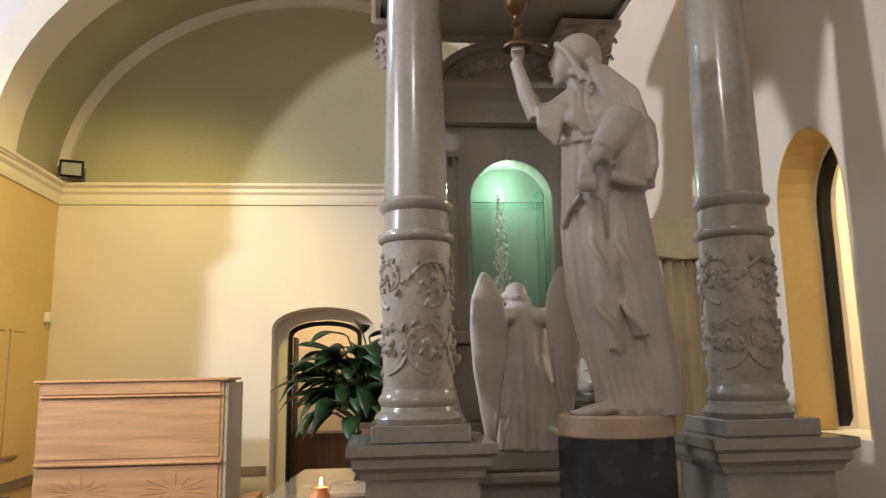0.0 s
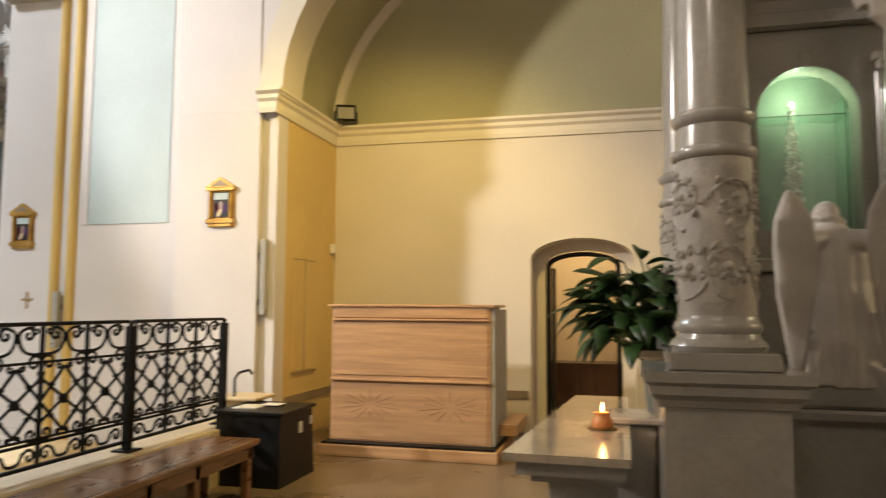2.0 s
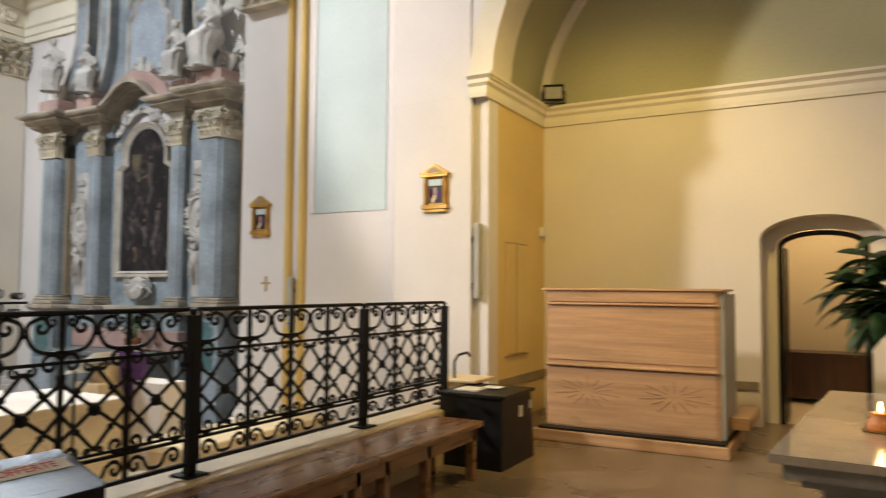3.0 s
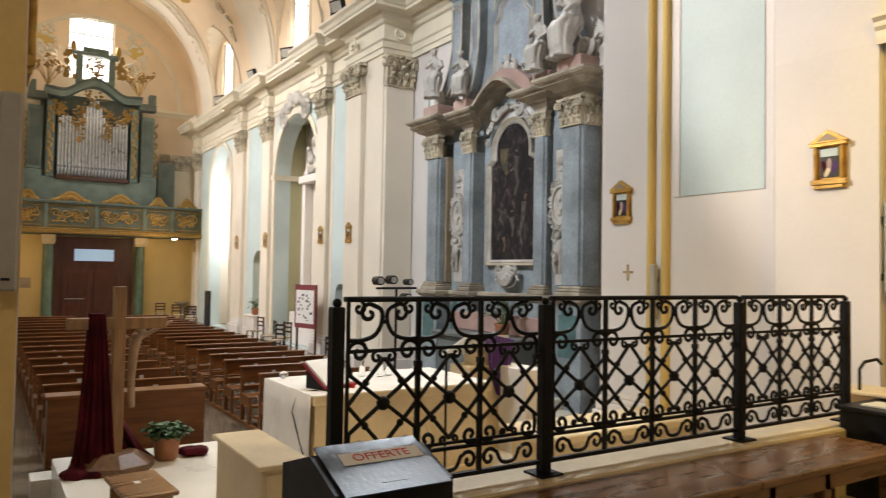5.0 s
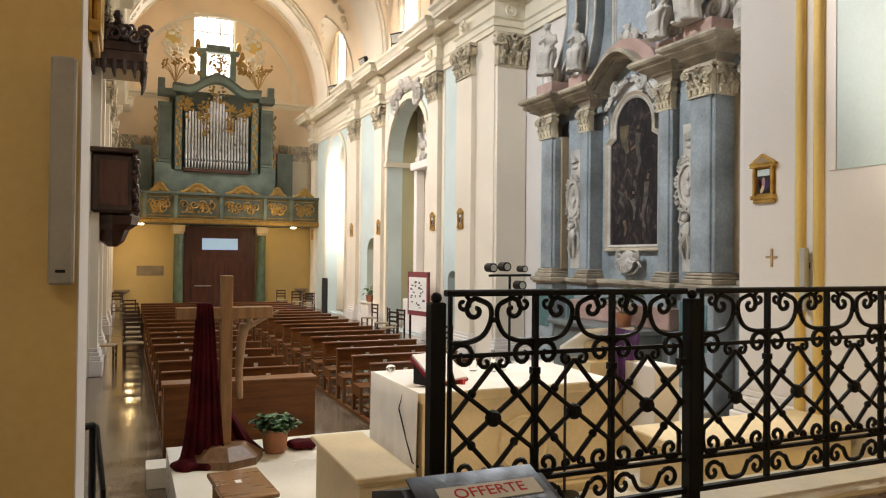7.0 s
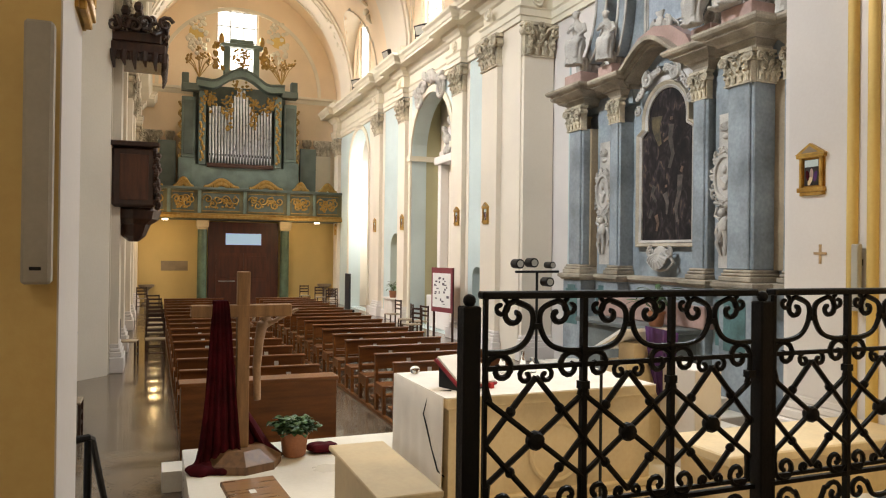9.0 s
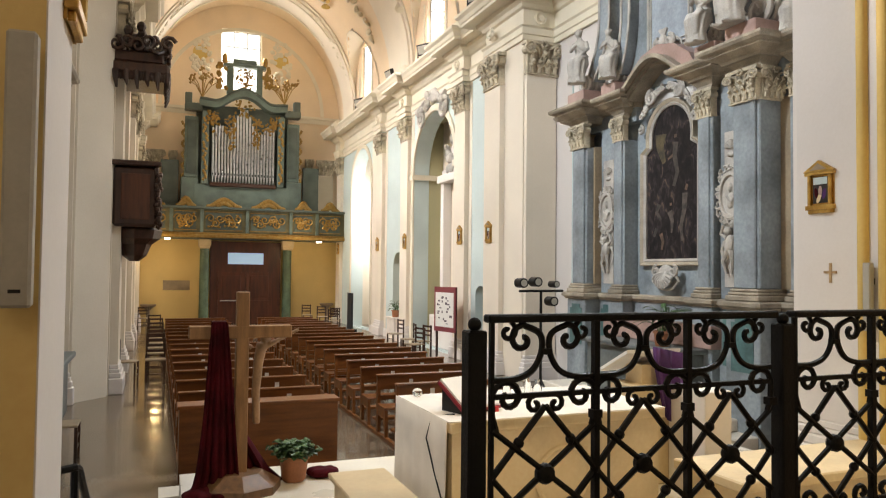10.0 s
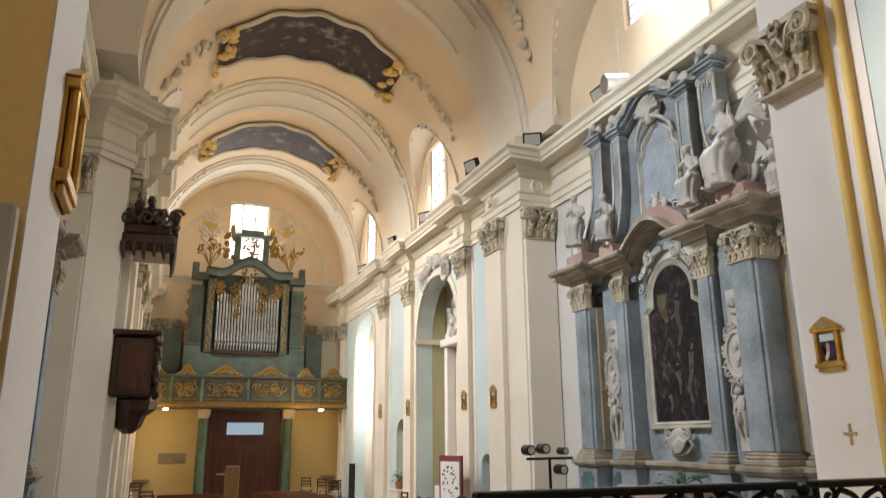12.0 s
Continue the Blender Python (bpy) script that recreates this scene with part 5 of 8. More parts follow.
def leafy_plant(name, loc, label, height, spread, n, leaf_len, leaf_w, seed, pot_mat=TERRA, pot_x=0.0):
    t = thing(name, loc, label, "plant")
    rng = random.Random(seed)
    if pot_mat:
        g = bmesh.new()
        lathe(g, [(0.09, 0), (0.11, 0.02), (0.13, 0.2), (0.145, 0.205), (0.145, 0.24), (0.13, 0.24), (0.12, 0.2)], 24)
        bmesh.ops.translate(g, vec=(pot_x, 0, 0), verts=g.verts[:])
        part("pot", g, pot_mat, t, smooth=True)
    z0 = 0.2 if pot_mat else 0.0
    st, lv = bmesh.new(), bmesh.new()
    for k in range(n):
        a = rng.uniform(0, 6.28)
        out = spread * rng.uniform(0.25, 1.0)
        h = height * rng.uniform(0.35, 1.0) * (1 - 0.4 * (out / spread) ** 2)
        p0 = Vector((0.8 * pot_x + rng.uniform(-0.04, 0.04), rng.uniform(-0.04, 0.04), z0))
        d = Vector((math.cos(a), math.sin(a), 0))
        p1 = p0 + d * out * 0.35 + Vector((-0.8 * pot_x, 0, h))
        tube(st, [p0, (p0 + p1) / 2 + Vector((0, 0, h * 0.12)), p1], 0.005, 5)
        L, W = leaf_len * rng.uniform(0.7, 1.15), leaf_w * rng.uniform(0.8, 1.15)
        side = Vector((-d.y, d.x, 0)) * (1 if rng.random() > 0.5 else -1)
        side = (side + Vector((0, 0, rng.uniform(-0.5, 0.5)))).normalized()
        droop = rng.uniform(0.15, 1.1)
        rows = []
        for i in range(8):
            f = i / 7
            c = p1 + d * (L * f * (1 - 0.25 * f * droop)) + Vector((0, 0, L * (0.35 * f - 0.75 * droop * f * f)))
            w = W * math.sin(math.pi * min(1, f * 0.96 + 0.04)) ** 0.8
            up = Vector((0, 0, 0.2 * w))
            rows.append([lv.verts.new(c - side * w + up), lv.verts.new(c), lv.verts.new(c + side * w + up)])
        for p, q in zip(rows, rows[1:]):
            for j in range(2):
                lv.faces.new((p[j], p[j + 1], q[j + 1], q[j]))
    part("stems", st, LEAF, t)
    ob = part("leaves", lv, LEAF, t, smooth=True)
    ob.modifiers.new("thick", "SOLIDIFY").thickness = 0.002
    return t


t = thing("plant_stand", (-0.62, 3.95, 0), "grey stone stand behind the candle", "stand")
part("stand_body", boxes((-0.16, 0.16, -0.16, 0.16, 0, 0.80), (-0.19, 0.19, -0.19, 0.19, 0.801, 0.84), bev=0.01), MARBLE, t)
leafy_plant("potted_plant", (-0.66, 3.95, 0.84), "leafy dark green peace lily in a clay pot", 0.68, 0.58, 120, 0.33, 0.052, 11, GREYGREEN, 0.17)

# arched opening in the east wall, with its dark frame ajar
t = tagged(new("window_1"), "arched opening with a dark iron frame", "window", "", "structure")
g = bmesh.new()
solid(g, [(2.9, 1.14)] + arc(3.18, 0.56, 2.3, 0.36) + [(3.46, 1.14), (3.42, 1.19)] + arc(3.18, 0.48, 2.3, 0.31)[::-1] + [(2.94, 1.19)], along_y(1.92), 0.06)
part("window_frame", done(g), IRON, t)
g = bmesh.new()
solid(g, [(2.881, 1.121)] + arc(3.18, 0.598, 2.3, 0.398) + [(3.479, 1.121), (3.473, 1.127)] + arc(3.18, 0.586, 2.3, 0.392)[::-1] + [(2.887, 1.127)], along_y(1.698), 0.22)
part("reveal", done(g), OCHRE, t, "ochre painted reveal")
t = thing("cupboard", (3.9, 3.6, 0), "tall light wooden cupboard in the side room", "cupboard")
part("body", boxes((-0.2, 0.28, -0.9, 0.9, 0, 1.9)), OAK, t)
part("door", boxes((-0.22, -0.201, -0.88, -0.01, 0.05, 1.85)), OAK, t)
part("door", boxes((-0.22, -0.201, 0.01, 0.88, 0.05, 1.85)), OAK, t)

# curtain beside the shrine
t = thing("curtain", (1.36, 4.3, 0), "ivory curtain hanging in deep folds from a pelmet", "curtain")
t.scale = (1, 1, 1.085)
g = bmesh.new()
n = 60
rows = []
for z in (0.0, 0.5, 1.2, 2.05):
    rows.append([g.verts.new((-0.28 + 0.58 * i / n, 0.035 * math.sin(i * 0.85 + z) + 0.012 * math.sin(i * 0.33 + 2 * z), z)) for i in range(n + 1)])
for p, q in zip(rows, rows[1:]):
    for i in range(n):
        g.faces.new((p[i], p[i + 1], q[i + 1], q[i]))
ob = part("drape", g, CURTAIN, t, smooth=True)
ob.modifiers.new("thick", "SOLIDIFY").thickness = 0.006
g = bmesh.new()
solid(g, [(-0.32, 2.25), (0.33, 2.25), (0.36, 2.02), (0.1, 2.0), (-0.2, 2.03), (-0.36, 2.0)], along_x(-0.08), 0.14)
part("pelmet", done(g), CURTAIN, t)


# ---- nave: pilasters, capitals, mouldings ----
def capital_mesh(name, w, h, d, material):
    """A composite capital for a pilaster that faces -y, its foot at z 0."""
    g = bmesh.new()
    rng = random.Random(2)
    box(g, -w / 2, w / 2, -d, 0, 0, h * 0.9)
    box(g, -w * 0.6, w * 0.6, -d - w * 0.1, 0, h * 0.9, h)
    box(g, -w * 0.53, w * 0.53, -d - w * 0.03, 0, -h * 0.04, h * 0.02)
    for row, (z, n, lh) in enumerate(((0.03, 4, 0.36), (0.24, 3, 0.4))):
        for k in range(n):
            x = w * ((k + 0.5) / n - 0.5)
            o = d + 0.01
            tube(g, [(x, -o, h * z), (x, -o - 0.05 * w, h * (z + lh * 0.7)), (x, -o - 0.16 * w, h * (z + lh)), (x, -o - 0.2 * w, h * (z + lh * 0.8))], w * 0.075, 6, w * 0.04)
            for s in (-1, 1):
                blob(g, (x + s * w * 0.07, -o - 0.06 * w, h * (z + lh * 0.55)), (w * 0.045, w * 0.04, h * 0.08), 6, 4, (0, s * 25, 0))
    for s in (-1, 1):
        pts = spiral((s * w * 0.47, -d - w * 0.15, h * 0.73), w * 0.19, 1.7, math.pi / 2, 22, -s, plane="xz")
        tube(g, [(s * w * 0.10, -d - w * 0.03, h * 0.50), (s * w * 0.2, -d - w * 0.08, h * 0.78)] + pts, w * 0.05, 6, w * 0.035)
        blob(g, (s * w * 0.47, -d - w * 0.16, h * 0.73), w * 0.06, 7, 5)
        tube(g, [(s * w * 0.48, -d + k * d, h * 0.73) for k in (-0.3, 0.9)], w * 0.14, 10)
        tube(g, [(s * w * 0.42, -d - w * 0.14, h * 0.56), (s * w * 0.36, -d - w * 0.1, h * 0.34), (s * w * 0.40, -d - w * 0.08, h * 0.2)], w * 0.05, 6, w * 0.025)
        for k in range(4):
            blob(g, (s * w * (0.38 + 0.03 * (k % 2)), -d - w * 0.12, h * (0.5 - 0.09 * k)), (w * 0.06, w * 0.05, h * 0.05), 6, 4, (0, s * 30, 0))
    for k in range(6):
        a = 2 * math.pi * k / 6
        blob(g, (w * 0.09 * math.cos(a), -d - w * 0.13, h * 0.88 + w * 0.09 * math.sin(a)), (w * 0.055, w * 0.05, w * 0.055), 6, 4)
    me = bpy.data.meshes.new(name)
    g.to_mesh(me)
    g.free()
    me.materials.append(material)
    return me


CAPN = capital_mesh("capital", 0.72, 0.72, 0.14, CAPM)
CAPS = capital_mesh("capital_small", 0.34, 0.42, 0.12, CAPM)


def pilaster(x, y, rz, w=0.72, d=0.14, z0=NAVE, z1=5.85, material=None):
    t = tagged(new("pilaster"), "cream plaster pilaster with a stucco composite capital", "pilaster", "nave pilasters", "structure")
    t.matrix_basis = pose(x, y, 0, 0, 0, rz)
    part("shaft", boxes((-w / 2, w / 2, -d, 0.0, z0 + 0.55, z1)), material or CREAM, t)
    g = boxes((-w / 2 - 0.1, w / 2 + 0.1, -d - 0.1, 0, z0, z0 + 0.3), (-w / 2 - 0.07, w / 2 + 0.07, -d - 0.07, 0, z0 + 0.301, z0 + 0.4), (-w / 2 - 0.045, w / 2 + 0.045, -d - 0.045, 0, z0 + 0.401, z0 + 0.47), (-w / 2 - 0.02, w / 2 + 0.02, -d - 0.02, 0, z0 + 0.471, z0 + 0.549), bev=0.015)
    part("base", g, WHITE, t)
    share("capital", CAPN, t, pose(0, 0, z1) @ Matrix.Diagonal((w / 0.72, 1, 1, 1)))
    return t


for x in (-34.6, -28.1, -25.2, -20.4):
    pilaster(x, NW, 0)
    pilaster(x, SW, 180)
pilaster(-17.65, 8.0, 0, 0.85, 0.12)
pilaster(-16.3, 8.4, 90, 0.74, 0.12)
pilaster(-17.5, SW, 180, 0.85, 0.15)
pilaster(-16.25, -1.12, 90, 0.56, 0.1)
for y in (0.35, 7.75):
    pilaster(FAR, y, 90, 0.7, 0.2, 2.93, 5.85, TRIM)
    pilaster(FAR, y + (0.75 if y < 4 else -0.75), 90, 0.3, 0.1, 2.93, 5.85, TRIM)
pilaster(-7.32, 6.6, 0, 0.7, 0.004, PRES, 5.0, WHITE)
# moulded dado along the north wall, and panels
g = sweep(bmesh.new(), [(0, -0.9), (0.06, -0.9), (0.06, -0.66), (0.03, -0.62), (0, -0.62)], [(-29.55, NW), (-26.75, NW)])
structure("baseboard_nave", g, WHITE, "white plaster dado moulding")
structure("wall_strip", boxes((-21.0, -19.85, NW - 0.012, NW - 0.001, -0.9, 6.6), (-25.7, -24.55, NW - 0.012, NW - 0.001, -0.9, 6.6), (-29.5, -27.5, NW - 0.012, NW - 0.001, -0.9, 6.6)), CREAM, "cream painted strips of the nave wall")
# side chapel arch mouldings
g = bmesh.new()
solid(g, [(-22.75 - 1.95, -0.9)] + arc(-22.75, 3.9, 4.6, 1.95, 20) + [(-22.75 + 1.95, -0.9), (-22.75 + 1.76, -0.9)] + arc(-22.75, 3.52, 4.6, 1.76, 20)[::-1] + [(-22.75 - 1.76, -0.9)], along_x(NW - 0.06), 0.055)
structure("arch_moulding_chapel", done(g), TRIM, "cream moulded arch round the side chapel")
structure("impost_chapel", boxes((-24.75, -24.45, NW - 0.1, NW + 0.99, 4.45, 4.62), (-21.05, -20.75, NW - 0.1, NW + 0.99, 4.45, 4.62)), TRIM, "cream impost mouldings of the chapel arch")
g = bmesh.new()
solid(g, [(-31.1 - 1.68, -0.9)] + arc(-31.1, 3.36, 5.0, 1.68, 20) + [(-31.1 + 1.68, -0.9), (-31.1 + 1.51, -0.9)] + arc(-31.1, 3.02, 5.0, 1.51, 20)[::-1] + [(-31.1 - 1.51, -0.9)], along_x(NW - 0.05), 0.045)
structure("arch_moulding_entrance", done(g), TRIM, "cream moulded arch of the side entrance")
g = bmesh.new()
rng = random.Random(12)
for k in range(26):
    a = math.pi * k / 25
    blob(g, (-22.75 + 1.2 * math.cos(a) * rng.uniform(0.5, 1.1), NW - 0.1, 6.5 + 0.5 * math.sin(a) * rng.uniform(0.2, 1)), (rng.uniform(0.08, 0.2), 0.1, rng.uniform(0.08, 0.18)), 7, 5, (0, rng.uniform(-60, 60), 0))
for s in (-1, 1):
    tube(g, spiral((-22.75 + s * 0.9, NW - 0.08, 6.3), 0.35, 1.5, math.pi / 2, 20, -s, plane="xz"), 0.06, 6)
tagged(link("stucco_crest", g, STUCCO, None, True), "scrolling white stucco crest over the chapel arch", "ornament", "", "stuff")
t = thing("chapel_altar", (-22.75, NW + 0.95, NAVE), "white stucco altar frame inside the side chapel", "altar")
part("frame", boxes((-1.2, -0.95, -0.25, 0.04, 0, 5.2), (0.95, 1.2, -0.25, 0.04, 0, 5.2), (-1.3, 1.3, -0.35, 0.04, 5.2, 5.45), bev=0.02), WHITE, t)
part("pediment", boxes((-1.0, 1.0, -0.3, 0.04, 5.451, 5.6), (-0.5, 0.5, -0.25, 0.04, 5.601, 6.3), bev=0.03), WHITE, t)
part("table", boxes((-1.2, 1.2, -0.6, 0.04, 0, 1.0), bev=0.02), WHITE, t)
g = bmesh.new()
for k in range(16):
    blob(g, (rng.uniform(-0.5, 0.5), -0.3, rng.uniform(5.5, 6.5)), (0.14, 0.1, 0.18), 7, 5, (rng.uniform(-40, 40), rng.uniform(-40, 40), 0))
part("stucco_relief", g, STUCCO, t, smooth=True)
# shrine niche content
t = thing("icon_panel", (-26.15, NW + 0.24, 0.55), "golden icon panel leaning in the shrine niche", "icon")
part("panel", boxes((-0.32, 0.32, 0.02, 0.05, 0, 0.85)), GOLD, t)
g = bmesh.new()
blob(g, (0.02, 0.0, 0.42), (0.17, 0.02, 0.26), 14, 10)
part("dark_shape", g, CANVAS, t)
t = thing("shrine_table", (-26.15, NW - 0.1, NAVE), "small white cloth-covered shrine table", "table")
part("top", boxes((-0.5, 0.5, -0.2, 0.5, 0.72, 0.78), bev=0.01), LINEN, t)
part("body", boxes((-0.45, 0.45, -0.15, 0.09, 0, 0.72)), LINEN, t)
leafy_plant("shrine_plant", (-26.0, NW - 0.12, NAVE + 0.78), "small green fern in the shrine niche", 0.4, 0.35, 24, 0.26, 0.03, 5)

# ceiling frescoes and stucco frames on the vault


def on_vault(x, a, lift):
    r, b = VR + 0.06 - lift - 0.085, VB - lift - 0.085
    return (x, CY - r * math.cos(a), SPRING + b * math.sin(a))


def fresco(xc, half_x, a0, a1, seed):
    rng = random.Random(seed)
    t = tagged(new("ceiling_fresco"), "dark irregular ceiling fresco in a stucco frame", "fresco", "vault frescoes", "structure")
    n = 40
    g = bmesh.new()
    rows = []
    for i in range(n + 1):
        f = i / n
        a = a0 + (a1 - a0) * f
        w = half_x * (0.55 + 0.45 * math.sin(math.pi * f) ** 0.5 + 0.06 * math.sin(9 * f * math.pi))
        rows.append([g.verts.new(on_vault(xc + k * w, a, 0.02)) for k in (-1, 0, 1)])
    for p, q in zip(rows, rows[1:]):
        for j in range(2):
            g.faces.new((p[j], p[j + 1], q[j + 1], q[j]))
    ob = part("painting", g, FRESCO, t)
    ob.modifiers.new("thick", "SOLIDIFY").thickness = 0.02
    g = bmesh.new()
    for s in (-1, 1):
        pts = []
        for i in range(n + 1):
            f = i / n
            w = half_x * (0.55 + 0.45 * math.sin(math.pi * f) ** 0.5 + 0.06 * math.sin(9 * f * math.pi))
            pts.append(on_vault(xc + s * w, a0 + (a1 - a0) * f, 0.05))
        tube(g, pts, 0.07, 6)
    part("frame_moulding", g, TRIM, t)
    g = bmesh.new()
    for f in (0.0, 1.0):
        for k in range(14):
            p = on_vault(xc + rng.uniform(-0.9, 0.9) * half_x, a0 + (a1 - a0) * (f + (rng.uniform(-0.02, 0.07) if f == 0 else rng.uniform(-0.07, 0.02))), 0.08)
            blob(g, p, (rng.uniform(0.1, 0.22), rng.uniform(0.08, 0.2), 0.09), 7, 5)
    part("stucco_scrolls", g, OCHRE, t, "ochre stucco shells at the ends")


def fresco_mat():
    m = bpy.data.materials.new("fresco_paint")
    m.use_nodes = True
    nt = m.node_tree
    tc, n1, n2 = nt.nodes.new("ShaderNodeTexCoord"), nt.nodes.new("ShaderNodeTexNoise"), nt.nodes.new("ShaderNodeTexNoise")
    n1.inputs["Scale"].default_value, n1.inputs["Detail"].default_value = 1.1, 4
    n2.inputs["Scale"].default_value, n2.inputs["Detail"].default_value = 2.6, 5
    add = nt.nodes.new("ShaderNodeMix")
    add.inputs[0].default_value = 0.55
    r = nt.nodes.new("ShaderNodeValToRGB")
    e = r.color_ramp.elements
    e[0].position, e[0].color = 0.36, (0.03, 0.014, 0.009, 1)
    e[1].position, e[1].color = 0.68, (0.24, 0.18, 0.10, 1)
    for pos, c in ((0.45, (0.045, 0.02, 0.013)), (0.53, (0.022, 0.015, 0.012)), (0.58, (0.11, 0.06, 0.03)), (0.62, (0.14, 0.155, 0.175))):
        k = e.new(pos)
        k.color = (*c, 1)
    nt.links.new(tc.outputs["Object"], n1.inputs[0])
    nt.links.new(tc.outputs["Object"], n2.inputs[0])
    nt.links.new(n1.outputs[0], add.inputs[2])
    nt.links.new(n2.outputs[0], add.inputs[3])
    nt.links.new(add.outputs[0], r.inputs[0])
    nt.links.new(r.outputs[0], nt.nodes["Principled BSDF"].inputs["Base Color"])
    nt.nodes["Principled BSDF"].inputs["Roughness"].default_value = 0.7
    return m


FRESCO = fresco_mat()
fresco(-13.2, 1.4, radians(48), radians(130), 1)
fresco(-21.9, 1.33, radians(52), radians(128), 2)
fresco(-29.8, 1.27, radians(52), radians(128), 3)
for xc in (-17.6, -26.1, -33.3):
    # long raised panel on each transverse band
    g = bmesh.new()
    for s in (-1, 1):
        tube(g, [on_vault(xc + s * 0.62, radians(40 + 100 * i / 30), 0.11) for i in range(31)], 0.035, 5)
    structure("band_panel_moulding", g, TRIM, "thin stucco panel lines on the vault band")
for xc, off in ((-22.8, 2.0), (-30.7, 2.0), (-12.0, 3.4)):
    for s in (1, -1):
        for sx in (-1, 1):
            g = bmesh.new()
            rng = random.Random(int(-xc * 10) + 3 * s + sx)
            for k in range(16):
                a = radians(22 + 2.2 * k + rng.uniform(-2, 2))
                p = on_vault(xc + sx * (off + 0.25 + rng.uniform(-0.2, 0.25) - 0.03 * k), a if s < 0 else math.pi - a, 0.0)
                blob(g, p, (rng.uniform(0.06, 0.16), rng.uniform(0.05, 0.1), rng.uniform(0.06, 0.18)), 7, 5, (0, rng.uniform(-40, 40), rng.uniform(0, 90)))
            tagged(link("vault_stucco", g, TRIM, None, True), "cream stucco flourish beside a vault window", "ornament", "vault flourishes", "structure")
g = bmesh.new()
for s in (-1, 1):
    for k in range(40):
        a = rng.uniform(0, 6.28)
        q = rng.uniform(0.25, 0.8)
        blob(g, (FAR + 0.04, 3.9 + s * 1.75 + q * 0.6 * math.cos(a), 10.9 + q * 1.2 * math.sin(a)), (0.05, 0.1, 0.1), 6, 4)
tagged(link("entrance_stucco", g, TRIM, None, True), "stucco wreaths beside the high window", "ornament", "", "stuff")
for s in (-1, 1):
    g = bmesh.new()
    lathe(g, [(0.01, 0.0), (0.33, 0.0), (0.33, 0.03), (0.01, 0.03)], 24)
    bmesh.ops.transform(g, matrix=pose(FAR + 0.01, 3.9 + s * 1.75, 11.0, 0, 90, 0), verts=g.verts[:])
    structure("roundel", g, OCHRE, "ochre painted roundel on the entrance wall")
g = sweep(bmesh.new(), [(0, 8.25), (0.05, 8.25), (0.1, 8.4), (0.18, 8.45), (0.18, 8.55), (0, 8.55)], [(FAR, SW), (FAR, NW)])
structure("cornice_entrance", g, TRIM, "cream cornice across the entrance wall")
g = bmesh.new()
solid(g, [(CY - 3.6 * math.cos(math.pi * i / 30), 8.6 + 3.7 * math.sin(math.pi * i / 30)) for i in range(31)] + [(CY - 3.45 * math.cos(math.pi * i / 30), 8.6 + 3.55 * math.sin(math.pi * i / 30)) for i in range(30, -1, -1)], along_y(FAR), 0.06)
structure("lunette_moulding", done(g), TRIM, "cream arched moulding on the entrance wall")

# ---- organ gallery, organ and main door ----
G0 = FAR + 1.5
t = thing("organ_gallery", (0, 0, 0), "teal painted gallery parapet with gilt carved panels", "gallery")
part("floor_slab", boxes((FAR + 0.031, G0, SW + 0.01, NW - 0.01, 2.76, 2.92)), TEALD, t)
part("lower_moulding", boxes((G0, G0 + 0.14, SW + 0.01, NW - 0.01, 2.78, 2.93), (G0, G0 + 0.09, SW + 0.01, NW - 0.01, 2.931, 3.0), bev=0.02), GOLD, t)
OLIVE = mat("olive_gilded_wood", (0.13, 0.115, 0.05), 0.5, 0.2, 2, 40, 0.15)
part("parapet", boxes((G0 - 0.1, G0, SW + 0.01, NW - 0.01, 2.921, 3.98)), OLIVE, t)
part("hand_rail", boxes((G0 - 0.16, G0 + 0.12, SW + 0.01, NW - 0.01, 3.981, 4.09), bev=0.02), TEALD, t)
CELLS = [(-0.1, 0.95), (1.1, 2.15), (2.3, 4.0), (4.15, 5.85), (6.0, 7.0), (7.15, 8.25)]
for y0, y1 in CELLS:
    part("panel_field", boxes((G0 + 0.001, G0 + 0.02, y0 + 0.12, y1 - 0.12, 3.12, 3.86)), TEALD, t)
    g = boxes((G0 + 0.021, G0 + 0.04, y0 + 0.08, y1 - 0.08, 3.86, 3.89), (G0 + 0.021, G0 + 0.04, y0 + 0.08, y1 - 0.08, 3.09, 3.12))
    rng = random.Random(int(y0 * 10))
    yc, hw = (y0 + y1) / 2, (y1 - y0) / 2 - 0.2
    for s in (-1, 1):
        for k in range(3):
            tube(g, spiral((G0 + 0.05, yc + s * hw * (0.25 + 0.3 * k), 3.49 + 0.1 * (-1) ** k), 0.19, 1.3, 1.57 * k, 14, s), 0.03, 5)
    for k in range(22):
        blob(g, (G0 + 0.045, yc + rng.uniform(-hw, hw), 3.49 + rng.uniform(-0.28, 0.28)), (0.03, 0.06, 0.05), 6, 4)
    part("gilt_carving", g, GOLD, t, "gilt openwork foliage")
    part("post", boxes((G0 + 0.001, G0 + 0.05, y0 - 0.11, y0 + 0.03, 3.0, 3.98), bev=0.01), TEAL, t)
    g = bmesh.new()
    for k in range(18):
        f = k / 17
        z = 4.1 + 0.32 * math.sin(math.pi * f) ** 2
        blob(g, (G0 - 0.02, yc - hw + 2 * hw * f, z), (0.06, 0.09, 0.1), 6, 4)
        if 4 < k < 13:
            blob(g, (G0 - 0.02, yc - hw + 2 * hw * f, z - 0.15), (0.05, 0.1, 0.12), 6, 4)
    part("crest", g, GOLD, t, "gilt carved cresting")
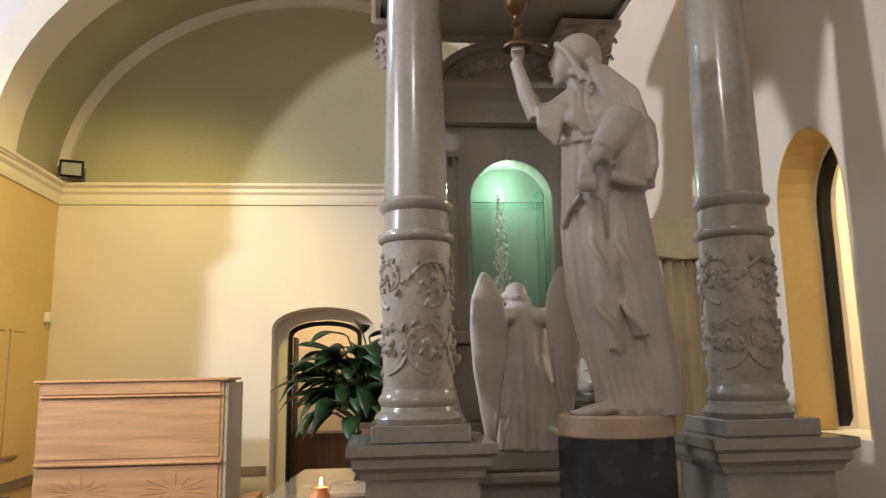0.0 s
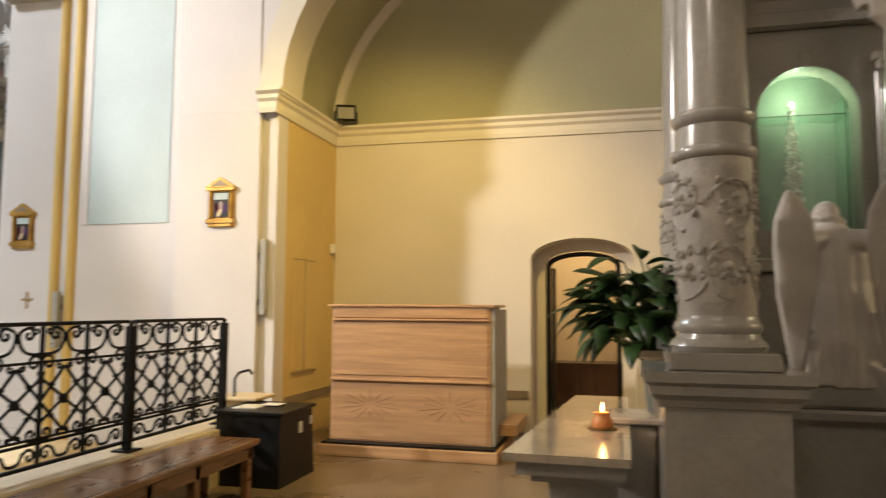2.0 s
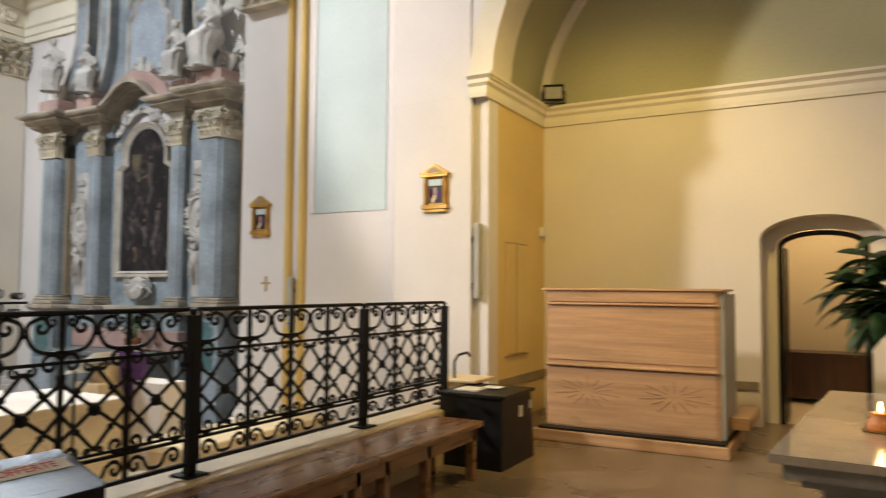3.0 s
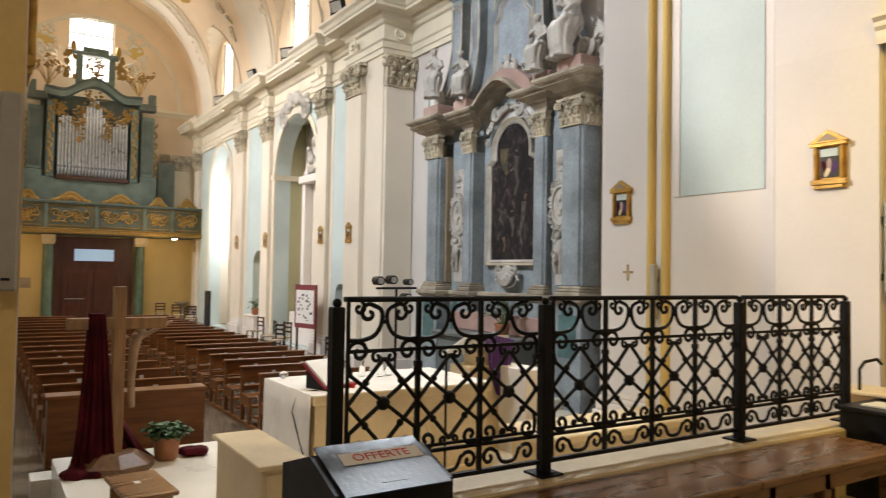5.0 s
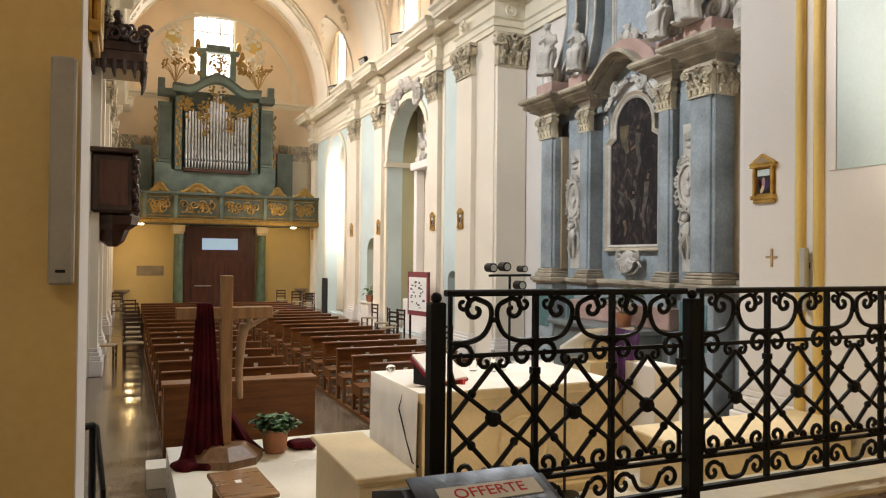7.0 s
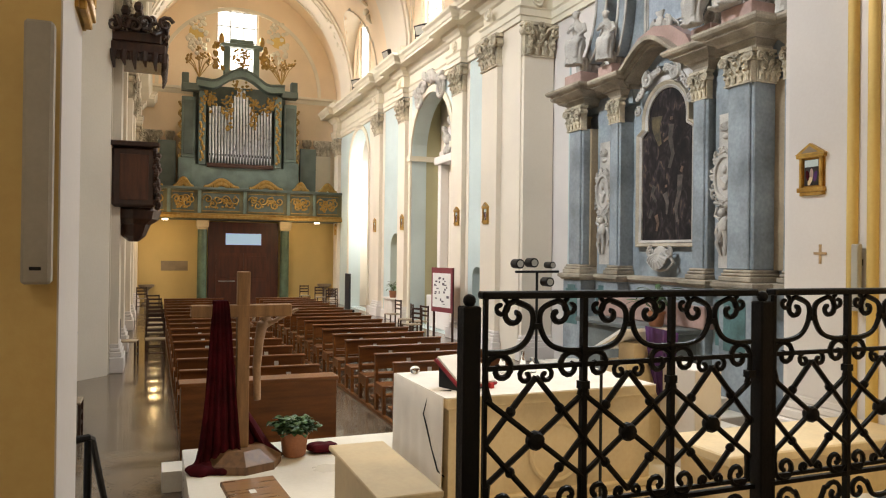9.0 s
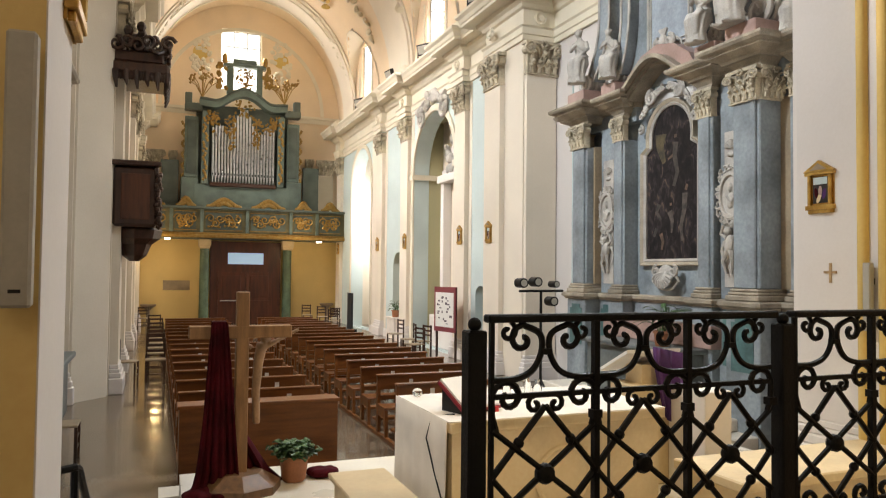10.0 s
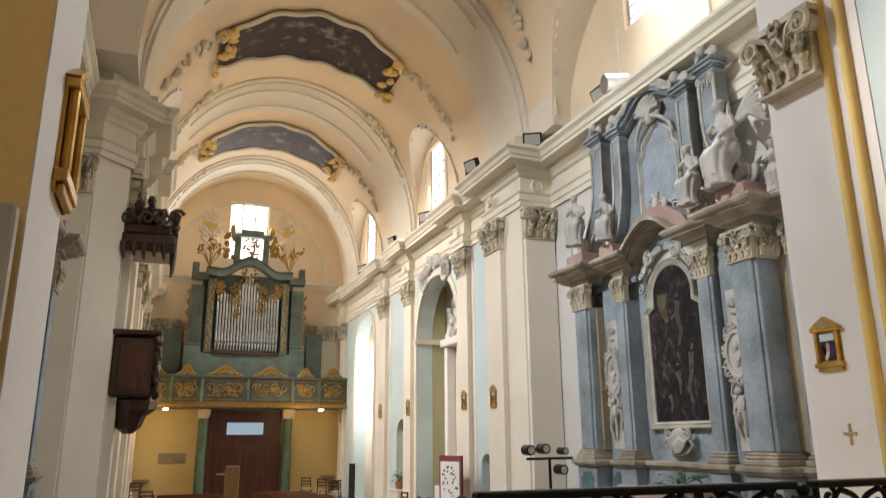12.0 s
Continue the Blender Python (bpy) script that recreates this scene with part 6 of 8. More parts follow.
for y in (0.94, 7.35):
    t = thing("downlight", (FAR + 0.9, y, 2.70), "glowing round lamp under the gallery", "lamp", "gallery lamps")
    g = bmesh.new()
    lathe(g, [(0.02, 0.0), (0.1, 0.0), (0.12, 0.03), (0.12, 0.058)], 16)
    part("glass", g, LAMPGLOW, t)

O0 = FAR + 0.9                                     # organ front
OY = 3.97
t = thing("pipe_organ", (0, 0, 0), "teal and gilt baroque organ case with tin pipes", "organ")
part("lower_case", boxes((FAR + 0.05, O0, OY - 2.0, OY + 2.0, 2.925, 5.1)), TEAL, t)
part("wind_chest_rail", boxes((O0, O0 + 0.12, OY - 1.4, OY + 1.4, 5.02, 5.2), bev=0.02), DARKW, t)
part("back_case", boxes((FAR + 0.05, O0 - 0.35, OY - 1.95, OY + 1.95, 5.101, 8.6)), TEALD, t)
for s in (-1, 1):
    part("side_pier", boxes((O0 - 0.34, O0 + 0.06, OY + s * 1.6 - 0.14, OY + s * 1.6 + 0.14, 5.101, 8.25), bev=0.02), TEAL, t)
    g = bmesh.new()
    rng = random.Random(21)
    for k in range(30):
        blob(g, (O0 + 0.08, OY + s * 1.6 + rng.uniform(-0.09, 0.09), 5.3 + 2.8 * k / 30), (0.04, 0.06, 0.07), 6, 4)
    part("pier_carving", g, GOLD, t, "gilt carved garland")["kind"] = "stuff"
    part("wing_panel", boxes((O0 - 0.3, O0 - 0.1, OY + s * 2.15 - 0.28, OY + s * 2.15 + 0.28, 5.4, 8.0), bev=0.015), TEAL, t)
    part("wing_inner_panel", boxes((O0 - 0.099, O0 - 0.07, OY + s * 2.15 - 0.19, OY + s * 2.15 + 0.19, 5.55, 7.85), bev=0.01), TEALD, t)
    part("wing_base", boxes((FAR + 0.05, O0 - 0.02, OY + s * 2.2 - 0.34, OY + s * 2.2 + 0.34, 2.925, 5.38), bev=0.02), TEAL, t)
    part("outer_panel", boxes((O0 - 0.4, O0 - 0.25, OY + s * 3.0 - 0.36, OY + s * 3.0 + 0.36, 4.0, 6.1), bev=0.015), TEALD, t)
    g = bmesh.new()
    for k in range(34):
        blob(g, (O0 - 0.15, OY + s * (2.46 + 0.07 * math.sin(k)), 5.3 + 2.5 * k / 34), (0.04, 0.06, 0.06), 6, 4)
    part("wing_carving", g, GOLD, t)
    part("shoulder_block", boxes((O0 - 0.4, O0 + 0.1, OY + s * 2.1 - 0.35, OY + s * 2.1 + 0.35, 8.25, 8.55), (O0 - 0.35, O0 + 0.0, OY + s * 2.3 - 0.14, OY + s * 2.3 + 0.14, 8.56, 9.0), bev=0.02), TEALD, t)
    # flower branches on top
    g = bmesh.new()
    rng = random.Random(31 + s)
    for k in range(12):
        a = rng.uniform(-0.9, 0.9)
        L = rng.uniform(0.6, 1.15)
        e = Vector((O0 - 0.1 + rng.uniform(-0.15, 0.15), OY + s * 1.75 + math.sin(a) * L, 9.0 + math.cos(a) * L))
        tube(g, [(O0 - 0.1, OY + s * 1.75, 8.85), (O0 - 0.1, OY + s * 1.75 + math.sin(a) * L * 0.5, 9.0 + math.cos(a) * L * 0.6), e], 0.018, 5)
        for j in range(5):
            blob(g, e + Vector((rng.uniform(-0.1, 0.1), rng.uniform(-0.12, 0.12), rng.uniform(-0.12, 0.12))), 0.055, 6, 4)
    part("flower_vase", g, GOLD, t, "gilt carved flower branches")
g = bmesh.new()
n = 24
prof = []
for i in range(n + 1):
    f = i / n * 2 - 1
    prof.append((OY + f * 1.85, 8.45 + 0.55 * math.exp(-(f * 2.2) ** 2) - 0.12 * math.exp(-((abs(f) - 0.6) * 5) ** 2)))
solid(g, prof + [(y, z + 0.26) for y, z in prof[::-1]], along_y(O0 - 0.4), 0.55)
part("curved_cornice", done(g), TEAL, t)
g = bmesh.new()
solid(g, [(y, z + 0.265) for y, z in prof] + [(y, z + 0.35) for y, z in prof[::-1]], along_y(O0 - 0.45), 0.68)
part("cornice_moulding", done(g), TEALD, t)
g = boxes((O0 - 0.3, O0 + 0.0, OY - 0.75, OY - 0.5, 9.1, 10.3), (O0 - 0.3, O0 + 0.0, OY + 0.5, OY + 0.75, 9.1, 10.3), (O0 - 0.35, O0 + 0.05, OY - 0.9, OY + 0.9, 10.3, 10.45), (O0 - 0.3, O0, OY - 0.5, OY + 0.5, 10.46, 10.65), bev=0.02)
part("crown_frame", g, TEAL, t)
g = bmesh.new()
rng = random.Random(77)
for k in range(80):
    a, q = rng.uniform(0, 6.28), rng.uniform(0.1, 0.42)
    blob(g, (O0 + 0.02, OY + q * math.cos(a), 9.75 + q * 1.2 * math.sin(a)), (0.04, 0.05, 0.05), 6, 4)
for s in (-1, 1):
    for k in range(14):
        blob(g, (O0, OY + s * (0.8 + rng.uniform(0, 0.35)), 9.3 + rng.uniform(0, 1.1)), (0.05, 0.09, 0.13), 6, 4, (rng.uniform(-40, 40), 0, 0))
    blob(g, (O0, OY + s * 0.85, 10.6), (0.1, 0.12, 0.25), 8, 6)
part("crown_carving", g, GOLD, t, "gilt cartouche and scrollwork")["kind"] = "stuff"
NP = 21
for k in range(NP):
    f = k / (NP - 1) * 2 - 1
    y = OY + f * 1.28
    top = 7.4 + 1.15 * math.exp(-(f * 3.2) ** 2) + 0.35 * (abs(f) > 0.62) * (1 - abs(abs(f) - 0.8) * 2.5)
    g = bmesh.new()
    lathe(g, [(0.012, 5.2), (0.045, 5.48), (0.05, 5.5), (0.05, top)], 10, O0 - 0.05, y)
    part("pipe", g, STEEL, t, smooth=True)
    part("pipe_mouth", boxes((O0 - 0.002, O0 + 0.004, y - 0.02, y + 0.02, 5.52, 5.62)), BLACKP, t)
g = bmesh.new()
rng = random.Random(55)
for c, zz, w, h in ((0, 8.45, 0.42, 0.35), (-0.9, 7.75, 0.45, 0.4), (0.9, 7.75, 0.45, 0.4), (-0.5, 7.4, 0.14, 0.75), (0.5, 7.4, 0.14, 0.75), (-1.3, 7.95, 0.2, 0.3), (1.3, 7.95, 0.2, 0.3)):
    for k in range(34):
        blob(g, (O0 + 0.06, OY + c + rng.uniform(-w, w), zz + rng.uniform(-h, h)), (0.035, rng.uniform(0.03, 0.08), rng.uniform(0.03, 0.08)), 6, 4)
part("pipe_shade_carving", g, GOLD, t, "gilt carved pipe shades")["kind"] = "stuff"

t = tagged(new("door_main"), "tall dark wooden church door with a small oval light", "door", "", "structure")
part("surround", boxes((FAR + 0.031, FAR + 0.3, 2.72, 5.74, NAVE, 2.7)), DOORW, t)
for y0, y1 in ((3.05, 4.2), (4.22, 5.4)):
    part("leaf", boxes((FAR + 0.301, FAR + 0.35, y0, y1, NAVE, 1.35)), DOORW, t)
    for z0, z1 in ((NAVE + 0.2, 0.1), (0.25, 1.2)):
        part("leaf_panel", boxes((FAR + 0.351, FAR + 0.37, y0 + 0.18, y1 - 0.18, z0, z1), bev=0.01), DOORW, t)
part("transom_light", boxes((FAR + 0.301, FAR + 0.315, 3.45, 4.98, 1.70, 2.2), bev=0.005), glow("transom_daylight", (0.45, 0.68, 1.0), 0.4), t, "pale blue lit oval pane")
g = bmesh.new()
tube(g, [(FAR + 0.4, 3.15, 0.1), (FAR + 0.4, 3.85, 0.1)], 0.025, 8)
part("push_bar", g, STEEL, t)
for y in (2.46, 6.0):
    t = tagged(new("gallery_column"), "green marbled column carrying the gallery", "column", "gallery columns", "structure")
    t.matrix_basis = pose(FAR + 0.45, y, 0)
    g = bmesh.new()
    lathe(g, [(0.25, NAVE), (0.25, NAVE + 0.15), (0.2, NAVE + 0.2), (0.19, 2.35)], 20)
    part("shaft", g, mat("green_marbling", (0.13, 0.20, 0.13), 0.4, 0.2, 3, 20, 0.05, veins=(0.3, 0.36, 0.26)), t, smooth=True)
    part("capital", boxes((-0.26, 0.26, -0.26, 0.26, 2.45, 2.757), (-0.22, 0.22, -0.22, 0.22, 2.36, 2.449), bev=0.02), STONE, t)
for y in (0.25, 7.85):
    t = thing("holy_water_basin", (FAR + 0.35, y, NAVE), "brown stone holy water basin on a stem", "basin", "stone basins")
    g = bmesh.new()
    lathe(g, [(0.2, 0), (0.2, 0.06), (0.08, 0.12), (0.07, 0.6), (0.12, 0.66), (0.3, 0.78), (0.32, 0.86), (0.27, 0.85), (0.2, 0.8)], 20)
    part("bowl", g, BROWNST, t, smooth=True)
tagged(link("wall_plaque", boxes((FAR + 0.031, FAR + 0.05, 0.81, 1.9, 0.55, 0.97)), BROWNST), "pale stone memorial plaque with unreadable lines", "plaque")


# ---- pews and chairs ----
def pew(loc, L, front=False):
    t = thing("pew", loc, "dark varnished wooden pew with open back rail", "pew", "pews")
    part("seat", boxes((-0.36, 0.0, 0, L, 0.42, 0.45), bev=0.006), PEWW, t)
    part("back_board", boxes((-0.40, -0.375, 0.02, L - 0.02, 0.66, 0.83)), PEWW, t)
    part("top_rail", boxes((-0.43, -0.35, -0.01, L + 0.01, 0.831, 0.865), bev=0.008), PEWW, t)
    part("lower_back_rail", boxes((-0.40, -0.375, 0.02, L - 0.02, 0.5, 0.56)), PEWW, t)
    part("kneeler", boxes((-0.78, -0.62, 0.05, L - 0.05, 0.16, 0.19)), PEWW, t)
    for y in (0.0, L - 0.045):
        g = bmesh.new()
        solid(g, [(-0.42, 0), (-0.34, 0), (-0.33, 0.3), (-0.05, 0.3), (-0.02, 0), (0.03, 0), (0.0, 0.42), (-0.35, 0.46), (-0.37, 0.83), (-0.42, 0.83)], lambda u, v, d, y=y: (u, y + d, v), 0.045)
        part("end_frame", done(g), PEWW, t)
        part("foot", boxes((-0.8, 0.08, y - 0.005, y + 0.05, 0, 0.05)), PEWW, t)
    part("number_plate", boxes((-0.373, -0.37, L * 0.28, L * 0.28 + 0.06, 0.7, 0.78)), PAPER, t, "small white number plate")
    part("number_plate", boxes((-0.373, -0.37, L * 0.75, L * 0.75 + 0.06, 0.7, 0.78)), PAPER, t, "small white number plate")
    return t


base = pew((-11.1, 0.82, NAVE), 1.72)
for i in range(1, 15):
    copy_thing(base, pose(-11.1 - 1.0 * i, 0.82, NAVE))
for i in range(17):
    copy_thing(base, pose(-10.95 - 0.88 * i, 3.52, NAVE))
t = thing("kneeler_desk", (-10.55, 0.80, NAVE), "solid-fronted dark wooden kneeling desk before the pews", "pew")
part("front_panel", boxes((-0.05, 0, 0, 1.75, 0.06, 0.82)), PEWW, t)
part("sloping_top", boxes((-0.28, 0.03, -0.02, 1.77, 0.821, 0.86), bev=0.006), PEWW, t)
for y in (0.0, 1.71):
    part("end_frame", boxes((-0.25, -0.051, y, y + 0.04, 0.0, 0.82)), PEWW, t)
part("foot", boxes((-0.2, 0.06, 1.66, 1.78, 0, 0.06)), PEWW, t)


def chair(loc, rz):
    t = thing("chair", loc, "dark wooden ladder-back chair with a straw seat", "chair", "church chairs", rz)
    part("seat", boxes((-0.2, 0.2, -0.2, 0.2, 0.43, 0.46), bev=0.01), BROWNST, t, "woven straw seat")
    for x in (-0.18, 0.18):
        for y, h in ((-0.18, 0.43), (0.18, 0.88)):
            part("leg", boxes((x - 0.018, x + 0.018, y - 0.018, y + 0.018, 0, h)), DARKW, t)
    for z in (0.58, 0.70, 0.82):
        part("slat", boxes((-0.17, 0.17, 0.172, 0.19, z, z + 0.05)), DARKW, t)
    for z in (0.15, 0.28):
        part("stretcher", boxes((-0.17, 0.17, -0.19, -0.17, z, z + 0.025)), DARKW, t)
    return t


base = chair((-18.6, 0.56, NAVE), 90)
for x, y, rz in ((-19.9, 0.55, 88), (-21.0, 0.58, 92), (-22.2, 0.55, 90), (-23.6, 0.56, 90), (-25.4, 0.55, 87), (-27.2, 0.52, 92), (-32.4, 0.1, 90), (-12.1, -0.5, 180), (-10.9, -0.62, 175), (-9.9, -0.7, 180), (-18.4, 0.02, 172),
                 (-20.2, 6.9, 20), (-20.9, 7.35, 15), (-21.6, 7.2, -10), (-23.4, 7.4, 10), (-29.5, 6.9, 90), (-30.6, 7.2, 80), (-32.0, 7.0, 95), (-16.0, 6.6, 30), (-33.3, 6.6, 90)):
    copy_thing(base, pose(x, y, NAVE, 0, 0, rz))

# poster stand and dark notice board
t = thing("poster_stand", (-20.2, 7.75, NAVE), "white notice poster with a red border on a stand", "poster", "", 12)
part("board", boxes((-0.5, 0.5, -0.02, 0.02, 0.75, 1.95)), mat("red_border", (0.22, 0.04, 0.05), 0.5, 0.1), t)
part("sheet", boxes((-0.43, 0.43, -0.026, -0.021, 0.88, 1.80)), PAPER, t)
g = bmesh.new()
rng = random.Random(6)
for k in range(22):
    x, z = rng.uniform(-0.36, 0.26), rng.uniform(0.95, 1.7)
    box(g, x, x + rng.uniform(0.04, 0.12), -0.029, -0.0265, z, z + rng.uniform(0.02, 0.07))
part("printing", g, mat("print_ink", (0.15, 0.12, 0.14), 0.7, 0.1), t)["kind"] = "stuff"
for x in (-0.45, 0.45):
    part("leg", boxes((x - 0.03, x + 0.03, 0.021, 0.06, 0, 1.95)), DARKW, t)
t = thing("notice_board", (-29.8, 7.6, NAVE), "tall dark blue notice board", "board")
part("panel", boxes((-0.35, 0.35, -0.03, 0.03, 0.1, 1.5)), mat("dark_blue_board", (0.02, 0.025, 0.035), 0.4, 0.2), t)
part("foot", boxes((-0.3, 0.3, -0.2, 0.2, 0, 0.1)), BLACKP, t)

# pulpit
t = thing("pulpit", (-17.6, 0.13, -0.22), "carved dark walnut pulpit with a sounding board", "pulpit")
t.scale = (1.1, 1.1, 1.1)
g = bmesh.new()
lathe(g, [(0.08, 1.65), (0.2, 1.75), (0.28, 1.95), (0.42, 2.05), (0.46, 2.2), (0.44, 2.24)], 8)
part("lower_console", g, DARKW, t)
part("drum", boxes((-0.6, 0.6, -0.35, 0.36, 2.24, 3.28), bev=0.05), DARKW, t)
part("drum_panel", boxes((0.601, 0.62, -0.22, 0.24, 2.36, 3.15), bev=0.01), mat("walnut_panel", (0.10, 0.035, 0.018), 0.35, 0.2, 3, 50, 0.1, wood=(5, 5, 0.8)), t)
part("hand_rail", boxes((-0.66, 0.66, -0.4, 0.42, 3.281, 3.37), bev=0.02), DARKW, t)
g = bmesh.new()
rng = random.Random(14)
for k in range(26):
    blob(g, (0.58 + rng.uniform(-0.02, 0.06), 0.36 + rng.uniform(-0.03, 0.06), 2.25 + 1.05 * k / 26), (0.05, 0.05, 0.06), 6, 4)
part("corner_carving", g, DARKW, t)["kind"] = "stuff"
part("sounding_board", boxes((-0.75, 0.75, -0.4, 0.5, 4.85, 5.05), (-0.68, 0.68, -0.4, 0.42, 5.051, 5.25), bev=0.03), DARKW, t)
g = bmesh.new()
for k in range(60):
    a = rng.uniform(0, 1)
    blob(g, (0.7 * (rng.random() * 2 - 1), rng.uniform(-0.3, 0.5), 5.3 + 0.45 * rng.random() * (1 - a * 0.5)), (0.1, 0.08, 0.1), 6, 4)
for k in range(20):
    blob(g, (-0.7 + 1.4 * k / 19, 0.48, 4.80), (0.04, 0.04, 0.08), 6, 4)
    blob(g, (0.73, -0.35 + 0.85 * k / 19, 4.80), (0.04, 0.04, 0.08), 6, 4)
for k in range(9):
    x = -0.66 + 1.32 * k / 8
    tube(g, spiral((x, 0.5, 5.32 + 0.08 * (k % 2)), 0.13, 1.4, 1.57 + k, 12, 1 if k % 2 else -1, plane="xz"), 0.04, 6, 0.02)
    tube(g, [(x, 0.47, 4.88), (x + 0.04, 0.5, 4.72), (x + 0.02, 0.46, 4.58 + 0.06 * (k % 2))], 0.06, 6, 0.02)
for k in range(6):
    y = -0.34 + 0.82 * k / 5
    tube(g, spiral((0.76, y, 5.32 + 0.08 * (k % 2)), 0.13, 1.4, 1.57 + k, 12, 1 if k % 2 else -1), 0.04, 6, 0.02)
    tube(g, [(0.74, y, 4.88), (0.78, y, 4.72), (0.73, y + 0.02, 4.58 + 0.06 * (k % 2))], 0.06, 6, 0.02)
part("carved_crest", g, DARKW, t, "dense carved foliage")["kind"] = "stuff"
part("back_panel", boxes((-0.4, 0.4, -0.4, -0.36, 3.37, 4.85)), DARKW, t)

# floodlights along the cornice; the one at x -24.0 is added for the vault light
for x, y, rz in ((-18.0, 7.55, 20), (-22.5, 7.9, 30), (-25.6, 7.8, 10), (-30.0, 7.9, 25), (-13.5, 8.42, 0), (-16.0, 8.2, 60), (-15.6, -1.05, 180), (-24.0, 0.15, 180)):
    floodlight((x, y, 7.93 if x != -14.7 else 7.93), rz, 20, 2.2)
t = thing("projector", (-12.9, 8.42, 7.89), "round steel stage lamp on the cornice", "lamp")
g = bmesh.new()
tube(g, [(0, 0.2, 0.25), (-0.1, -0.25, 0.2)], 0.2, 14)
part("housing", g, STEEL, t)
part("bracket", boxes((-0.08, 0.08, -0.08, 0.08, 0, 0.12)), BLACKP, t)


# ---- presbytery: altar, cross, ambo, boxes ----
t = thing("main_altar", (0, 0, 0), "cream stone altar table with a round carved emblem", "altar")
part("plinth", boxes((-8.1, -6.80, 2.40, 4.36, PRES, PRES + 0.08), (-8.05, -6.85, 2.44, 4.32, PRES + 0.081, PRES + 0.14), bev=0.01), STONE, t)
part("block", boxes((-7.98, -6.90, 2.50, 4.27, PRES + 0.14, 0.31)), STONE, t)
part("mensa", boxes((-8.02, -6.86, 2.47, 4.30, 0.311, 0.385), bev=0.006), STONE, t)
g = bmesh.new()
lathe(g, [(0.22, 0), (0.24, 0.012), (0.22, 0.02), (0.2, 0.01), (0.05, 0.012)], 32)
bmesh.ops.transform(g, matrix=pose(-6.899, 3.4, -0.08, 0, 90, 0), verts=g.verts[:])
part("emblem", g, STONE, t)
t = thing("altar_cloth", (0, 0, 0), "white linen cloth over the altar hanging at its end", "cloth")
part("top_cloth", boxes((-8.03, -6.87, 2.463, 4.31, 0.386, 0.394)), LINEN, t)
g = bmesh.new()
n = 40
rows = []
for z in (0.393, 0.2, -0.1, -0.36):
    rows.append([g.verts.new((-8.04 + 1.15 * i / n, 2.455 - 0.012 * (0.39 - z) * (1 + math.sin(i * 0.8)), z)) for i in range(n + 1)])
for p, q in zip(rows, rows[1:]):
    for i in range(n):
        g.faces.new((p[i], p[i + 1], q[i + 1], q[i]))
ob = part("side_drop", g, LINEN, t, smooth=True)
ob.modifiers.new("thick", "SOLIDIFY").thickness = 0.004
part("front_hem", boxes((-6.868, -6.86, 2.5, 4.3, 0.33, 0.386)), STONE, t)
t = thing("missal", (-7.25, 2.78, 0.394), "open missal with red cover on a black book stand", "book", "", 20)
g = bmesh.new()
solid(g, [(-0.12, 0.0), (0.14, 0.0), (0.14, 0.012), (-0.12, 0.19), (-0.12, 0.17)], along_x(-0.17), 0.34)
part("stand", done(g), BLACKP, t)
g = bmesh.new()
solid(g, [(0.145, 0.014), (0.16, 0.034), (-0.13, 0.225), (-0.145, 0.205)], along_x(-0.2), 0.4)
part("cover", done(g), mat("red_leather", (0.28, 0.015, 0.03), 0.5, 0.12), t)
g = bmesh.new()
solid(g, [(0.15, 0.036), (0.158, 0.056), (-0.12, 0.24), (-0.128, 0.222)], along_x(-0.185), 0.37)
part("pages", done(g), PAPER, t)
part("ribbon", boxes((0.12, 0.19, 0.1, 0.13, 0.0, 0.04)), RED, t)
for x, y, r, h in ((-7.75, 3.35, 0.035, 0.16), (-7.65, 3.5, 0.03, 0.20), (-7.7, 3.62, 0.04, 0.13)):
    t = thing("glass_cruet", (x, y, 0.394), "small clear glass cruet on the altar", "cruet", "cruets")
    g = bmesh.new()
    lathe(g, [(r, 0), (r, h * 0.5), (r * 0.45, h * 0.75), (r * 0.6, h)], 14)
    part("bottle", g, CLEAR, t, smooth=True)
g = bmesh.new()
blob(g, (-7.92, 2.6, 0.43), (0.045, 0.045, 0.036), 12, 8)
tagged(link("glass_bowl", g, CLEAR, None, True), "small upturned clear glass bowl on the cloth", "bowl")
g = bmesh.new()
tube(g, [(-7.1, 2.6, 0.40), (-7.2, 2.46, 0.38), (-7.28, 2.445, 0.2), (-7.1, 2.44, 0.0), (-6.96, 2.44, -0.15), (-6.9, 2.47, -0.18)], 0.006, 6)
tagged(link("cable", g, BLACKP), "thin black microphone cable hanging from the altar", "cable")
t = thing("microphone_stand", (-6.75, 3.7, PRES), "black microphone stand by the altar", "microphone")
g = bmesh.new()
tube(g, [(0, 0, 0.02), (0, 0, 1.2)], 0.012, 8)
part("pole", g, BLACKP, t)
g = bmesh.new()
lathe(g, [(0.12, 0), (0.12, 0.02), (0.02, 0.03)], 20)
part("foot", g, BLACKP, t)

# processional cross with its cloth
t = thing("wooden_cross", (-8.82, 1.26, PRES), "tall plain wooden cross on a stepped wooden base", "cross")
g = bmesh.new()
lathe(g, [(0.36, 0), (0.36, 0.07), (0.33, 0.085), (0.2, 0.165), (0.07, 0.17)], 8)
part("base", g, mat("dark_cross_base", (0.17, 0.085, 0.035), 0.5, 0.2, 3, 40, 0.15, wood=(6, 6, 0.7)), t, "darker chamfered wooden base")
part("upright", boxes((-0.06, 0.06, -0.055, 0.055, 0.14, 1.75), bev=0.006), CROSSW, t)
part("crossbeam", boxes((-0.061, 0.061, -0.45, 0.43, 1.34, 1.45), bev=0.006), CROSSW, t)
g = bmesh.new()
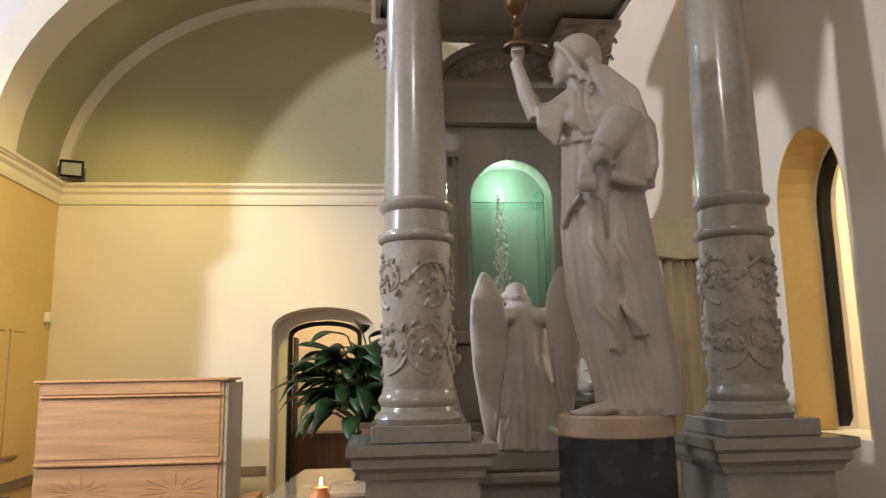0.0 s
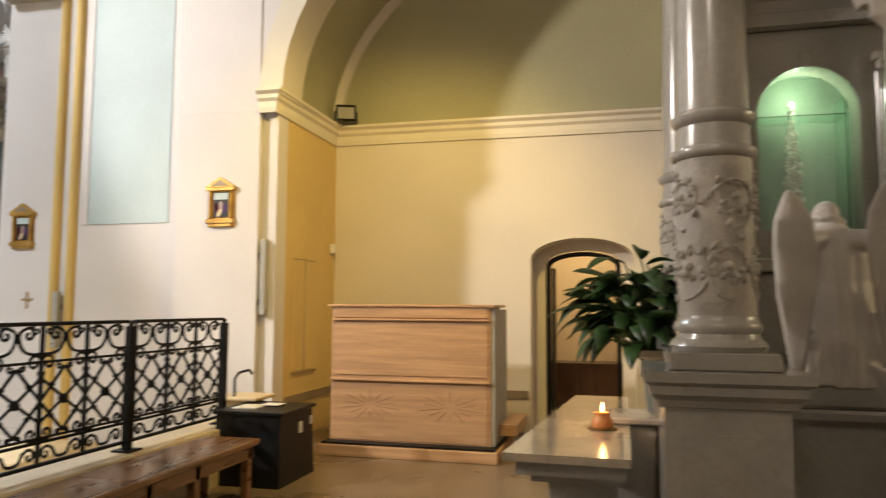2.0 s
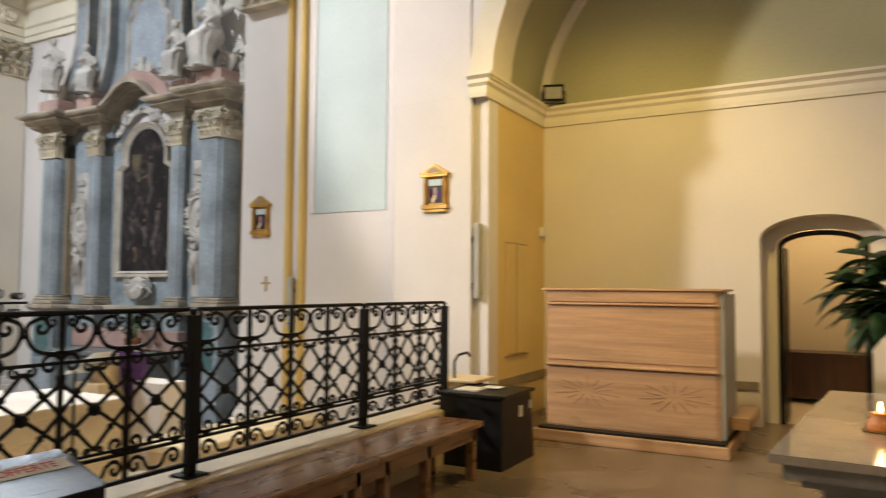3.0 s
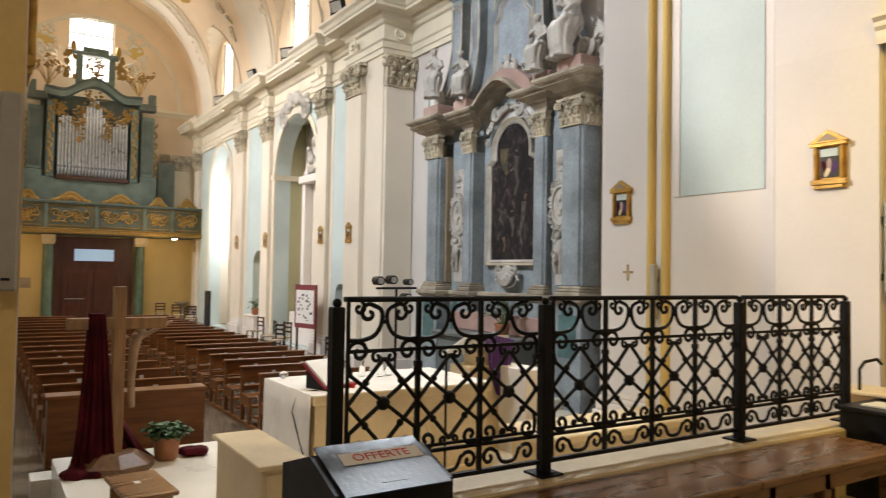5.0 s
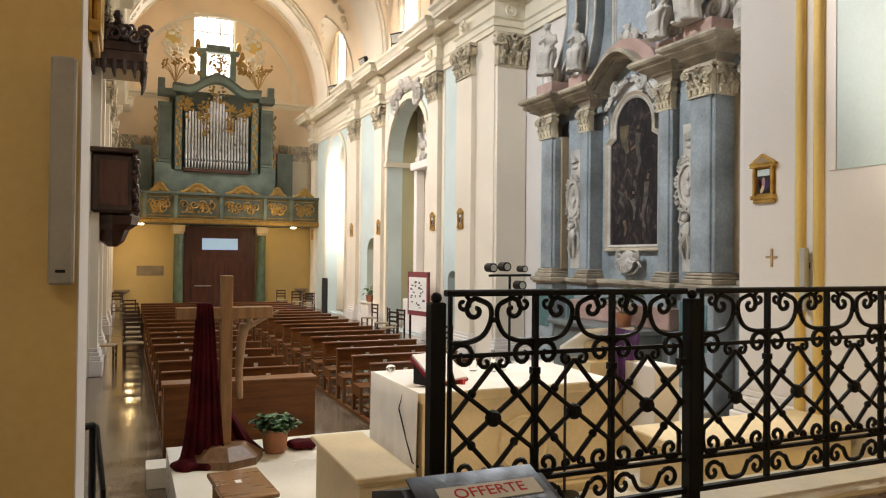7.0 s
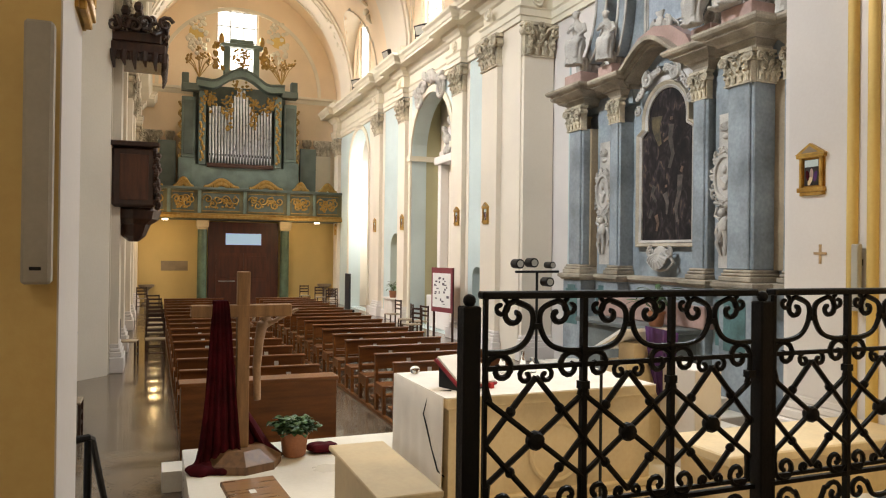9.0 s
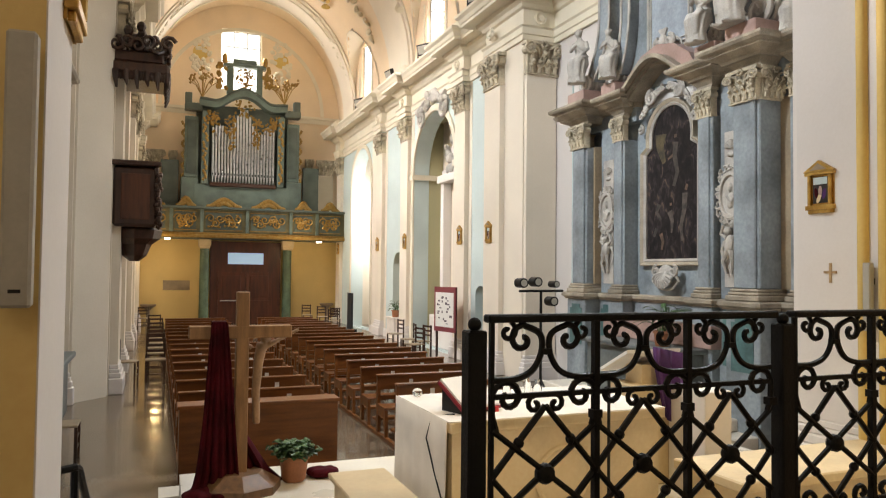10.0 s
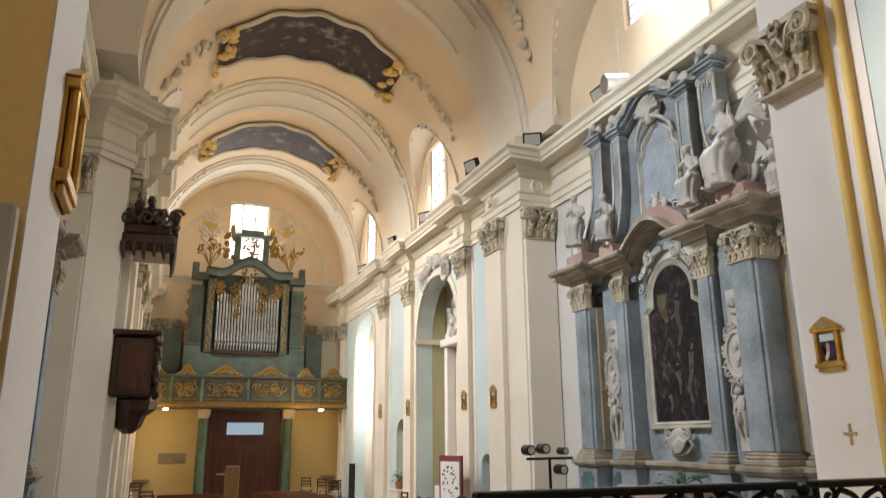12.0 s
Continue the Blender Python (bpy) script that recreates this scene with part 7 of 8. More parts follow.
tube(g, [(-0.1, 0.05, 0.55), (-0.11, 0.04, 0.85), (-0.12, 0.06, 1.1), (-0.11, 0.09, 1.28)], 0.034, 10, 0.052)
for s in (-1, 1):
    tube(g, [(-0.11, 0.06 + s * 0.06, 1.24), (-0.11, 0.06 + s * 0.2, 1.32), (-0.10, 0.06 + s * 0.36, 1.40)], 0.026, 8, 0.018)
blob(g, (-0.11, 0.12, 1.35), (0.055, 0.055, 0.07), 10, 8)
bmesh.ops.transform(g, matrix=pose(-8.82, 1.36, PRES), verts=g.verts[:])
tagged(fuse(link("crucifix_figure", g, mat("pale_carved_wood", (0.33, 0.20, 0.11), 0.55, 0.15, 6, 60, 0.1), None, True), 0.012), "plain carved wooden figure on the cross", "statue")
g = bmesh.new()
rows, n = [], 36
for z, yc, w in ((1.49, -0.20, 0.06), (1.46, -0.20, 0.07), (1.2, -0.195, 0.09), (0.85, -0.19, 0.115), (0.5, -0.19, 0.145), (0.2, -0.195, 0.175), (0.05, -0.21, 0.20), (0.012, -0.22, 0.21)):
    rows.append([g.verts.new((0.075 + (0.016 * math.sin(i * 0.9 + z) + 0.012 * math.sin(i * 0.37 + 2 * z)) * (1.6 - z) + (0.06 if z < 0.1 else 0), yc - w + 2 * w * i / n, z)) for i in range(n + 1)])
for p, q in zip(rows, rows[1:]):
    for i in range(n):
        g.faces.new((p[i], p[i + 1], q[i + 1], q[i]))
rb = []
for z, yc, w in ((1.49, -0.20, 0.06), (1.0, -0.19, 0.1), (0.5, -0.14, 0.18), (0.15, -0.04, 0.30), (0.02, 0.02, 0.38)):
    rb.append([g.verts.new((-0.085 - 0.03 * math.sin(i * 0.9 + z) * (1.6 - z), yc - w + 2 * w * i / n, z)) for i in range(n + 1)])
for p, q in zip(rb, rb[1:]):
    for i in range(n):
        g.faces.new((p[i], p[i + 1], q[i + 1], q[i]))
for i in range(n):
    g.faces.new((rows[0][i], rows[0][i + 1], rb[0][i + 1], rb[0][i]))
bmesh.ops.transform(g, matrix=pose(-8.82, 1.26, PRES), verts=g.verts[:])
ob = tagged(link("draped_cloth", g, MAROON, None, True), "dark maroon cloth draped over the cross to the floor", "cloth")
ob.modifiers.new("thick", "SOLIDIFY").thickness = 0.008
g = bmesh.new()
rng = random.Random(91)
for k in range(26):
    blob(g, (-8.70 + rng.uniform(-0.1, 0.14), 0.98 + rng.uniform(-0.14, 0.16), PRES + 0.03), (rng.uniform(0.04, 0.08), rng.uniform(0.04, 0.09), rng.uniform(0.03, 0.08)), 9, 6)
tagged(fuse(link("gathered_cloth", g, MAROON, None, True), 0.02), "heaped end of the maroon cloth on the floor", "cloth")
leafy_plant("flower_pot", (-8.95, 1.76, PRES), "green trailing plant in a terracotta pot", 0.17, 0.5, 260, 0.085, 0.035, 23)
g = bmesh.new()
for k in range(16):
    blob(g, (-8.98 + rng.uniform(-0.1, 0.1), 2.05 + rng.uniform(-0.12, 0.1), PRES + 0.045), (0.06, 0.06, 0.045), 8, 6)
tagged(fuse(link("cloth_bundle", g, MAROON, None, True), 0.02), "crumpled maroon cloth beside the flower pot", "cloth")

# low brown box, stone cupboard block, offering box
t = thing("wooden_stool", (-6.85, 1.12, PRES), "low brown wooden stool with a flat top", "stool", "", 4)
part("top", boxes((-0.28, 0.36, -0.17, 0.19, 0.35, 0.385), bev=0.008), BENCHW, t)
for x in (-0.22, 0.28):
    part("leg_panel", boxes((x, x + 0.03, -0.14, 0.16, 0, 0.35)), BENCHW, t)
part("white_tag", boxes((-0.02, 0.05, -0.03, 0.01, 0.3855, 0.388)), PAPER, t)
t = thing("stone_cabinet", (0, 0, 0), "cream painted low cabinet with a projecting top", "cabinet")
part("top", boxes((-6.04, -5.10, 1.42, 1.74, 0.325, 0.355), bev=0.006), STONE, t)
part("body", boxes((-6.01, -5.13, 1.45, 1.71, PRES, 0.324)), STONE, t)
part("door", boxes((-5.129, -5.115, 1.47, 1.69, PRES + 0.1, 0.30), bev=0.003), STONE, t)
t = thing("offering_box", (-3.64, 1.33, 0.0), "black metal offering box with a red-lettered paper sign", "collection box")
g = bmesh.new()
solid(g, [(-0.24, 0.0), (0.24, 0.0), (0.24, 0.70), (0.02, 0.78), (-0.24, 0.70)], along_x(-0.23), 0.46)
bmesh.ops.transform(g, matrix=pose(0, 0, 0), verts=g.verts[:])
part("body", done(g), BLACKP, t)
g = boxes((-0.15, 0.15, -0.205, 0.205, 0, 0.006))
M = pose(0.13, 0.0, 0.745, 0, 20, 0)
bmesh.ops.transform(g, matrix=M, verts=g.verts[:])
part("lid", g, mat("glossy_blue_black", (0.012, 0.017, 0.03), 0.3, 0.1, coat=0.15), t, "glossy dark lid")
g = boxes((-0.035, 0.035, -0.16, 0.16, 0.0065, 0.009))
bmesh.ops.transform(g, matrix=M @ pose(-0.05, 0.02, 0), verts=g.verts[:])
sign = part("sign", g, PAPER, t, "white paper sign")
cu = bpy.data.curves.new("offerte", "FONT")
cu.body, cu.size, cu.align_x, cu.align_y, cu.extrude = "OFFERTE", 0.058, "CENTER", "CENTER", 0.0006
cu.materials.append(RED)
tx = new("sign_text", cu)
tx.parent = t
tx.matrix_basis = M @ pose(-0.05, 0.02, 0.0098, 0, 0, 90)
part("slot", boxes((0.2, 0.23, -0.05, 0.05, 0.705, 0.716)), BLACKP, t)
part("hasp", boxes((0.05, 0.16, 0.231, 0.25, 0.55, 0.70), bev=0.005), IRON, t)
t = thing("ambo", (0, 0, 0), "cream stone lectern with a sloping top", "lectern")
part("body", boxes((-8.1, -7.7, 4.62, 5.3, PRES, 0.42), bev=0.01), STONE, t)
part("wing", boxes((-7.69, -7.2, 5.0, 5.3, PRES, 0.42), bev=0.01), WHITE, t)
g = bmesh.new()
solid(g, [(-8.15, 0.50), (-7.7, 0.72), (-7.7, 0.75), (-8.15, 0.53)], lambda u, v, d: (u, 4.55 + d, v), 0.6)
part("book_rest", done(g), PAPER, t)
part("neck", boxes((-8.0, -7.75, 4.75, 4.95, 0.42, 0.6)), STONE, t)
g = bmesh.new()
rows = []
for z, w in ((0.78, 0.2), (0.6, 0.18), (0.35, 0.13), (0.12, 0.05)):
    rows.append([g.verts.new((-7.66 + 0.02 * math.sin(i * 1.3), 5.0 - w + 2 * w * i / 14, z - 0.006 * i)) for i in range(15)])
for p, q in zip(rows, rows[1:]):
    for i in range(14):
        g.faces.new((p[i], p[i + 1], q[i + 1], q[i]))
ob = tagged(link("purple_cloth", g, PURPLE, None, True), "purple cloth hanging from the lectern", "cloth")
ob.modifiers.new("thick", "SOLIDIFY").thickness = 0.006
t = thing("stone_bench", (0, 0, 0), "long cream stone bench along the presbytery", "bench")
part("seat", boxes((-6.95, -6.2, 4.45, 6.55, -0.12, -0.04), bev=0.012), STONE, t)
part("support", boxes((-6.85, -6.3, 4.55, 6.5, PRES, -0.121)), STONE, t)
t = thing("light_stand", (-13.4, 6.85, NAVE), "black lighting stand with round stage lamps", "lamp")
g = bmesh.new()
tube(g, [(0, 0, 0.05), (0, 0, 2.02)], 0.025, 8)
part("pole", g, BLACKP, t)
g = bmesh.new()
tube(g, [(0.1, -0.48, 2.03), (-0.1, 0.5, 2.03)], 0.022, 8)
part("crossbar", g, BLACKP, t)
for a in range(3):
    g = bmesh.new()
    tube(g, [(0, 0, 0.5), (0.4 * math.cos(a * 2.1), 0.4 * math.sin(a * 2.1), 0.01)], 0.015, 6)
    part("leg", g, BLACKP, t)
for y, z in ((-0.4, 2.17), (-0.12, 2.19), (0.25, 2.15), (0.2, 1.85)):
    g = bmesh.new()
    tube(g, [(0.12, y, z), (-0.1, y, z)], 0.085 if y != 0.25 else 0.06, 14)
    lp = part("lamp_head", g, BLACKP, t)
    g = bmesh.new()
    tube(g, [(0.125, y, z), (0.122, y, z)], 0.06 if y != 0.25 else 0.045, 14)
    part("lens", g, GREYP, lp)

# handrail of the side steps
t = thing("stair_handrail", (-5.35, 0.255, -0.06), "black iron handrail of the side steps", "handrail")
for pts in (((0.06, -0.1, 0.72), (0, 0, 0.72), (-0.05, 0.01, 0.70), (-0.75, 0.03, 0.2)), ((0.0, 0.0, 0.71), (0.0, 0.0, -0.72)), ((-0.72, 0.03, 0.22), (-0.72, 0.03, -0.72)), ((0.0, 0.0, 0.35), (-0.72, 0.03, -0.15))):
    g = bmesh.new()
    tube(g, pts, 0.016, 8)
    part("bar", g, IRON, t, smooth=True)
# ---- the side altar ----
XA, YA, AS, AZ0 = -12.13, 8.8, 0.932, 0.099     # place, size and lift of the altar
FOOT = (NAVE - AZ0) / AS
FRAMEM = mat("worn_silver_gilt", (0.40, 0.34, 0.25), 0.5, 0.15, 3, 40, 0.15)
ALTARM = mat("grey_brown_altar_stone", (0.40, 0.34, 0.26), 0.55, 0.2, 2.5, 40, 0.2)
t = thing("side_altar", (XA, YA, AZ0), "monumental blue-grey marbled baroque altar with white stucco", "altar")
t.scale = (AS, AS, AS)
part("steps", boxes((-2.6, 2.6, -2.0, -0.01, FOOT, FOOT + 0.18), (-2.2, 2.2, -1.6, -0.01, FOOT + 0.181, FOOT + 0.36), bev=0.015), PALESTONE, t)
part("altar_table", boxes((-1.25, 1.25, -1.15, -0.01, FOOT + 0.36, 0.15), (-1.35, 1.35, -1.25, -0.01, 0.151, 0.24), bev=0.02), GREYGREEN, t)
part("gradine", boxes((-1.5, 1.5, -0.62, -0.01, 0.241, 0.62), bev=0.02), PINKM, t)
part("backing", boxes((-3.08, 3.08, -0.14, -0.01, FOOT, 4.6)), BLUEM, t)
part("socle", boxes((-1.02, 1.02, -0.3, -0.141, FOOT + 0.36, 0.93)), BLUEM, t)


def inset(x0, x1, y, z0, z1, material, name="inset_panel"):
    """A framed panel with cut-in corners on a face that looks towards -y."""
    c = min(0.08, 0.3 * (x1 - x0))
    pts = [(x0, z0), (x1, z0), (x1, z1 - c), (x1 - c, z1 - c), (x1 - c, z1), (x0 + c, z1), (x0 + c, z1 - c), (x0, z1 - c)]
    g = bmesh.new()
    solid(g, pts, along_x(y - 0.012), 0.012)
    part(name, done(g), material, t)


PANELT = mat("faded_teal_panel", (0.10, 0.20, 0.20), 0.5, 0.2, 3, 30, 0.1)
for s in (-1, 1):
    xo, xi = s * 2.3, s * 1.2
    # pedestals and their ledges
    part("outer_pedestal", boxes((xo - 0.34, xo + 0.34, -0.74, -0.141, FOOT, 0.92), bev=0.015), BLUEM, t)
    inset(xo - 0.22, xo + 0.22, -0.74, 0.0, 0.82, PANELT)
    part("middle_pedestal", boxes((s * 1.71 - 0.245, s * 1.71 + 0.245, -0.40, -0.141, FOOT, 0.92)), BLUEM, t)
    inset(s * 1.71 - 0.17, s * 1.71 + 0.17, -0.40, 0.0, 0.82, PANELT)
    part("inner_pedestal", boxes((xi - 0.24, xi + 0.24, -0.54, -0.141, FOOT, 0.92), bev=0.012), BLUEM, t)
    part("side_pedestal", boxes((s * 2.88 - 0.2, s * 2.88 + 0.2, -0.34, -0.141, FOOT, 0.92)), BLUEM, t)
    # shafts, with brown strips in the corners
    part("outer_shaft", boxes((xo - 0.27, xo + 0.27, -0.66, -0.141, 1.24, 4.06), (xo - 0.21, xo + 0.21, -0.70, -0.661, 1.24, 4.06), bev=0.018), BLUEM, t)
    part("corner_strip", boxes((s * 2.0 - 0.03, s * 2.0 + 0.03, -0.5, -0.141, 1.24, 4.06)), BROWNST, t, "brown corner strip")
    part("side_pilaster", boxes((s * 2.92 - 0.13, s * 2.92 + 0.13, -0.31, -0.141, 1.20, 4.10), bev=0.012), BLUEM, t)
    part("corner_strip", boxes((s * 2.68 - 0.105, s * 2.68 + 0.105, -0.26, -0.141, 1.24, 4.10)), BROWNST, t, "brown corner strip")
    part("inner_pilaster", boxes((xi - 0.18, xi + 0.18, -0.46, -0.141, 1.20, 4.06), (xi - 0.12, xi + 0.12, -0.49, -0.461, 1.22, 4.06), bev=0.014), BLUEM, t)
    part("middle_field", boxes((s * 1.70 - 0.27, s * 1.70 + 0.27, -0.34, -0.141, 1.06, 4.4)), BLUEM, t)
    # moulded bases
    for x, w, y in ((xo, 0.27, -0.70), (xi, 0.18, -0.49), (s * 2.92, 0.13, -0.31)):
        g = boxes((x - w - 0.06, x + w + 0.06, y - 0.07, -0.141, 1.055, 1.14), (x - w - 0.035, x + w + 0.035, y - 0.045, -0.141, 1.141, 1.19), (x - w - 0.015, x + w + 0.015, y - 0.02, -0.141, 1.191, 1.239), bev=0.016)
        part("base_moulding", g, ALTARM, t)
    # capitals
    for sx in (0, 1):
        if sx:
            share("outer_capital", CAPS, t, pose(xo + s * 0.15, -0.42, 4.06, 0, 0, s * 90) @ Matrix.Diagonal((1.25, 1.2, 1.15, 1)))
        else:
            share("outer_capital", CAPS, t, pose(xo, -0.58, 4.06) @ Matrix.Diagonal((1.55, 1.2, 1.15, 1)))
    share("inner_capital", CAPS, t, pose(xi, -0.37, 4.06) @ Matrix.Diagonal((1.05, 1.0, 1.1, 1)))
    share("side_capital", CAPS, t, pose(s * 2.92, -0.21, 4.08) @ Matrix.Diagonal((0.8, 0.9, 1.1, 1)))
    # white relief: a tall strip with shell, oval portrait ringed with scrolls, and a cherub below
    xc = s * 1.70
    g = boxes((xc - 0.17, xc + 0.17, -0.355, -0.341, 1.25, 3.75))
    part("relief_strip", g, STUCCO, t)
    g = bmesh.new()
    lathe(g, [(0.02, 0.045), (0.15, 0.04), (0.19, 0.03), (0.2, 0.07), (0.235, 0.07), (0.25, 0.0)], 28)
    bmesh.ops.transform(g, matrix=pose(xc, -0.355, 2.72, 90, 0, 0) @ Matrix.Diagonal((1, 1.6, 1, 1)), verts=g.verts[:])
    rng = random.Random(70 + s)
    for k in range(20):
        a = 2 * math.pi * k / 20
        tube(g, spiral((xc + 0.27 * math.cos(a), -0.40, 2.72 + 0.44 * math.sin(a)), rng.uniform(0.05, 0.09), 1.2, a + rng.uniform(-0.8, 0.8), 8, 1 if k % 2 else -1, plane="xz"), 0.026, 5, 0.016)
    # portrait bust inside the oval
    blob(g, (xc, -0.40, 2.84), (0.05, 0.04, 0.075), 8, 6)
    blob(g, (xc + 0.01, -0.40, 2.63), (0.1, 0.04, 0.13), 8, 6, (0, 15, 0))
    tube(g, [(xc - 0.06, -0.42, 2.7), (xc + 0.06, -0.43, 2.6), (xc + 0.11, -0.42, 2.68)], 0.03, 6, 0.02)
    # shell and drop above
    for k in range(7):
        a = math.pi * (0.1 + 0.8 * k / 6)
        tube(g, [(xc, -0.37, 3.48), (xc + 0.13 * math.cos(a), -0.385, 3.48 + 0.13 * math.sin(a))], 0.02, 5, 0.028)
    blob(g, (xc, -0.37, 3.38), (0.09, 0.03, 0.05), 8, 6)
    # cherub and ribbons below
    blob(g, (xc - 0.03, -0.42, 2.14), 0.075, 9, 7)
    blob(g, (xc, -0.41, 1.94), (0.1, 0.07, 0.15), 9, 7, (0, 14, 0))
    for q in (-1, 1):
        tube(g, [(xc + q * 0.07, -0.42, 2.04), (xc + q * 0.18, -0.42, 2.10), (xc + q * 0.13, -0.42, 2.24)], 0.032, 6, 0.024)
        tube(g, [(xc + q * 0.04, -0.42, 1.84), (xc + q * 0.1 - 0.04, -0.42, 1.66), (xc + q * 0.05 - 0.03, -0.40, 1.46)], 0.045, 6, 0.022)
        for k in range(4):
            tube(g, [(xc + q * 0.06, -0.38, 2.02), (xc + q * (0.17 + 0.02 * k), -0.38, 1.98 - 0.05 * k), (xc + q * (0.2 - 0.02 * k), -0.37, 1.86 - 0.08 * k)], 0.022, 5, 0.01)
    part("cartouche", g, STUCCO, t, "white stucco oval portrait with scrolls and a cherub", smooth=True)
# continuous ledge over the pedestals
LEDGE = [(0, 0.92), (0.03, 0.92), (0.05, 0.96), (0.09, 0.98), (0.09, 1.03), (0.05, 1.055), (0, 1.055)]
plan = [(-3.08, -0.141), (-3.08, -0.34), (-2.64, -0.34), (-2.64, -0.74), (-1.96, -0.74), (-1.96, -0.40), (-1.44, -0.40), (-1.44, -0.54), (-0.96, -0.54), (-0.96, -0.3)]
part("pedestal_ledge", sweep(bmesh.new(), LEDGE, plan + [(-x, y) for x, y in plan[::-1]]), ALTARM, t)
part("ledge_core", boxes((-2.63, -1.97, -0.73, -0.141, 0.921, 1.054), (1.97, 2.63, -0.73, -0.141, 0.921, 1.054), (-3.0, 3.0, -0.33, -0.141, 0.921, 1.053), (-1.43, -0.97, -0.53, -0.141, 0.921, 1.054), (0.97, 1.43, -0.53, -0.141, 0.921, 1.054)), ALTARM, t)


# painting with an arched frame of two mouldings
def frame_outline(w, zb, ws, zs, r, zc):
    """Outline with upright sides, shoulders and a round head."""
    return [(-w, zb), (-w, zs), (-ws, zs + 0.1)] + arc(0, 2 * ws, zc, r, 18) + [(ws, zs + 0.1), (w, zs), (w, zb)]


for a, b, y0, y1, m in ((0.83, 0.76, -0.25, -0.141, FRAMEM), (0.758, 0.70, -0.225, -0.141, STUCCO)):
    da = 0.83 - a
    db = 0.83 - b
    o = frame_outline(a, 1.60 + da, 0.66 - da, 3.75 - 0.3 * da, 0.66 - da, 4.0)
    i_ = frame_outline(b, 1.60 + db, 0.66 - db, 3.75 - 0.3 * db, 0.66 - db, 4.0)
    g = bmesh.new()
    n = len(o)
    va = [[g.verts.new((x, y, z)) for x, z in line] for line, y in ((o, y1), (o, y0 + 0.012), ([(0.75 * p[0] + 0.25 * q[0], 0.75 * p[1] + 0.25 * q[1]) for p, q in zip(o, i_)], y0), (i_, y0 + 0.03), (i_, y1))]
    for p, q in zip(va, va[1:]):
        for k in range(n):
            g.faces.new((p[k], p[(k + 1) % n], q[(k + 1) % n], q[k]))
    part("picture_frame", done(g), m, t, "moulded grey-white picture frame")
g = bmesh.new()
solid(g, frame_outline(0.705, 1.725, 0.535, 3.712, 0.535, 4.0), along_x(-0.165), 0.02)


def painting_mat():
    """Dark oil paint with paler robed shapes that rise towards a warm glow at the top."""
    m = bpy.data.materials.new("altar_painting")
    m.use_nodes = True
    nt = m.node_tree
    tc, mp, n1, n2 = nt.nodes.new("ShaderNodeTexCoord"), nt.nodes.new("ShaderNodeMapping"), nt.nodes.new("ShaderNodeTexNoise"), nt.nodes.new("ShaderNodeTexNoise")
    mp.inputs["Scale"].default_value = (1.5, 1.0, 0.8)
    n1.inputs["Scale"].default_value, n1.inputs["Detail"].default_value = 1.5, 3
    n2.inputs["Scale"].default_value, n2.inputs["Detail"].default_value, n2.inputs["Distortion"].default_value = 5.5, 7, 0.9
    mx = nt.nodes.new("ShaderNodeMix")
    mx.inputs[0].default_value = 0.6
    r = nt.nodes.new("ShaderNodeValToRGB")
    e = r.color_ramp.elements
    e[0].position, e[0].color = 0.4, (0.008, 0.007, 0.008, 1)
    e[1].position, e[1].color = 0.72, (0.30, 0.21, 0.15, 1)
    for pos, c in ((0.52, (0.017, 0.013, 0.013)), (0.58, (0.035, 0.028, 0.03)), (0.64, (0.11, 0.075, 0.055))):
        k = e.new(pos)
        k.color = (*c, 1)
    nt.links.new(tc.outputs["Object"], mp.inputs[0])
    for n in (n1, n2):
        nt.links.new(mp.outputs[0], n.inputs[0])
    nt.links.new(n1.outputs[0], mx.inputs[2])
    nt.links.new(n2.outputs[0], mx.inputs[3])
    nt.links.new(mx.outputs[0], r.inputs[0])
    b = nt.nodes["Principled BSDF"]
    nt.links.new(r.outputs[0], b.inputs["Base Color"])
    b.inputs["Roughness"].default_value = 0.6
    b.inputs["Specular IOR Level"].default_value = 0.2
    return m


part("painting", done(g), painting_mat(), t, "dark oil painting with faint figures")
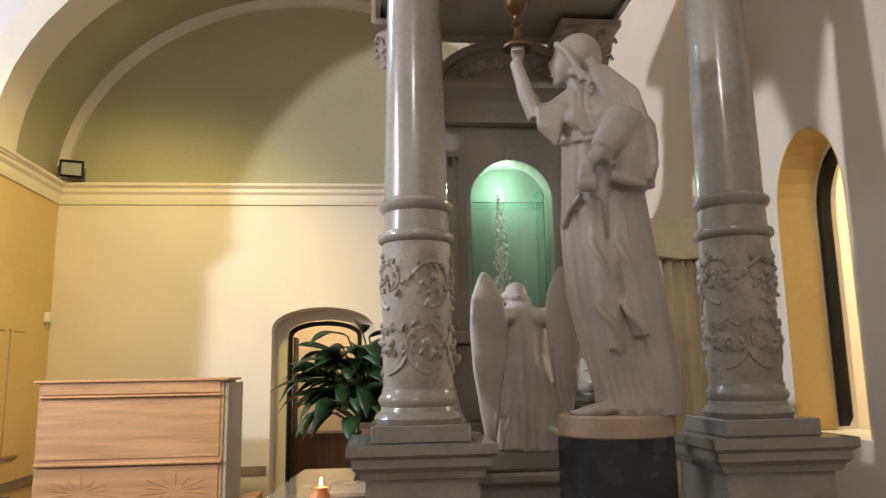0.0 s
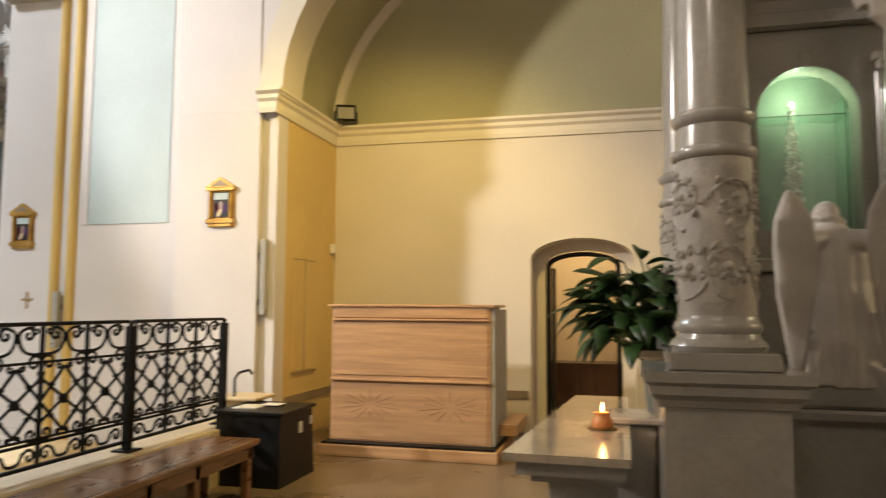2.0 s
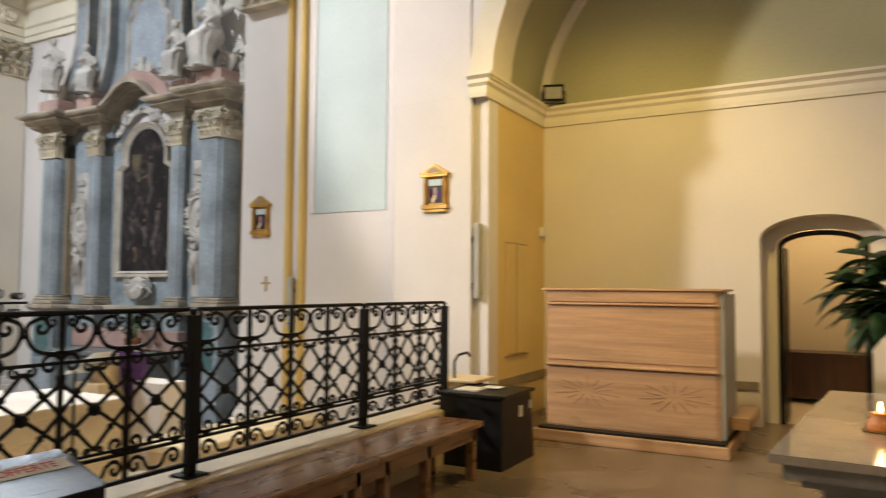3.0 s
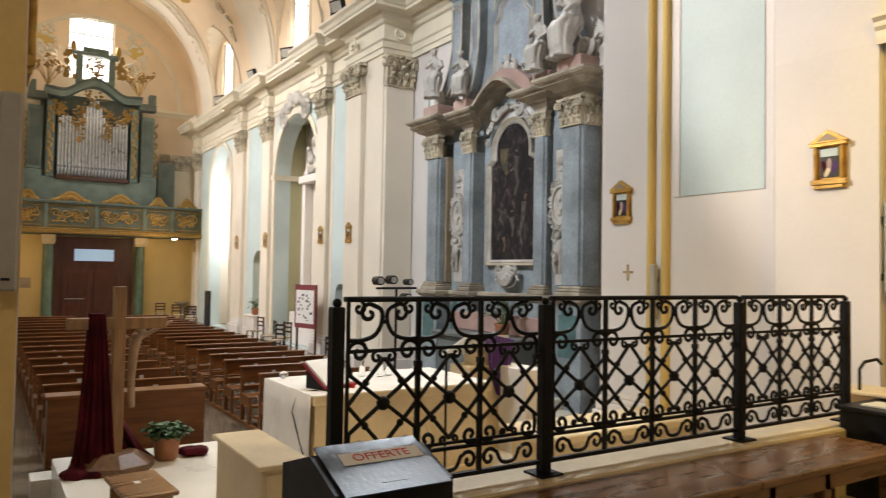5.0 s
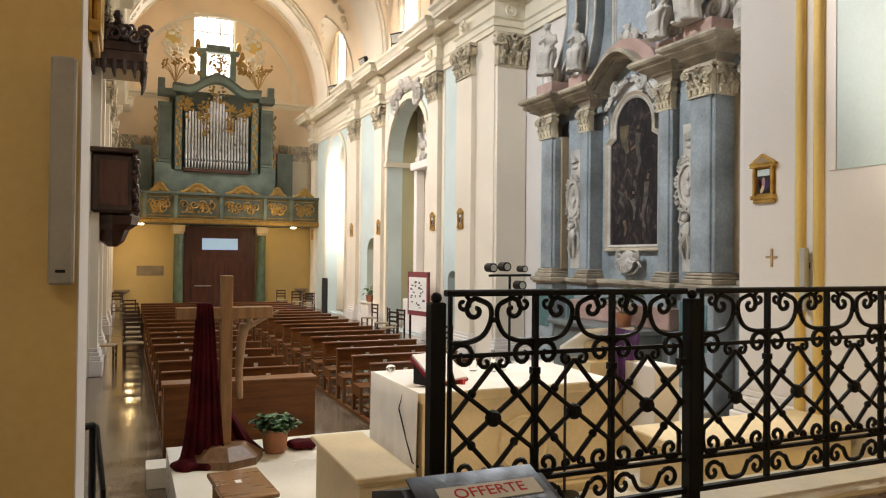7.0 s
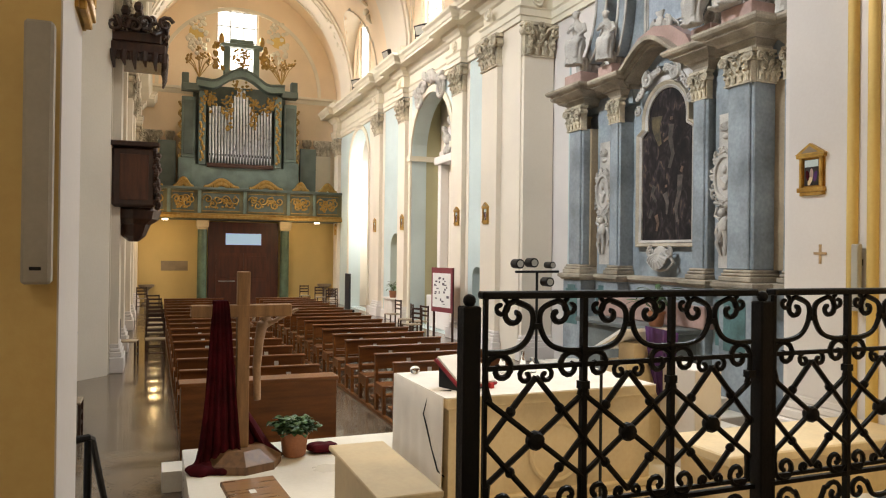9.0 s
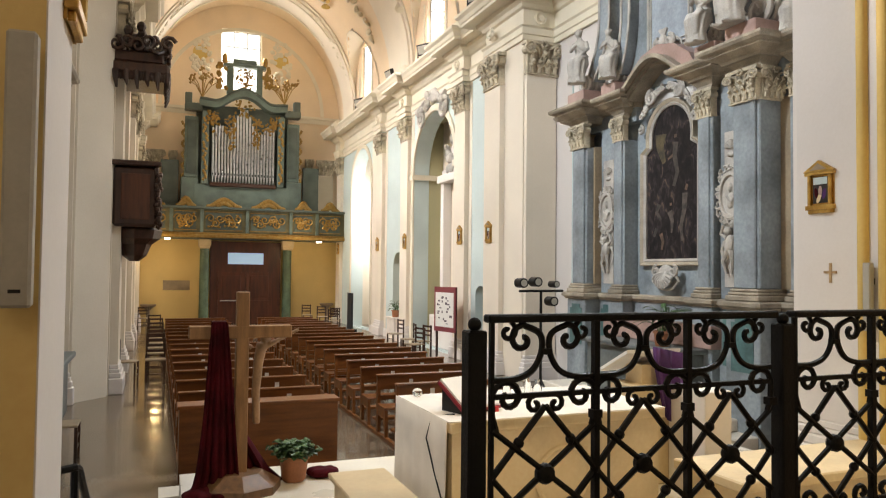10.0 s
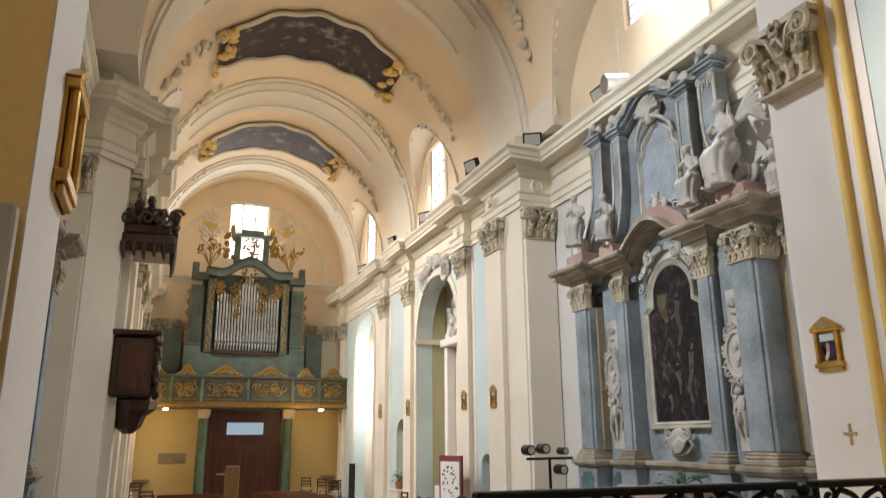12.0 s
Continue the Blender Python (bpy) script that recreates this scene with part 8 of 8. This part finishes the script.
# pale painted robes, thin as brushwork
ROBE = mat("painted_robe", (0.075, 0.06, 0.05), 0.6, 0.5, 9, 30, 0.1, dark=(0.02, 0.017, 0.016))
FLESH = mat("painted_flesh", (0.13, 0.078, 0.05), 0.6, 0.3, 9, 30, 0.1)
SKYP = mat("painted_cloud_glow", (0.085, 0.065, 0.03), 0.6, 0.4, 5, 20, 0.1, dark=(0.025, 0.02, 0.012))
for pts, m, r0, r1 in (([(-0.3, 4.05), (-0.32, 3.8), (-0.2, 3.5)], SKYP, 0.16, 0.05),
                       ([(0.12, 3.85), (0.08, 3.6), (0.16, 3.3), (0.06, 3.05)], ROBE, 0.07, 0.04), ([(0.05, 3.62), (-0.1, 3.56)], FLESH, 0.03, 0.02), ([(0.11, 3.93), (0.11, 3.99)], FLESH, 0.04, 0.035),
                       ([(0.36, 2.9), (0.34, 2.6), (0.25, 2.3), (0.3, 2.05)], ROBE, 0.07, 0.03), ([(0.38, 2.95), (0.42, 3.05)], FLESH, 0.035, 0.03),
                       ([(-0.35, 2.75), (-0.42, 2.6), (-0.3, 2.45)], ROBE, 0.06, 0.03), ([(-0.05, 2.6), (0.02, 2.42), (0.0, 2.2)], ROBE, 0.07, 0.02),
                       ([(-0.3, 2.2), (-0.24, 2.05), (-0.28, 1.9)], FLESH, 0.05, 0.025), ([(-0.42, 2.3), (-0.5, 2.15)], ROBE, 0.05, 0.03), ([(-0.02, 2.7), (-0.02, 2.75)], FLESH, 0.032, 0.03)):
    g = bmesh.new()
    tube(g, [(x, 0, z) for x, z in pts], r0, 8, r1)
    for v in g.verts:
        v.co.y = -0.166 + 0.02 * v.co.y
    part("painted_shape", g, m, t, smooth=True)
g = bmesh.new()
rng = random.Random(61)
for k in range(9):
    a = math.pi * (1.1 + 0.8 * k / 8)
    tube(g, [(0, -0.3, 1.50), (0.16 * math.cos(a), -0.40, 1.47 + 0.16 * math.sin(a)), (0.26 * math.cos(a), -0.36, 1.44 + 0.24 * math.sin(a))], 0.03, 6, 0.045)
for s in (-1, 1):
    tube(g, spiral((s * 0.24, -0.32, 1.50), 0.11, 1.4, 1.57, 14, -s, plane="xz"), 0.03, 6)
    tube(g, [(s * 0.28, -0.3, 1.42), (s * 0.36, -0.3, 1.32), (s * 0.2, -0.3, 1.2), (0, -0.3, 1.16)], 0.03, 6, 0.02)
blob(g, (0, -0.29, 1.46), (0.2, 0.07, 0.16), 12, 8)
part("shell", g, STUCCO, t, "white stucco shell", smooth=True)["kind"] = "stuff"
g = bmesh.new()
for s in (-1, 1):
    for k in range(12):
        f = k / 11
        tube(g, spiral((s * (0.08 + 0.62 * f), -0.3, 4.86 - 0.42 * f * f), 0.07, 1.2, 1.57 + k, 8, -s, plane="xz"), 0.03, 5, 0.02)
    tube(g, spiral((s * 0.38, -0.32, 4.74), 0.15, 1.5, 1.57, 16, -s, plane="xz"), 0.045, 6)
    tube(g, spiral((s * 0.74, -0.28, 4.2), 0.09, 1.3, 1.57, 12, s, plane="xz"), 0.03, 5)
part("frame_crest", g, STUCCO, t, "white stucco scroll crest", smooth=True)
# frieze blocks over the capitals and the cornice that breaks round them
ENTA = [(0, 4.68), (0.03, 4.68), (0.05, 4.72), (0.12, 4.75), (0.20, 4.79), (0.20, 4.82), (0.28, 4.85), (0.31, 4.89), (0.31, 4.93), (0, 4.96)]
for s in (-1, 1):
    path = [(-3.09, -0.14), (-3.09, -0.36), (-2.66, -0.36), (-2.66, -0.74), (-1.94, -0.74), (-1.94, -0.40), (-1.46, -0.40), (-1.46, -0.54), (-0.94, -0.54), (-0.94, -0.40), (-0.85, -0.40)]
    if s > 0:
        path = [(-x, y) for x, y in path[::-1]]
    part("cornice", sweep(bmesh.new(), ENTA, path), ALTARM, t)
    lo, hi = min(s * 3.08, s * 0.86), max(s * 3.08, s * 0.86)
    part("cornice_core", boxes((lo, hi, -0.355, -0.141, 4.681, 4.955), (s * 2.3 - 0.355, s * 2.3 + 0.355, -0.735, -0.356, 4.681, 4.955), (s * 1.2 - 0.255, s * 1.2 + 0.255, -0.535, -0.356, 4.681, 4.955)), ALTARM, t)
    for x, w, y, z in ((s * 2.3, 0.27, -0.64, 4.55), (s * 1.2, 0.18, -0.47, 4.53), (s * 2.92, 0.13, -0.31, 4.53)):
        g = bmesh.new()
        rows = [[g.verts.new((x + q * (w + e), yy, zz)) for q, yy in ((-1, -0.142), (-1, y - e), (1, y - e), (1, -0.142))] for zz, e in ((z, 0.0), (z + 0.05, 0.0), (z + 0.09, 0.03), (4.68, 0.07))]
        for p, q in zip(rows, rows[1:]):
            for k in range(4):
                g.faces.new((p[k], p[(k + 1) % 4], q[(k + 1) % 4], q[k]))
        g.faces.new(rows[0][::-1])
        g.faces.new(rows[-1])
        part("frieze_block", done(g), ALTARM, t)
    part("frieze_band", boxes((lo, hi, -0.30, -0.141, 4.41, 4.679)), BLUEM, t)
for z, dz, y0, m in ((4.74, 0.05, -0.52, ALTARM), (4.79, 0.05, -0.60, ALTARM), (4.84, 0.08, -0.70, ALTARM)):
    g = bmesh.new()
    o, i_ = [], []
    for k in range(25):
        f = k / 24 * 2 - 1
        h = z + 0.50 * (0.5 + 0.5 * math.cos(f * math.pi)) ** 0.75
        i_.append((f * 0.96, h))
        o.append((f * 0.96, h + dz))
    solid(g, i_ + o[::-1], along_x(y0), -0.141 - y0)
    part("arched_cornice", done(g), m, t)
crown = [(a, b + 0.004) for a, b in o]
g = bmesh.new()
solid(g, crown + [(1.0, 5.02), (0.85, 5.25), (0.45, 5.52), (0, 5.62), (-0.45, 5.52), (-0.85, 5.25), (-1.0, 5.02)], along_x(-0.5), 0.3)
part("pink_attic_base", done(g), PINKM, t)
# attic storey: scroll buttresses, shaped panel, capitals and a shell pediment
part("attic_back", boxes((-1.62, 1.62, -0.2, -0.01, 4.96, 7.75)), BLUEM, t)


def buttress(x_top, x_foot, w, z0, z1, y, depth, r):
    """An upright band whose foot sweeps outwards into a scroll."""
    s = 1 if x_foot > 0 else -1
    left, right = [], []
    for k in range(25):
        f = k / 24
        z = z1 + (z0 + r - z1) * f
        x = x_top + (x_foot - x_top) * max(0.0, (f - 0.35) / 0.65) ** 2.2
        left.append((x - s * w / 2, z))
        right.append((x + s * w / 2 - s * 0.1 * f ** 6, z))
    g = bmesh.new()
    solid(g, left + right[::-1], along_x(y), depth)
    part("buttress", done(g), BLUEM, t)
    g = bmesh.new()
    for line in (left, right):
        tube(g, [(u, y - 0.012, v) for u, v in line], 0.028, 6)
    for yy in (y - 0.01, y + depth * 0.5):
        tube(g, spiral((x_foot + s * 0.06, yy, z0 + r), r, 1.7, 1.57 - s * 1.2, 26, -s, plane="xz"), 0.05, 7, 0.03)
    tube(g, [(x_foot + s * 0.06, y - 0.02, z0 + r), (x_foot + s * 0.06, y + depth, z0 + r)], r * 0.75, 16)
    part("buttress_scroll", g, STUCCO, t, smooth=True)


for s in (-1, 1):
    part("attic_pedestal", boxes((s * 2.3 - 0.31, s * 2.3 + 0.31, -0.78, -0.15, 4.961, 5.24), bev=0.015), PINKM, t)
    part("attic_pedestal", boxes((s * 1.36 - 0.24, s * 1.36 + 0.24, -0.62, -0.2, 4.961, 5.22), bev=0.015), PINKM, t)
    buttress(s * 1.72, s * 2.3, 0.36, 5.24, 7.45, -0.45, 0.28, 0.23)
    buttress(s * 1.05, s * 1.34, 0.26, 5.22, 7.35, -0.42, 0.22, 0.17)
    part("corner_strip", boxes((s * 1.36 - 0.1, s * 1.36 + 0.1, -0.215, -0.201, 5.3, 7.4)), BROWNST, t, "brown corner strip")
    # stepped caps
    for x, w, y, z in ((s * 1.72, 0.2, -0.46, 7.45), (s * 1.05, 0.15, -0.43, 7.35)):
        g = boxes((x - w, x + w, y, -0.201, z, z + 0.12), (x - w - 0.03, x + w + 0.03, y - 0.03, -0.201, z + 0.121, z + 0.16), (x - w - 0.07, x + w + 0.07, y - 0.08, -0.201, z + 0.161, z + 0.22), (x - w - 0.11, x + w + 0.11, y - 0.12, -0.201, z + 0.221, z + 0.28), bev=0.015)
        part("attic_capital", g, BLUEM, t)
    g = bmesh.new()
    for q in (-1, 1):
        tube(g, spiral((s * 1.72 + q * 0.13, -0.5, 7.40), 0.07, 1.3, 1.57, 10, -q, plane="xz"), 0.02, 5)
    for k in range(5):
        tube(g, [(s * 1.72 - 0.14 + 0.07 * k, -0.48, 7.42), (s * 1.72 - 0.14 + 0.07 * k, -0.49, 7.28 - 0.04 * (k % 2))], 0.022, 5, 0.012)
    # cherub heads with small wings on the caps
    for x, z in ((s * 1.72, 7.86), (s * 0.98, 7.74)):
        blob(g, (x, -0.48, z + 0.08), (0.1, 0.1, 0.115), 10, 8)
        for q in (-1, 1):
            for k in range(4):
                tube(g, [(x + q * 0.07, -0.46, z + 0.02), (x + q * (0.17 + 0.02 * k), -0.44, z + 0.10 - 0.05 * k), (x + q * (0.25 - 0.02 * k), -0.43, z + 0.07 - 0.07 * k)], 0.032, 6, 0.014)
        tube(g, spiral((x + s * 0.2, -0.44, z - 0.02), 0.1, 1.3, 1.57, 12, -s, plane="xz"), 0.035, 6)
    part("attic_stucco", g, STUCCO, t, "white stucco cherub heads and scrolls", smooth=True)


def panel_line(k):
    return [(-0.60 + k, 5.62 + k), (-0.60 + k, 6.75 - 0.3 * k), (-0.46 + k, 6.88 - 0.4 * k), (-0.44 + k, 7.08 - 0.6 * k), (-0.26 + 0.5 * k, 7.22 - k), (-0.08, 7.36 - k), (0.08, 7.36 - k), (0.26 - 0.5 * k, 7.22 - k), (0.44 - k, 7.08 - 0.6 * k), (0.46 - k, 6.88 - 0.4 * k), (0.60 - k, 6.75 - 0.3 * k), (0.60 - k, 5.62 + k)]


for k in (0.0, 0.075):
    g = bmesh.new()
    pts = panel_line(k)
    tube(g, [(u, -0.225, v) for u, v in pts + pts[:1]], 0.03 if k == 0 else 0.018, 6)
    part("attic_panel_frame", g, STUCCO, t)
g = bmesh.new()
solid(g, panel_line(0.02), along_x(-0.212), 0.011)
part("attic_panel", done(g), mat("pale_blue_marbling", (0.36, 0.41, 0.46), 0.5, 0.18, 1.6, 18, 0.1, veins=(0.48, 0.52, 0.55)), t)
g = bmesh.new()
for s in (-1, 1):
    tube(g, spiral((s * 0.16, -0.34, 5.66), 0.13, 1.5, 1.57, 16, -s, plane="xz"), 0.04, 6)
    tube(g, [(s * 0.28, -0.3, 5.7), (s * 0.4, -0.28, 5.62), (s * 0.42, -0.28, 5.5)], 0.03, 6, 0.015)
blob(g, (0, -0.36, 5.70), (0.1, 0.07, 0.13), 9, 7)
for k in range(5):
    tube(g, [(0, -0.34, 5.78), (0.05 * (k - 2), -0.36, 5.92)], 0.025, 5, 0.03)
part("panel_cartouche", g, STUCCO, t, "white stucco cartouche", smooth=True)
for z, dz, y0 in ((7.50, 0.06, -0.34), (7.56, 0.07, -0.44), (7.63, 0.08, -0.52)):
    g = bmesh.new()
    o, i_ = [], []
    for k in range(25):
        f = k / 24 * 2 - 1
        h = z + 0.42 * (0.5 + 0.5 * math.cos(f * math.pi)) ** 0.8
        i_.append((f * 0.92, h))
        o.append((f * 0.92, h + dz))
    solid(g, i_ + o[::-1], along_x(y0), -0.2 - y0)
    part("attic_pediment", done(g), BLUEM, t)
g = bmesh.new()
for k in range(11):
    a = math.pi * (0.05 + 0.9 * k / 10)
    tube(g, [(0.02 * math.cos(a), -0.36, 7.52), (0.2 * math.cos(a), -0.44, 7.54 + 0.2 * math.sin(a)), (0.34 * math.cos(a), -0.38, 7.56 + 0.34 * math.sin(a))], 0.035, 6, 0.055)
for s in (-1, 1):
    for k in range(7):
        f = k / 6
        tube(g, spiral((s * (0.42 + 0.4 * f), -0.5, 8.0 - 0.26 * f), 0.09, 1.3, 1.57 + k, 9, -s, plane="xz"), 0.035, 5, 0.02)
    tube(g, [(s * 0.1, -0.42, 7.45), (s * 0.3, -0.36, 7.38), (s * 0.5, -0.3, 7.2), (s * 0.56, -0.28, 7.0)], 0.05, 6, 0.025)
blob(g, (-0.05, -0.5, 8.2), (0.1, 0.1, 0.12), 9, 7)
for q in (-1, 1):
    tube(g, [(0, -0.46, 8.12), (q * 0.22, -0.44, 8.2), (q * 0.34, -0.42, 8.06)], 0.05, 6, 0.02)
blob(g, (0, -0.32, 7.62), (0.33, 0.09, 0.27), 16, 10)
part("attic_shell", g, STUCCO, t, "white stucco shell and cherub at the crown", smooth=True)


def seated_figure(loc, rz, s, wings=False, name="stucco_figure"):
    """A plain seated stucco figure: draped lap, bare trunk, turned head."""
    g = bmesh.new()
    # robe from the feet to the waist
    loft(g, [(-0.24, 0.0, -0.16, 0.17, 0.10), (-0.1, 0.0, -0.17, 0.155, 0.105), (0.02, 0.0, -0.14, 0.165, 0.15), (0.12, 0.0, -0.10, 0.175, 0.19), (0.2, 0.0, -0.07, 0.16, 0.17), (0.26, 0.0, -0.01, 0.13, 0.11), (0.32, 0.0, 0.0, 0.105, 0.085)], 30, 9, 0.13, 0.0, 3.0, 48)
    # trunk, neck, head with curls
    loft(g, [(0.24, 0.0, 0.0, 0.105, 0.085), (0.34, 0.005, -0.005, 0.10, 0.08), (0.46, 0.0, -0.015, 0.12, 0.085), (0.54, -0.005, -0.02, 0.115, 0.075), (0.59, -0.01, -0.025, 0.06, 0.05), (0.64, -0.015, -0.035, 0.038, 0.038)], 20, seg=24)
    blob(g, (-0.02, -0.055, 0.705), (0.062, 0.07, 0.082), 16, 12, (8, 0, 0))
    for k in range(14):
        a = 2.399 * k
        q = 0.068 * math.sqrt((k + 1) / 14)
        blob(g, (-0.02 + q * math.cos(a), -0.035 + q * math.sin(a) * 0.8, 0.775 - 3.2 * q * q * 2.2), (0.024, 0.024, 0.02), 7, 5)
    # knees and feet
    for q in (-1, 1):
        up = 0.04 if q > 0 else 0.0
        tube(g, [(q * 0.07, -0.02, 0.17), (q * 0.095, -0.2, 0.17 + up), (q * 0.085, -0.25, 0.10 + up), (q * 0.075, -0.24, -0.12)], 0.07, 10, 0.045)
        blob(g, (q * 0.08, -0.27, -0.235), (0.035, 0.07, 0.025), 8, 6)
    # one arm on the knee, one raised to the breast
    tube(g, [(0.115, -0.02, 0.54), (0.165, -0.04, 0.40), (0.13, -0.17, 0.31), (0.09, -0.2, 0.27)], 0.04, 9, 0.026)
    tube(g, [(-0.115, -0.02, 0.54), (-0.175, -0.06, 0.41), (-0.09, -0.15, 0.43), (-0.02, -0.14, 0.48)], 0.04, 9, 0.025)
    # sash across the trunk
    tube(g, [(-0.11, -0.02, 0.56), (-0.02, -0.105, 0.44), (0.1, -0.075, 0.32), (0.13, 0.02, 0.26)], 0.024, 8, 0.03)
    if wings:
        for q in (-1, 1):
            for k in range(8):
                f = k / 7
                tube(g, [(q * 0.06, 0.08, 0.48), (q * (0.13 + 0.05 * f), 0.17, 0.74 - 0.16 * f), (q * (0.22 + 0.14 * f), 0.25, 0.90 - 0.48 * f)], 0.036, 8, 0.022)
    bmesh.ops.scale(g, vec=(s, s, s), verts=g.verts[:])
    bmesh.ops.transform(g, matrix=pose(*loc, 0, 0, rz), verts=g.verts[:])
    return tagged(fuse(link(name, g, STUCCO, None, True), 0.011 * s), "seated grey-white stucco figure on the altar", "statue", "altar figures")


for dx, dy, z, rz, size, wings in ((-2.28, -0.66, 5.66, 30, 1.15, False), (-1.34, -0.58, 5.52, 35, 1.0, False), (1.34, -0.62, 5.46, 10, 1.1, False), (2.2, -0.6, 5.60, -5, 1.5, True), (2.85, -0.36, 5.18, 45, 0.85, True)):
    seated_figure((XA + AS * dx, YA + AS * dy, AZ0 + AS * z), rz, AS * size, wings, "winged_figure" if wings else "stucco_figure")
leafy_plant("altar_plant", (XA + 0.7, YA - 0.9, AZ0 + AS * 0.24), "green palm-like plant on the side altar", 0.5, 0.5, 26, 0.42, 0.035, 61)
for s in (-1, 1):
    t = thing("wall_panel_moulding", (XA + s * 3.2, YA, 0), "pale moulding frame on the bay wall", "moulding", "bay mouldings")
    part("frame", boxes((-0.18, -0.15, -0.03, -0.001, 0.2, 5.8), (0.15, 0.18, -0.03, -0.001, 0.2, 5.8)), PALEBLUE, t)
south = copy_thing(bpy.data.objects["side_altar"], pose(XA, -1.55, AZ0, 0, 0, 180) @ Matrix.Scale(AS, 4))
for o in list(south.children):
    if o.name.split(".")[0] in ("steps", "gradine"):
        bpy.data.objects.remove(o)
